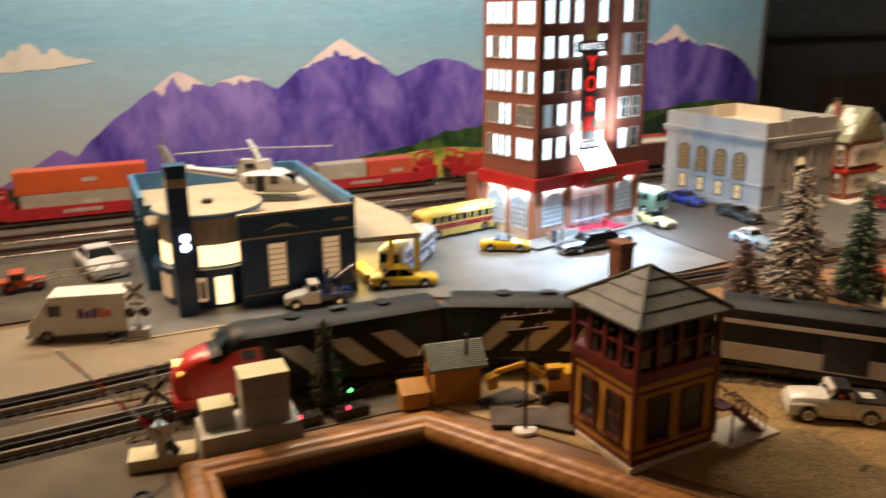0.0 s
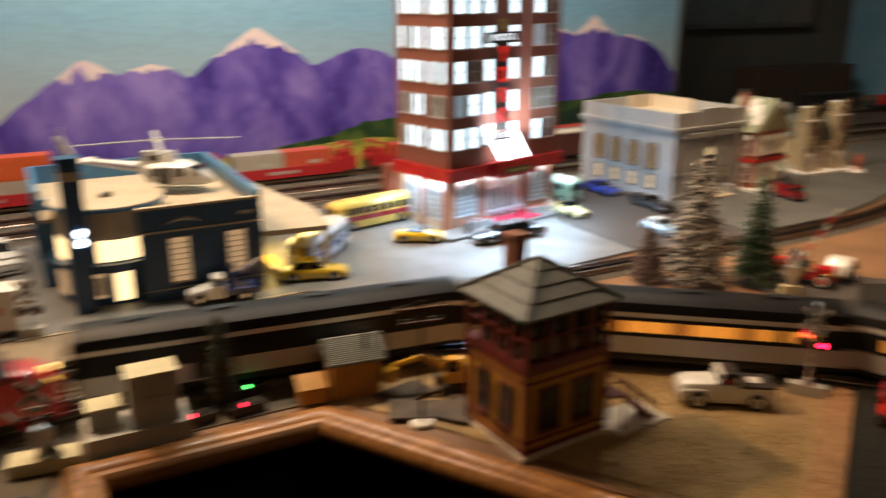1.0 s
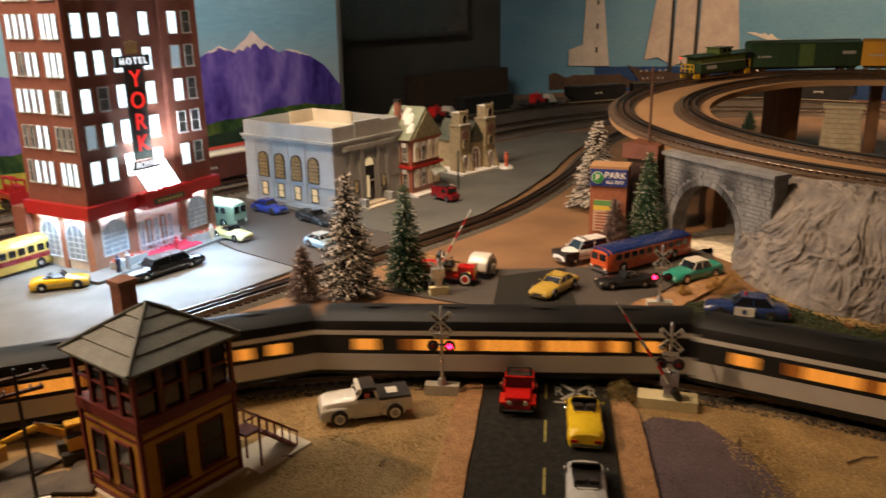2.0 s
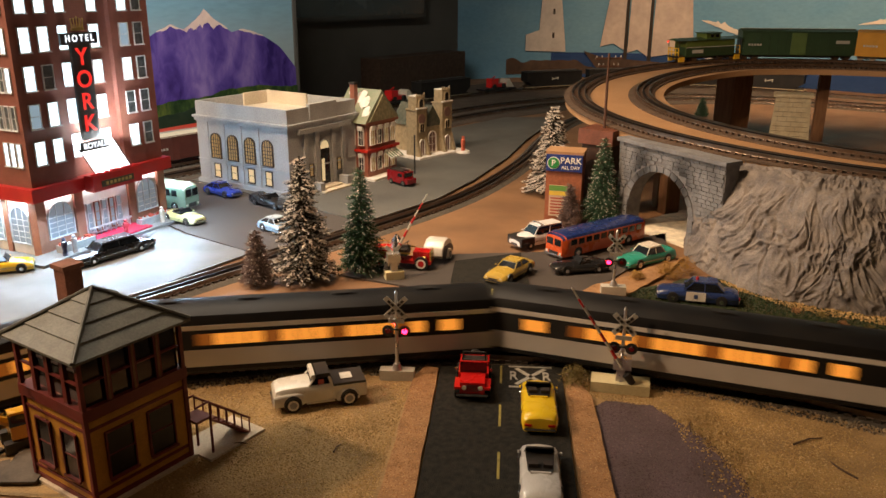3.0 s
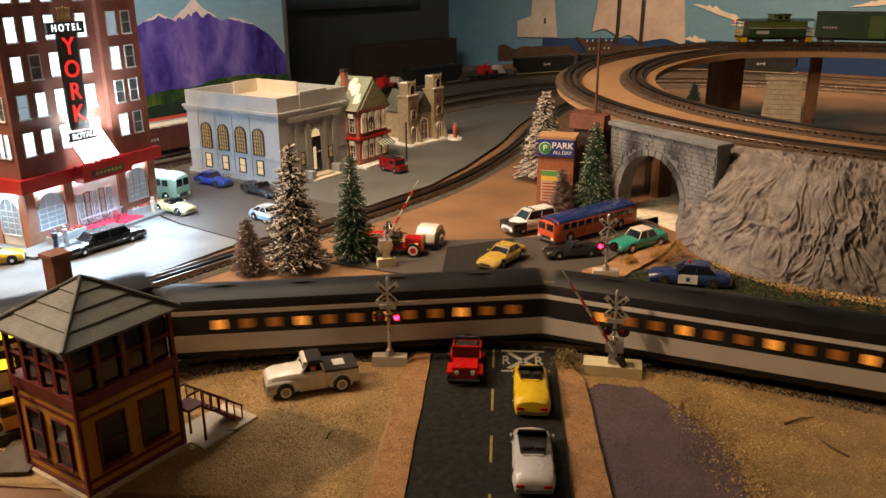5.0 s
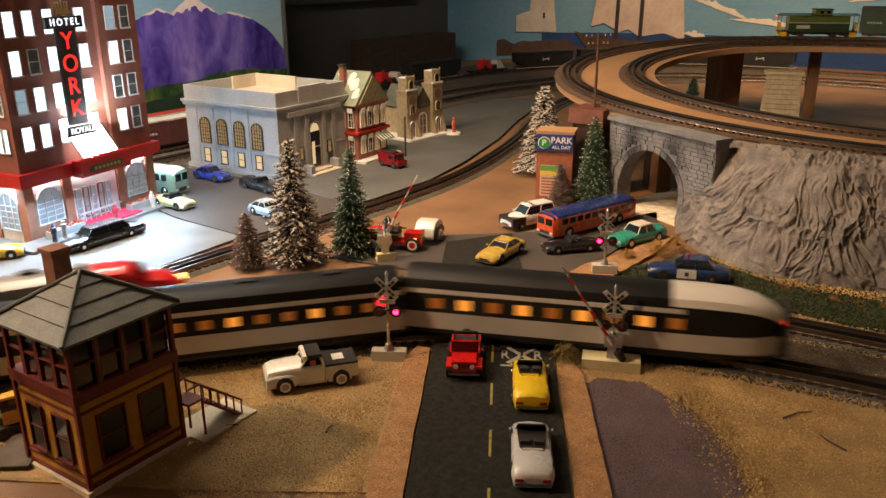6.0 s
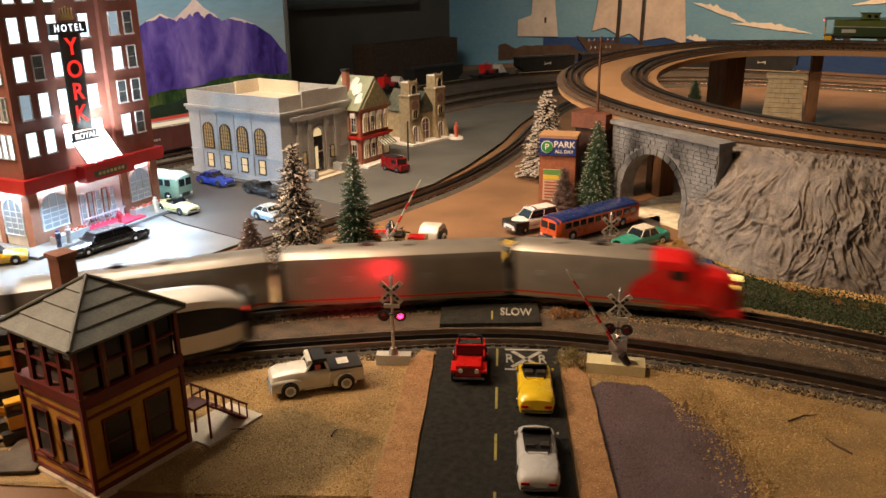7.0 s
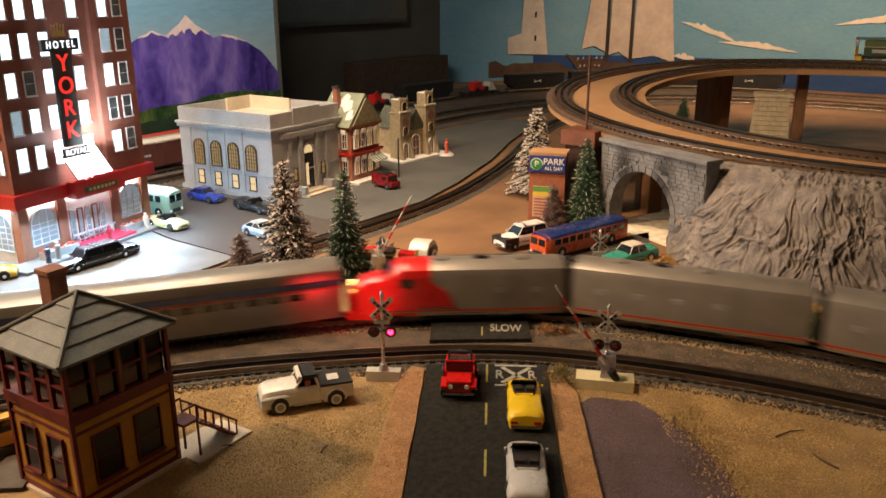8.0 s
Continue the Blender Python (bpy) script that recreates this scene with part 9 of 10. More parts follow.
for i in range(6):
    f = i / 6
    part("gantry_brace", bar((-0.130 * f, 0.004 - 0.030 * f, 0.119 - 0.006 * f), (-0.130 * f - 0.012, 0.010 - 0.030 * f, 0.108 - 0.006 * f), 0.0008, None, 5), SILVER, cs)


# ---- near clutter ----
cb = thing("control_box", "pale grey relay building on a stepped concrete base", "relay building", pose(0.134, 0.838, 0.002, 0, 0, -1))
part("base", block(-0.060, 0.054, -0.032, 0.030, 0.0, 0.026, 0.001, 0.003), PALE, cb, "pale concrete base")
part("tall_box", block(-0.010, 0.042, -0.020, 0.016, 0.026, 0.082, 0.0012), PALE, cb)
part("tall_lid", block(-0.011, 0.043, -0.021, 0.017, 0.082, 0.0845, 0.001), CREAM, cb)
part("low_box", block(-0.052, -0.018, -0.008, 0.022, 0.026, 0.048, 0.001), PALE, cb)
part("low_lid", block(-0.053, -0.017, -0.009, 0.023, 0.048, 0.0500, 0.0008), CREAM, cb)
for i in range(6):
    part("text_bar", block(0.004 + 0.006 * i, 0.008 + 0.006 * i, -0.0206, -0.0202, 0.056, 0.059), GREY, cb)


def switch_box(x, y, rz, on, label):
    s = thing("switch_motor", label, "switch motor", pose(x, y, 0.002, 0, 0, rz))
    part("case", block(-0.022, 0.022, -0.009, 0.009, 0, 0.011, 0.0012), BLACK, s)
    part("plate", block(-0.018, 0.018, -0.006, 0.006, 0.011, 0.0125, 0.0005), CHROME, s)
    part("lamp", bar((-0.004, -0.006, 0.0115), (-0.004, -0.006, 0.0145), 0.0022, 0.0018, 10), on, s, "lit indicator lamp")
    for k in (-0.013, 0.010):
        part("screw", bar((k, 0.003, 0.0125), (k, 0.003, 0.014), 0.0015, 0.0015, 8), STEEL, s)


RED_LED, GREEN_LED = glow("red_led", (1.0, 0.02, 0.05), 8), glow("green_led", (0.1, 1.0, 0.15), 7)
switch_box(0.194, 0.846, 6, RED_LED, "black track switch motor with a red lamp")
switch_box(0.252, 0.845, 6, RED_LED, "black track switch motor with a red lamp")
switch_box(0.268, 0.888, 6, GREEN_LED, "black track switch motor with a green lamp")

YELLOW_WOOD = material("ochre_paint", (0.45, 0.22, 0.03), 0.6, second=(0.37, 0.18, 0.025), scale=40, bump=0.1)
sh = thing("shed", "ochre wooden shed with a ribbed grey roof", "shed", pose(0.352, 0.822, 0.002, 0, 0, -8))
part("wall", block(0, 0.060, 0, 0.044, 0, 0.048, 0.0008), YELLOW_WOOD, sh)
part("gable", prism([(0, 0.048), (0.044, 0.048), (0.022, 0.066)], 0.0, 0.060, "x"), YELLOW_WOOD, sh)
part("door", block(-0.0008, 0.0004, 0.014, 0.030, 0, 0.040), paint((0.16, 0.02, 0.015), 0.6), sh, "maroon door")
RIB = material("ribbed_roof", (0.26, 0.27, 0.22), 0.55, second=(0.20, 0.21, 0.17), scale=60)
for s, y0, y1 in ((1, -0.006, 0.022), (-1, 0.050, 0.022)):
    part("roof_sheet", loft(bmesh.new(), [[(-0.006, y0, 0.045), (0.067, y0, 0.045), (0.067, y1, 0.0695), (-0.006, y1, 0.0695)], [(-0.006, y0, 0.0475), (0.067, y0, 0.0475), (0.067, y1, 0.072), (-0.006, y1, 0.072)]]), RIB, sh, "grey ribbed roof sheet")
    for i in range(14):
        f = (i + 0.5) / 14
        yy, zz = y0 + (y1 - y0) * f, 0.0477 + 0.0245 * f
        part("roof_rib", bar((-0.006, yy, zz), (0.067, yy, zz), 0.0008, None, 5), RIB, sh)
part("stove_pipe", bar((0.044, 0.008, 0.054), (0.044, 0.008, 0.084), 0.0022), BLACK, sh)
part("pipe_cap", bar((0.044, 0.008, 0.084), (0.044, 0.008, 0.087), 0.0034, 0.0014, 10), BLACK, sh)
bx = thing("bin", "ochre coal bin with a slanted lid beside the shed", "coal bin", pose(0.312, 0.826, 0.002, 0, 0, -8))
part("case", prism([(0, 0), (0.024, 0), (0.024, 0.028), (0, 0.018)], 0.0, 0.034, "x"), YELLOW_WOOD, bx)
part("lid", loft(bmesh.new(), [[(-0.001, -0.001, 0.0185), (0.035, -0.001, 0.0185), (0.035, 0.025, 0.0287), (-0.001, 0.025, 0.0287)], [(-0.001, -0.001, 0.0200), (0.035, -0.001, 0.0200), (0.035, 0.025, 0.0302), (-0.001, 0.025, 0.0302)]]), YELLOW_WOOD, bx)
DARK_BOARD = material("dark_brown_board", (0.085, 0.065, 0.045), 0.8, second=(0.05, 0.038, 0.028), scale=30, bump=0.2)
for i, (x, y, rz) in enumerate(((0.440, 0.795, 12), (0.430, 0.748, -25), (0.475, 0.728, 40))):
    bm = block(-0.034, 0.030, -0.022, 0.020, 0, 0.0035, 0.0006)
    for v in bm.verts:
        v.co.x += 0.008 * noise.noise((v.co.x * 90, v.co.y * 90, i))
    solid("slate_slab", bm, DARK_BOARD, "broken flat dark brown board beside the tower", "slab", pose(x, y, 0.002 + 0.001 * i, 0, 0, rz))


def digger():
    d = thing("excavator", "yellow toy excavator with its arm stretched out", "excavator", pose(0.500, 0.778, 0.003, 0, 0, 165))
    Yp = paint((0.62, 0.33, 0.03))
    for s in (-1, 1):
        part("crawler", block(-0.026, 0.026, s * 0.015 - 0.005, s * 0.015 + 0.005, 0, 0.013, 0.005, segments=2), BLACK, d, "black crawler track")
    part("deck", block(-0.022, 0.018, -0.016, 0.016, 0.014, 0.024, 0.002), Yp, d)
    part("cab", block(-0.002, 0.018, 0.002, 0.016, 0.024, 0.046, 0.002), Yp, d)
    part("cab_glass", block(0.002, 0.0186, 0.004, 0.0166, 0.030, 0.043), DARK_GLASS, d)
    part("engine", block(-0.024, -0.004, -0.015, 0.015, 0.024, 0.036, 0.002), Yp, d)
    part("boom", bar((0.012, -0.006, 0.024), (0.044, -0.006, 0.044), 0.0050, 0.0042, 6), Yp, d, "yellow boom")
    part("stick", bar((0.044, -0.006, 0.044), (0.080, -0.006, 0.036), 0.0040, 0.0030, 6), Yp, d)
    part("ram", bar((0.020, -0.006, 0.038), (0.046, -0.006, 0.050), 0.0016), CHROME, d)
    part("bucket", prism([(0.076, 0.036), (0.090, 0.030), (0.088, 0.016), (0.076, 0.018)], -0.014, 0.002, "y"), Yp, d)


digger()
solid("ring", loft(bmesh.new(), [[(0.010 * math.cos(6.283 * i / 24) * k, 0.010 * math.sin(6.283 * i / 24) * k, z) for i in range(24)] for k, z in ((1, 0), (1, 0.003), (0.72, 0.003), (0.72, 0.0005), (0.0001, 0.0005))]), BLACK, "black ring grommet set in the board", "grommet", pose(0.010, 0.768, 0.0018))


def figure(x, y, z, h, colours, label, rz=0, name="figurine"):
    """A small standing figurine, one plain rounded mesh."""
    bm = bmesh.new()
    prof = [(0.0, 0.20), (0.02, 0.20), (0.30, 0.17), (0.48, 0.20), (0.62, 0.24), (0.78, 0.22), (0.83, 0.10), (0.87, 0.14), (0.94, 0.15), (0.99, 0.08), (1.0, 0.01)]
    loft(bm, [[(h * r * 0.75 * math.cos(6.283 * i / 10), h * r * 0.55 * math.sin(6.283 * i / 10), h * f) for i in range(10)] for f, r in prof])
    return solid(name, bm, paint(colours), label, "figurine", pose(x, y, z, 0, 0, rz), smooth=True)


for x, y, c in ((0.845, 1.345, (0.05, 0.05, 0.09)), (0.868, 1.352, (0.35, 0.30, 0.28)), (0.985, 1.372, (0.45, 0.02, 0.04)), (1.085, 1.400, (0.55, 0.45, 0.35))):
    figure(x, y, 0.011, 0.034, c, "small standing figurine at the hotel entrance")
figure(0.512, 0.745, 0.005, 0.036, (0.30, 0.25, 0.20), "small figurine beside the excavator")
fg = figure(2.098, 1.372, 0.007, 0.050, (0.62, 0.14, 0.08), "red and white winter figurine on the street")
part("base", bar((0, 0, -0.0002), (0, 0, 0.006), 0.022, 0.020, 18), SNOW_WHITE, fg, "white disc base")
solid("street_pole", bar((0, 0, 0), (0, 0, 0.105), 0.0026, 0.002), BLACK, "thin dark street pole before the village houses", "street pole", pose(1.78, 1.295, 0.007))


def helicopter():
    h = thing("helicopter", "white rescue helicopter standing on the depot roof", "helicopter", pose(0.292, 1.455, 0.1375, 0, 0, -26) @ Matrix.Diagonal((1.55, 1.45, 1.45, 1)))
    p = paint((0.74, 0.72, 0.68))
    rings = []
    for x, w, z0, z1 in ((-0.030, 0.006, 0.022, 0.034), (-0.020, 0.015, 0.012, 0.038), (0.0, 0.018, 0.008, 0.040), (0.022, 0.018, 0.008, 0.039), (0.036, 0.015, 0.008, 0.032), (0.046, 0.010, 0.009, 0.024), (0.052, 0.004, 0.012, 0.018)):
        rings.append([(x, w * math.cos(t) * (1.0), (z0 + z1) / 2 + (z1 - z0) / 2 * math.copysign(abs(math.sin(t)) ** 0.7, math.sin(t))) for t in [6.283 * i / 14 for i in range(14)]])
    part("fuselage", loft(bmesh.new(), rings), p, h, "white fuselage", True)
    part("engine", block(-0.030, 0.014, -0.011, 0.011, 0.032, 0.050, 0.005, 0.005, 3), p, h, "white engine housing", True)
    for s in (-1, 1):
        part("air_intake", block(-0.018, -0.006, s * 0.0090 - 0.0010, s * 0.0090 + 0.0010, 0.040, 0.046, 0.0006), BLACK, h, "dark engine intake")
    part("tail_boom", bar((-0.026, 0, 0.030), (-0.105, 0, 0.040), 0.0062, 0.0028, 10), p, h)
    for s in (-1, 1):
        part("stripe", bar((-0.030, s * 0.0058, 0.030), (-0.100, s * 0.0028, 0.040), 0.0016, 0.0008, 6), paint((0.04, 0.03, 0.16)), h, "dark blue stripe")
        part("door", block(-0.004, 0.006, s * 0.0178 - 0.0012, s * 0.0178 + 0.0012, 0.013, 0.032, 0.0006), BLACK, h, "open dark door")
        part("side_window", block(-0.016, -0.007, s * 0.0166 - 0.0014, s * 0.0166 + 0.0014, 0.022, 0.031, 0.0006), DARK_GLASS, h)
        part("side_window", block(0.012, 0.022, s * 0.0176 - 0.0012, s * 0.0176 + 0.0012, 0.022, 0.032, 0.0006), DARK_GLASS, h)
        part("windscreen", block(0.026, 0.041, s * 0.0075 - 0.0065, s * 0.0075 + 0.0065, 0.022, 0.0335, 0.002, 0.001), DARK_GLASS, h)
        part("skid", bar((-0.024, s * 0.016, 0.0015), (0.036, s * 0.016, 0.0015), 0.0012), GREY, h)
        for x in (-0.012, 0.022):
            part("skid_leg", bar((x, s * 0.010, 0.010), (x, s * 0.016, 0.0015), 0.0010), GREY, h)
    part("fin", prism([(-0.098, 0.038), (-0.108, 0.038), (-0.122, 0.068), (-0.114, 0.068)], -0.0012, 0.0012, "y"), p, h, "white tail fin")
    part("tail_plane", block(-0.096, -0.086, -0.018, 0.018, 0.0385, 0.0400), p, h)
    part("tail_rotor", bar((-0.118, -0.004, 0.046), (-0.112, -0.004, 0.080), 0.0011), GREY, h)
    part("mast", bar((-0.008, 0, 0.050), (-0.008, 0, 0.063), 0.0035, 0.0022), GREY, h)
    part("hub", bar((-0.008, 0, 0.061), (-0.008, 0, 0.066), 0.0050, 0.0040, 10), p, h)
    for a in (18, 198, 108, 288):
        part("rotor_blade", block(0.003, 0.090, -0.0026, 0.0026, -0.0005, 0.0005), GREY, h, "thin rotor blade").matrix_basis = pose(-0.008, 0, 0.0635, 0, 1.5, a)


helicopter()


# ---- freight trains at the back ----
def well_car(s, load, label):
    q, a = B3.at(s), B3.heading(s)
    c = thing("well_car", label, "freight car", pose(q.x, q.y, 0.0, 0, 0, math.degrees(a)) @ Matrix.Diagonal((1.0, 1.0, 1.2, 1)), "red container train")
    RD = paint((0.42, 0.018, 0.022), 0.45)
    L = 0.20
    for y in (-1, 1):
        part("side_sill", prism([(-L, 0.052), (-L + 0.03, 0.052), (-L + 0.055, 0.040), (L - 0.055, 0.040), (L - 0.03, 0.052), (L, 0.052), (L, 0.026), (L - 0.05, 0.018), (-L + 0.05, 0.018), (-L, 0.026)], y * 0.030 - 0.0015, y * 0.030 + 0.0015, "y"), RD, c, "red side sill")
        for i in range(7):
            part("letter_bar", block(-0.045 + 0.012 * i, -0.037 + 0.012 * i, y * 0.0318 - 0.0003, y * 0.0318 + 0.0003, 0.026, 0.033), PALE, c)
        for i in range(9):
            x = -L + 0.06 + 0.035 * i
            part("rib", block(x, x + 0.003, y * 0.0318 - 0.0008, y * 0.0318 + 0.0008, 0.019, 0.040), RD, c)
    part("floor", block(-L + 0.05, L - 0.05, -0.0285, 0.0285, 0.018, 0.022), RD, c)
    for s2 in (-1, 1):
        part("end_platform", block(min(s2 * (L - 0.055), s2 * L), max(s2 * (L - 0.055), s2 * L), -0.0285, 0.0285, 0.036, 0.046, 0.001), RD, c)
        x, xi = s2 * (L - 0.012), s2 * (L - 0.042)
        rack = part("end_rack", bar((x, -0.024, 0.078), (x, 0.024, 0.078), 0.0030, 0.0030, 6), RD, c, "red end rack")
        for y in (-0.024, 0.024):
            part("post", bar((x, y, 0.046), (x, y, 0.078), 0.0030, 0.0030, 6), RD, rack)
            part("post", bar((xi, y, 0.046), (xi, y, 0.072), 0.0030, 0.0030, 6), RD, rack)
            part("top_rail", bar((x, y, 0.078), (xi, y, 0.072), 0.0030, 0.0030, 6), RD, rack)
        part("cross_rail", bar((x, -0.024, 0.062), (x, 0.024, 0.062), 0.0025, 0.0025, 6), RD, rack)
        part("back_plate", block(min(x, xi), max(x, xi), -0.0215, 0.0215, 0.0462, 0.060, 0.001), RD, rack)
        bogie(c, s2 * (L - 0.022))
    boxes = {"tall": [(-0.13, 0.13, 0.024, 0.064, (0.40, 0.33, 0.26)), (-0.14, 0.14, 0.0645, 0.108, (0.62, 0.10, 0.02))], "pair": [(-0.13, -0.002, 0.024, 0.072, (0.42, 0.38, 0.30)), (0.002, 0.13, 0.024, 0.072, (0.55, 0.09, 0.04))], "one": [(-0.13, 0.13, 0.024, 0.066, (0.50, 0.05, 0.03))], "none": []}[load]
    for x0, x1, z0, z1, col in boxes:
        k = part("container", block(x0, x1, -0.0265, 0.0265, z0, z1, 0.0012), paint(col, 0.5), c, "corrugated container")
        rib = bmesh.new()
        m = int((x1 - x0) / 0.007)
        for i in range(m):
            x = x0 + 0.004 + (x1 - x0 - 0.008) * i / m
            for y in (-1, 1):
                box(rib, x, x + 0.003, y * 0.0268 - 0.0006, y * 0.0268 + 0.0006, z0 + 0.003, z1 - 0.003)
        part("corrugation", rib, paint(col, 0.5), k)["kind"] = "stuff"
        for y in (-1, 1):
            for i in range(4):
                part("letter_bar", block((x0 + x1) / 2 + 0.008 * i, (x0 + x1) / 2 + 0.006 + 0.008 * i, y * 0.0278 - 0.0003, y * 0.0278 + 0.0003, (z0 + z1) / 2 - 0.004, (z0 + z1) / 2 + 0.004), PALE, k)


for s, load, lab in ((5.15, "none", "empty red well car on the back track"), (5.59, "tall", "red well car with an orange container on a grey one"), (6.27, "pair", "red well car with a grey and an orange container"), (6.71, "one", "red well car with a tall red container"), (7.15, "one", "red well car with a red container")):
    well_car(s, load, lab)


def box_car(path, s, label, colour, door, z=0.0, L=0.125, H=0.098, group="", moving=None, roof=None):
    c = thing("box_car", label, "freight car", group=group)
    p = paint(colour, 0.5)
    part("body", block(-L, L, -0.031, 0.031, 0.028, H - 0.004, 0.0008), p, c)
    part("roof", prism([(-0.033, H - 0.006), (0.033, H - 0.006), (0.0, H + 0.003)], -L - 0.002, L + 0.002, "x"), paint(roof, 0.6) if roof else p, c)
    part("roof_walk", block(-L, L, -0.005, 0.005, H + 0.003, H + 0.0045), GREY, c)
    for y in (-1, 1):
        part("door", block(-0.024, 0.024, y * 0.0316 - 0.001, y * 0.0316 + 0.001, 0.030, H - 0.008, 0.0005), paint(door, 0.5), c, "sliding door")
        for i in range(14):
            x = -L + 0.008 + (2 * L - 0.016) * i / 13
            if abs(x) > 0.028:
                part("rib", block(x - 0.0008, x + 0.0008, y * 0.0314 - 0.0006, y * 0.0314 + 0.0006, 0.030, H - 0.008), p, c)
        for i in range(5):
            part("letter_bar", block(-L + 0.022 + 0.009 * i, -L + 0.028 + 0.009 * i, y * 0.0322 - 0.0003, y * 0.0322 + 0.0003, 0.058, 0.064), PALE, c)
        part("emblem", block(L - 0.065, L - 0.022, y * 0.0322 - 0.0003, y * 0.0322 + 0.0003, 0.066, 0.076), PALE, c, "pale emblem panel")
    part("underframe", block(-L + 0.01, L - 0.01, -0.012, 0.012, 0.020, 0.0278), BLACK, c)
    bogie(c, L - 0.035)
    bogie(c, -L + 0.035)
    if moving is None:
        q, a = path.at(s), path.heading(s)
        c.matrix_basis = pose(q.x, q.y, z, 0, 0, math.degrees(a))
    return c


box_car(B2, 6.78, "brown box car with a white roof behind the hotel", (0.11, 0.03, 0.02), (0.10, 0.028, 0.02), roof=(0.55, 0.50, 0.40))
box_car(B2, 7.07, "brown box car with a white roof behind the bank", (0.11, 0.03, 0.02), (0.10, 0.028, 0.02), roof=(0.55, 0.50, 0.40))


def tank_car(s, label):
    q, a = B3.at(s), B3.heading(s)
    c = thing("hopper_car", label, "freight car", pose(q.x, q.y, 0, 0, 0, math.degrees(a)), "black freight train")
    part("body", prism([(-0.155, 0.050), (-0.115, 0.024), (0.115, 0.024), (0.155, 0.050), (0.155, 0.088), (-0.155, 0.088)], -0.031, 0.031, "y"), BODY_BLACK, c)
    for y in (-1, 1):
        part("white_emblem", bar((-0.016, y * 0.0316, 0.056), (0.016, y * 0.0316, 0.062), 0.0026, None, 6), PALE, c, "pale curved emblem")
        part("white_emblem", bar((-0.016, y * 0.0316, 0.066), (-0.016, y * 0.0316, 0.052), 0.0026, None, 6), PALE, c)
        part("white_emblem", bar((0.016, y * 0.0316, 0.066), (0.016, y * 0.0316, 0.052), 0.0026, None, 6), PALE, c)
        part("sill", block(-0.165, 0.165, y * 0.030 - 0.001, y * 0.030 + 0.001, 0.020, 0.0235), paint((0.35, 0.30, 0.20), 0.5), c)
    part("rim", block(-0.157, 0.157, -0.033, 0.033, 0.088, 0.092, 0.0008), BODY_BLACK, c)
    part("coal", soften(block(-0.150, 0.150, -0.028, 0.028, 0.085, 0.096, 0, 0.012), 0.004), BLACK, c, "black load")
    bogie(c, 0.125)
    bogie(c, -0.125)


for s in (8.62, 9.30, 9.66, 10.02, 10.40):
    tank_car(s, "black hopper car with a pale emblem by the dark wall")


def flat_engine(s, label):
    q, a = B3.at(s), B3.heading(s)
    c = thing("tractor_load", label, "freight car", pose(q.x, q.y, 0, 0, 0, math.degrees(a)), "black freight train")
    part("flat_deck", block(-0.10, 0.10, -0.030, 0.030, 0.022, 0.030, 0.001), BLACK, c)
    RD = paint((0.60, 0.02, 0.02), 0.4)
    part("cab", block(-0.045, -0.005, -0.020, 0.020, 0.040, 0.074, 0.003), RD, c, "red machine cab")
    part("frame", block(-0.05, 0.045, -0.016, 0.016, 0.034, 0.050, 0.003), RD, c)
    part("guard", bar((-0.030, 0, 0.074), (-0.010, 0, 0.084), 0.003), RD, c)
    part("scoop", prism([(0.045, 0.032), (0.090, 0.032), (0.060, 0.070), (0.045, 0.066)], -0.024, 0.024, "y"), paint((0.62, 0.58, 0.5), 0.5), c, "white plough blade")
    for x in (-0.03, 0.028):
        for y in (-1, 1):
            part("wheel", bar((x, y * 0.015, 0.040), (x, y * 0.025, 0.040), 0.010, 0.010, 16), RUBBER, c)
    bogie(c, 0.07)
    bogie(c, -0.07)


flat_engine(8.33, "red machine loaded on a flat car by the dark wall")
flat_engine(8.97, "red machine with a white plough on a flat car")

# shelf and board at the foot of the dark wall
solid("shelf_board", block(2.95, 3.60, 2.48, 2.60, 0.0, 0.165, 0.004), material("brown_crate", (0.055, 0.032, 0.02), 0.7, bump=0.1), "dark brown low crate by the far wall", "crate")

# stone bridge pier that stands alone
pier = thing("bridge_pier", "pale cut-stone bridge pier standing alone under the loop", "bridge pier", pose(2.75, 0.62, 0.0, 0, 0, -72) @ Matrix.Diagonal((1.32, 1.32, 1.15, 1)))
PS = material("pale_cut_stone", (0.42, 0.36, 0.24), 0.7, second=(0.34, 0.29, 0.19), scale=50, bump=0.3)
part("core", block(-0.040, 0.040, -0.022, 0.022, 0, 0.150, 0.0, 0.008), STONE_DARK, pier)
rr = random.Random(2)
for k in range(12):
    z = 0.0125 * k
    w = 0.044 - 0.008 * k / 12
    for y, sgn in ((-0.026 + 0.006 * k / 12, -1), (0.026 - 0.006 * k / 12, 1)):
        n = 4
        for i in range(n):
            o = (k % 2) * 0.5
            x0, x1 = -w + 2 * w * max(0, i - o) / n, -w + 2 * w * min(n, i + 1 - o + (0.5 if i == n - 1 and o else 0)) / n
            part("stone", block(x0 + 0.0004, x1 - 0.0004, y - 0.0028, y + 0.0028, z + 0.0004, z + 0.0121, 0.0008), PS, pier)
part("cap", block(-0.042, 0.042, -0.026, 0.026, 0.150, 0.158, 0.001), PS, pier)

# ---- painted lighthouse and ship on the blue wall ----
PAINT_WHITE = plank("painted_white", (0.52, 0.48, 0.44), (0.40, 0.37, 0.35), 12)
PAINT_SAIL = plank("painted_sail", (0.50, 0.42, 0.36), (0.36, 0.30, 0.27), 9)
PAINT_ROCK = plank("painted_brown_rock", (0.10, 0.065, 0.045), (0.05, 0.035, 0.03), 14)
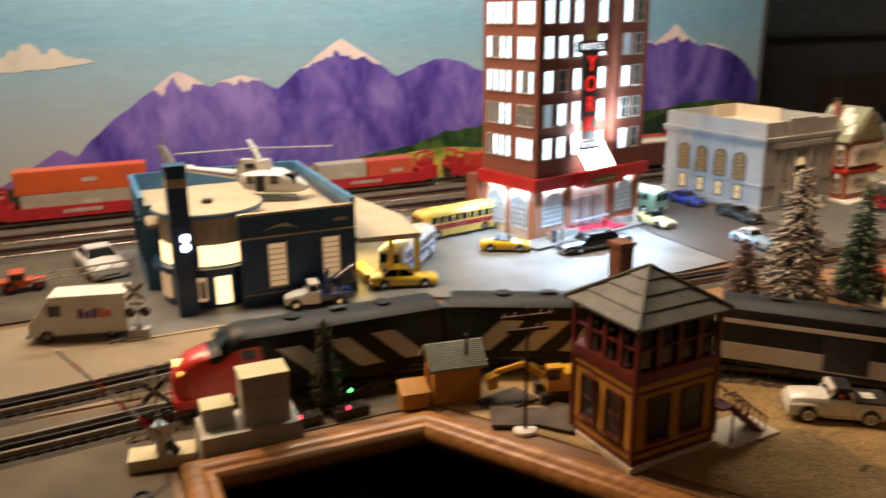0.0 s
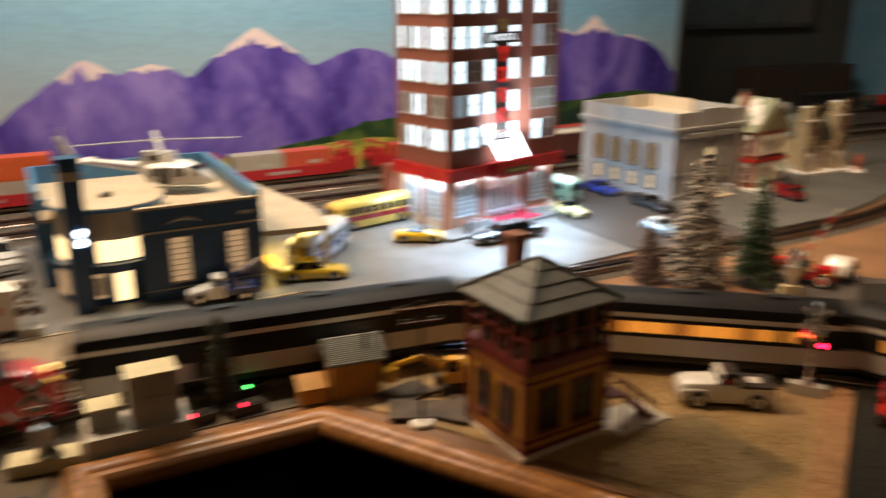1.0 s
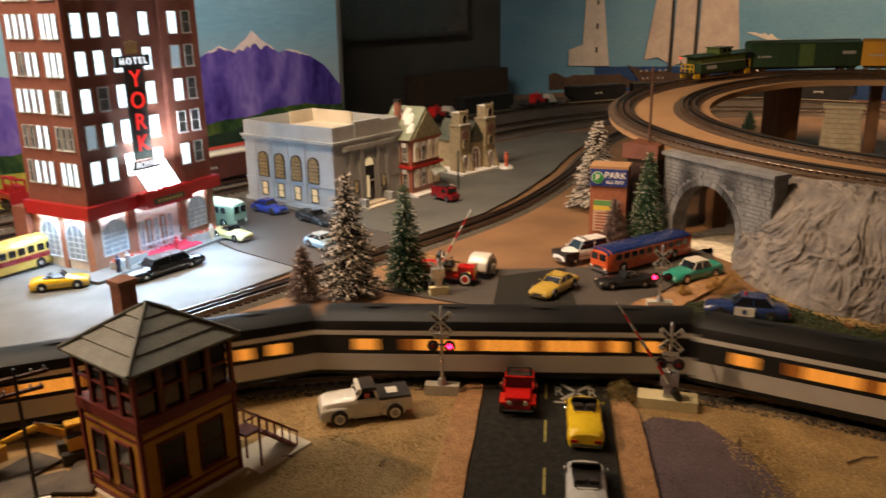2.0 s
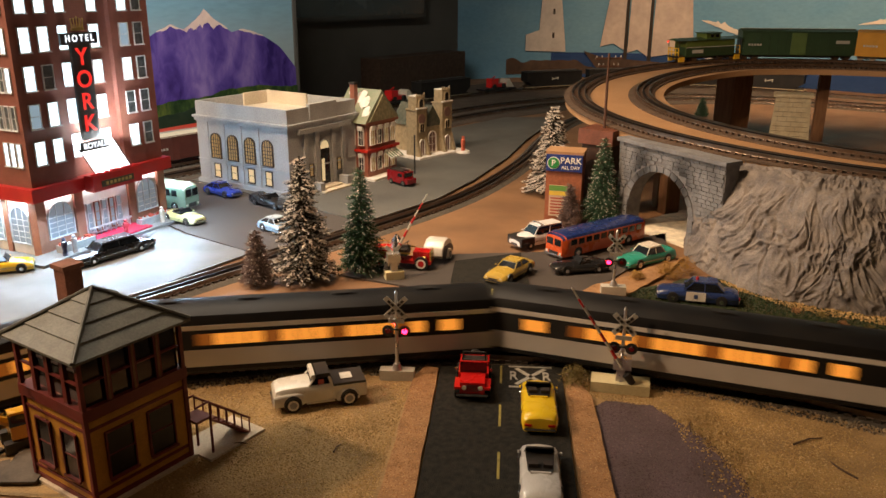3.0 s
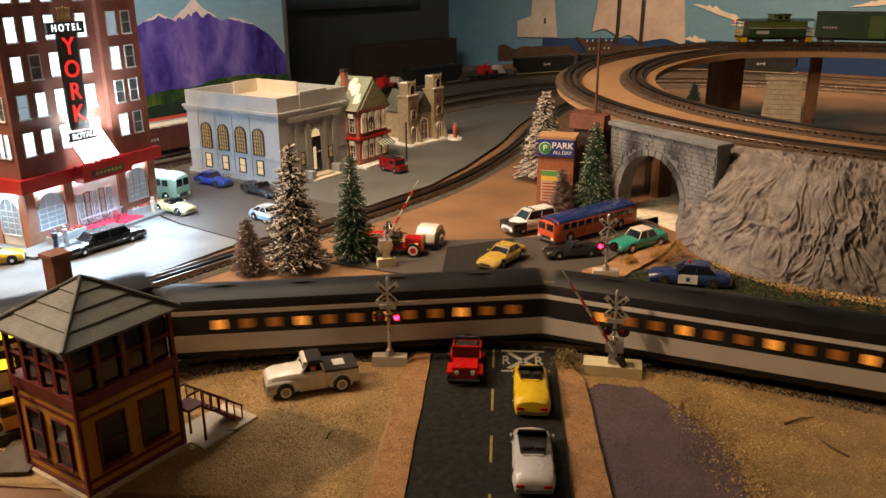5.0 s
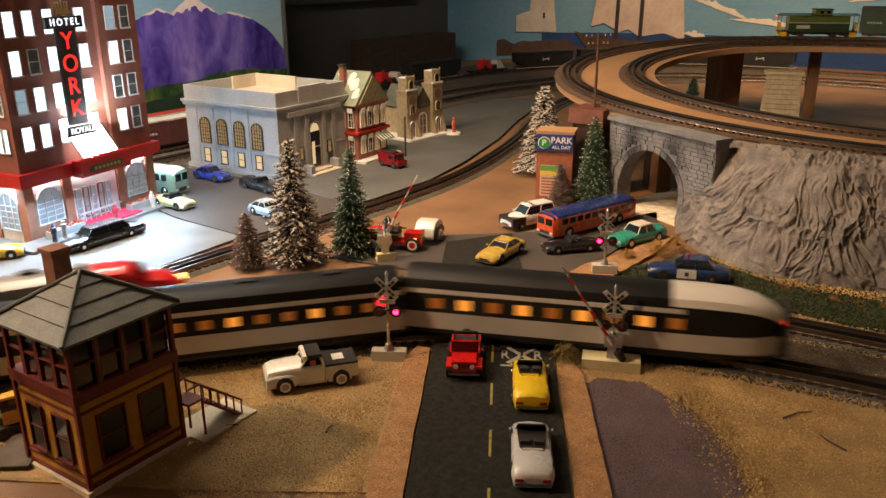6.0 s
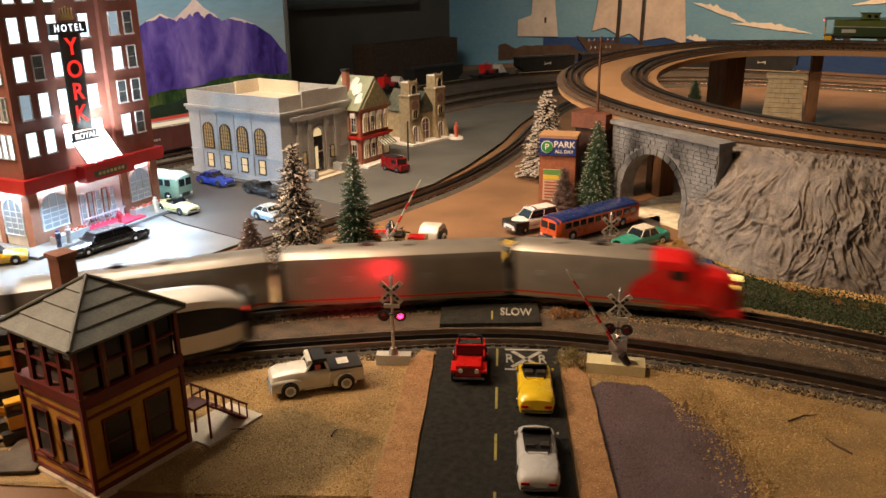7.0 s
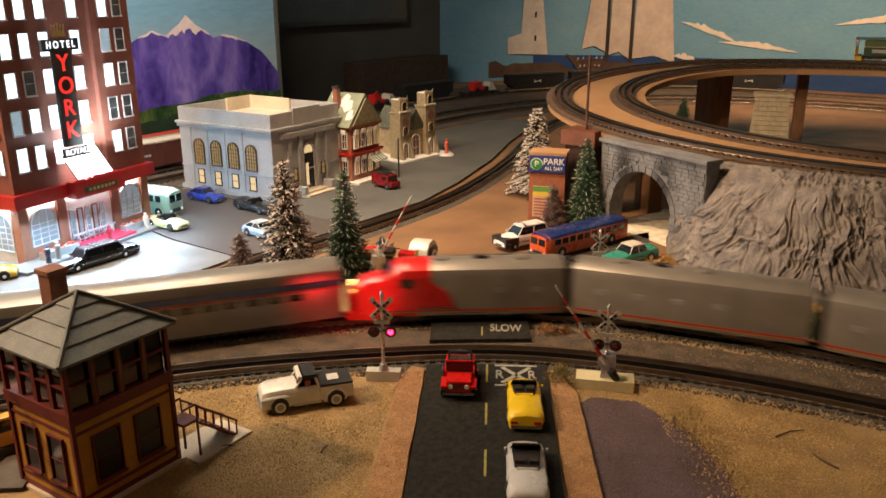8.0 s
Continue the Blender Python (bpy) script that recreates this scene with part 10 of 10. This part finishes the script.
PAINT_DARK = plank("painted_dark", (0.03, 0.025, 0.022), (0.05, 0.04, 0.035), 14)


def wall_shape(name, outline, mat, proud, label, steps=10):
    """A painted shape on the curved wall: its outline is (along, up)."""
    bm = bmesh.new()
    front = [bm.verts.new(on_bend(s, z, proud)) for s, z in outline]
    back = [bm.verts.new(on_bend(s, z, proud - 0.002)) for s, z in outline]
    bm.faces.new(front)
    bm.faces.new(back[::-1])
    for i in range(len(outline)):
        j = (i + 1) % len(outline)
        bm.faces.new((front[i], front[j], back[j], back[i]))
    return part(name, bm, mat, sea_wall, label)


def bend_at(px_dir):
    """Distance along the curved wall at which a plan direction from the path's end meets it."""
    best = min(range(0, int(bend.length() / 0.01)), key=lambda i: abs(math.atan2(bend.at(i * 0.01).y + 0.07, bend.at(i * 0.01).x - 0.166) - px_dir))
    return best * 0.01




def high(s, slope):
    q = bend.at(s)
    return 0.478 + slope * math.hypot(q.x - 0.166, q.y + 0.07)


strip("headland", bend_at(radians(33.8)), bend_at(radians(26.5)), 0.02, lambda s: high(s, -0.083) + 0.03 * noise.noise((s * 14, 3, 0)) - 0.9 * max(0, s - bend_at(radians(29.2))) ** 1.5, PAINT_ROCK, 0.007, "brown painted headland")
a, b, c, d = (bend_at(radians(x)) for x in (31.70, 29.72, 31.45, 30.30))
wall_shape("lighthouse", [(a, high(a, -0.0722)), (b, high(b, -0.0725)), (d, high(d, 0.0)), (d - 0.004, high(d, 0.05)), (c + 0.004, high(c, 0.05)), (c, high(c, 0.0))], PAINT_WHITE, 0.010, "white painted lighthouse")
e = bend_at(radians(32.45))
wall_shape("keeper_house", [(e, high(e, -0.0722)), (a, high(a, -0.0722)), (a + 0.01, high(a, -0.048)), (e, high(e, -0.0535))], PAINT_WHITE, 0.0092, "white painted keeper's house")
for sl in (-0.057, -0.030, -0.003):
    m = bend_at(radians(30.75))
    wall_shape("painted_window", [(m, high(m, sl)), (m + 0.012, high(m, sl)), (m + 0.012, high(m, sl) + 0.030), (m, high(m, sl) + 0.030)], PAINT_DARK, 0.0125, "dark painted window")
for a0, a1, a2, a3, lo in ((27.5, 25.8, 25.75, 26.6, -0.0660), (25.6, 24.25, 24.2, 25.5, -0.0725), (24.05, 21.3, 21.9, 24.0, -0.0765)):
    p0, p1, p2, p3 = (bend_at(radians(x)) for x in (a0, a1, a2, a3))
    wall_shape("sail", [(p0, high(p0, lo)), ((p0 + p1) / 2, high((p0 + p1) / 2, lo + 0.004)), (p1, high(p1, lo - 0.004)), (p2, high(p2, 0.03)), (p3, high(p3, 0.03))], PAINT_SAIL, 0.010, "tan painted sail")
for x in (25.72, 24.14):
    m = bend_at(radians(x))
    wall_shape("mast", [(m - 0.010, high(m, -0.083)), (m + 0.010, high(m, -0.083)), (m + 0.006, high(m, 0.04)), (m - 0.006, high(m, 0.04))], PAINT_DARK, 0.0125, "dark painted mast")
h0, h1 = bend_at(radians(28.5)), bend_at(radians(21.6))
wall_shape("hull", [(h0, high(h0, -0.071)), (h0 + 0.10, high(h0, -0.078)), (h1, high(h1, -0.0845)), (h1 - 0.03, high(h1, -0.097)), (h0 + 0.08, high(h0, -0.092))], PAINT_ROCK, 0.0118, "brown painted hull")
on_wall = lambda x, z, p: on_bend(x, z, p + 0.004)
for a, z, w, hh, t in ((19.2, -0.046, 0.15, 0.045, -0.34), (16.2, -0.0615, 0.20, 0.040, -0.10), (20.6, -0.076, 0.07, 0.035, -0.2), (8.0, -0.03, 0.3, 0.06, 0.1)):
    m = bend_at(radians(a))
    cloud(sea_wall, m, high(m, z), w, hh, on_wall, a, t)

# ---- train on the raised loop ----
def caboose():
    c = thing("caboose", "green caboose with yellow ends and a roof cupola", "caboose", group="green freight train")
    G, D, Yp = paint((0.10, 0.14, 0.03), 0.45), paint((0.03, 0.06, 0.025), 0.45), paint((0.70, 0.42, 0.02), 0.45)
    part("lower_body", block(-0.074, 0.074, -0.030, 0.030, 0.028, 0.056, 0.0008), D, c, "dark green lower side")
    part("upper_body", block(-0.074, 0.074, -0.0295, 0.0295, 0.056, 0.076, 0.0008), G, c, "olive green upper side")
    part("roof", prism([(-0.033, 0.076), (0.033, 0.076), (0.0, 0.083)], -0.098, 0.098, "x"), D, c)
    part("cupola", block(-0.012, 0.030, -0.026, 0.026, 0.079, 0.094, 0.001), G, c)
    part("cupola_roof", block(-0.015, 0.033, -0.029, 0.029, 0.094, 0.097, 0.001), D, c)
    for y in (-1, 1):
        part("stripe", block(-0.074, 0.074, y * 0.0304 - 0.0004, y * 0.0304 + 0.0004, 0.0545, 0.0565), PALE, c)
        part("emblem", block(-0.055, -0.022, y * 0.0306 - 0.0004, y * 0.0306 + 0.0004, 0.038, 0.048), PALE, c)
        for x in (0.0, 0.016):
            part("window", block(x, x + 0.009, y * 0.0262 - 0.0005, y * 0.0262 + 0.0005, 0.083, 0.091), DARK_GLASS, c)
    for s in (-1, 1):
        part("end_platform", block(min(s * 0.074, s * 0.096), max(s * 0.074, s * 0.096), -0.028, 0.028, 0.026, 0.031), BLACK, c)
        for y in (-0.026, -0.010, 0.010, 0.026):
            part("end_rail", bar((s * 0.094, y, 0.022), (s * 0.094, y, 0.054), 0.0016), Yp, c, "yellow end railing")
        for z in (0.054, 0.042):
            part("end_rail", bar((s * 0.094, -0.026, z), (s * 0.094, 0.026, z), 0.0016), Yp, c, "yellow end railing")
        for y in (-0.027, 0.027):
            part("step", block(s * 0.085 - 0.008, s * 0.085 + 0.008, y - 0.003, y + 0.003, 0.014, 0.028), Yp, c, "yellow step")
            part("end_post", bar((s * 0.094, y, 0.054), (s * 0.094, y, 0.077), 0.0010), BLACK, c)
    part("marker_lamp", bar((-0.0975, 0.024, 0.072), (-0.1005, 0.024, 0.072), 0.0022), TAIL_RED, c, "red marker lamp")
    part("underframe", block(-0.06, 0.06, -0.012, 0.012, 0.020, 0.0278), BLACK, c)
    bogie(c, 0.058)
    bogie(c, -0.058)
    for ob in c.children_recursive:
        ob.data.transform(Matrix.Diagonal((1.25, 1.08, 1.06, 1)))
    return c


green_car = box_car(E1, 0, "dark green box car with a pale green door", (0.03, 0.065, 0.03), (0.10, 0.16, 0.05), group="green freight train", moving=True, L=0.182, H=0.108)
orange_car = box_car(E1, 0, "orange box car with ribbed sides", (0.62, 0.30, 0.02), (0.55, 0.26, 0.02), group="green freight train", moving=True, L=0.182, H=0.108)
LOOP_S = 1.865
loop_train = [(caboose(), LOOP_S, 0.25, 1), (green_car, LOOP_S + 0.378, 0.37, 1), (orange_car, LOOP_S + 0.756, 0.37, 1)]

motions()
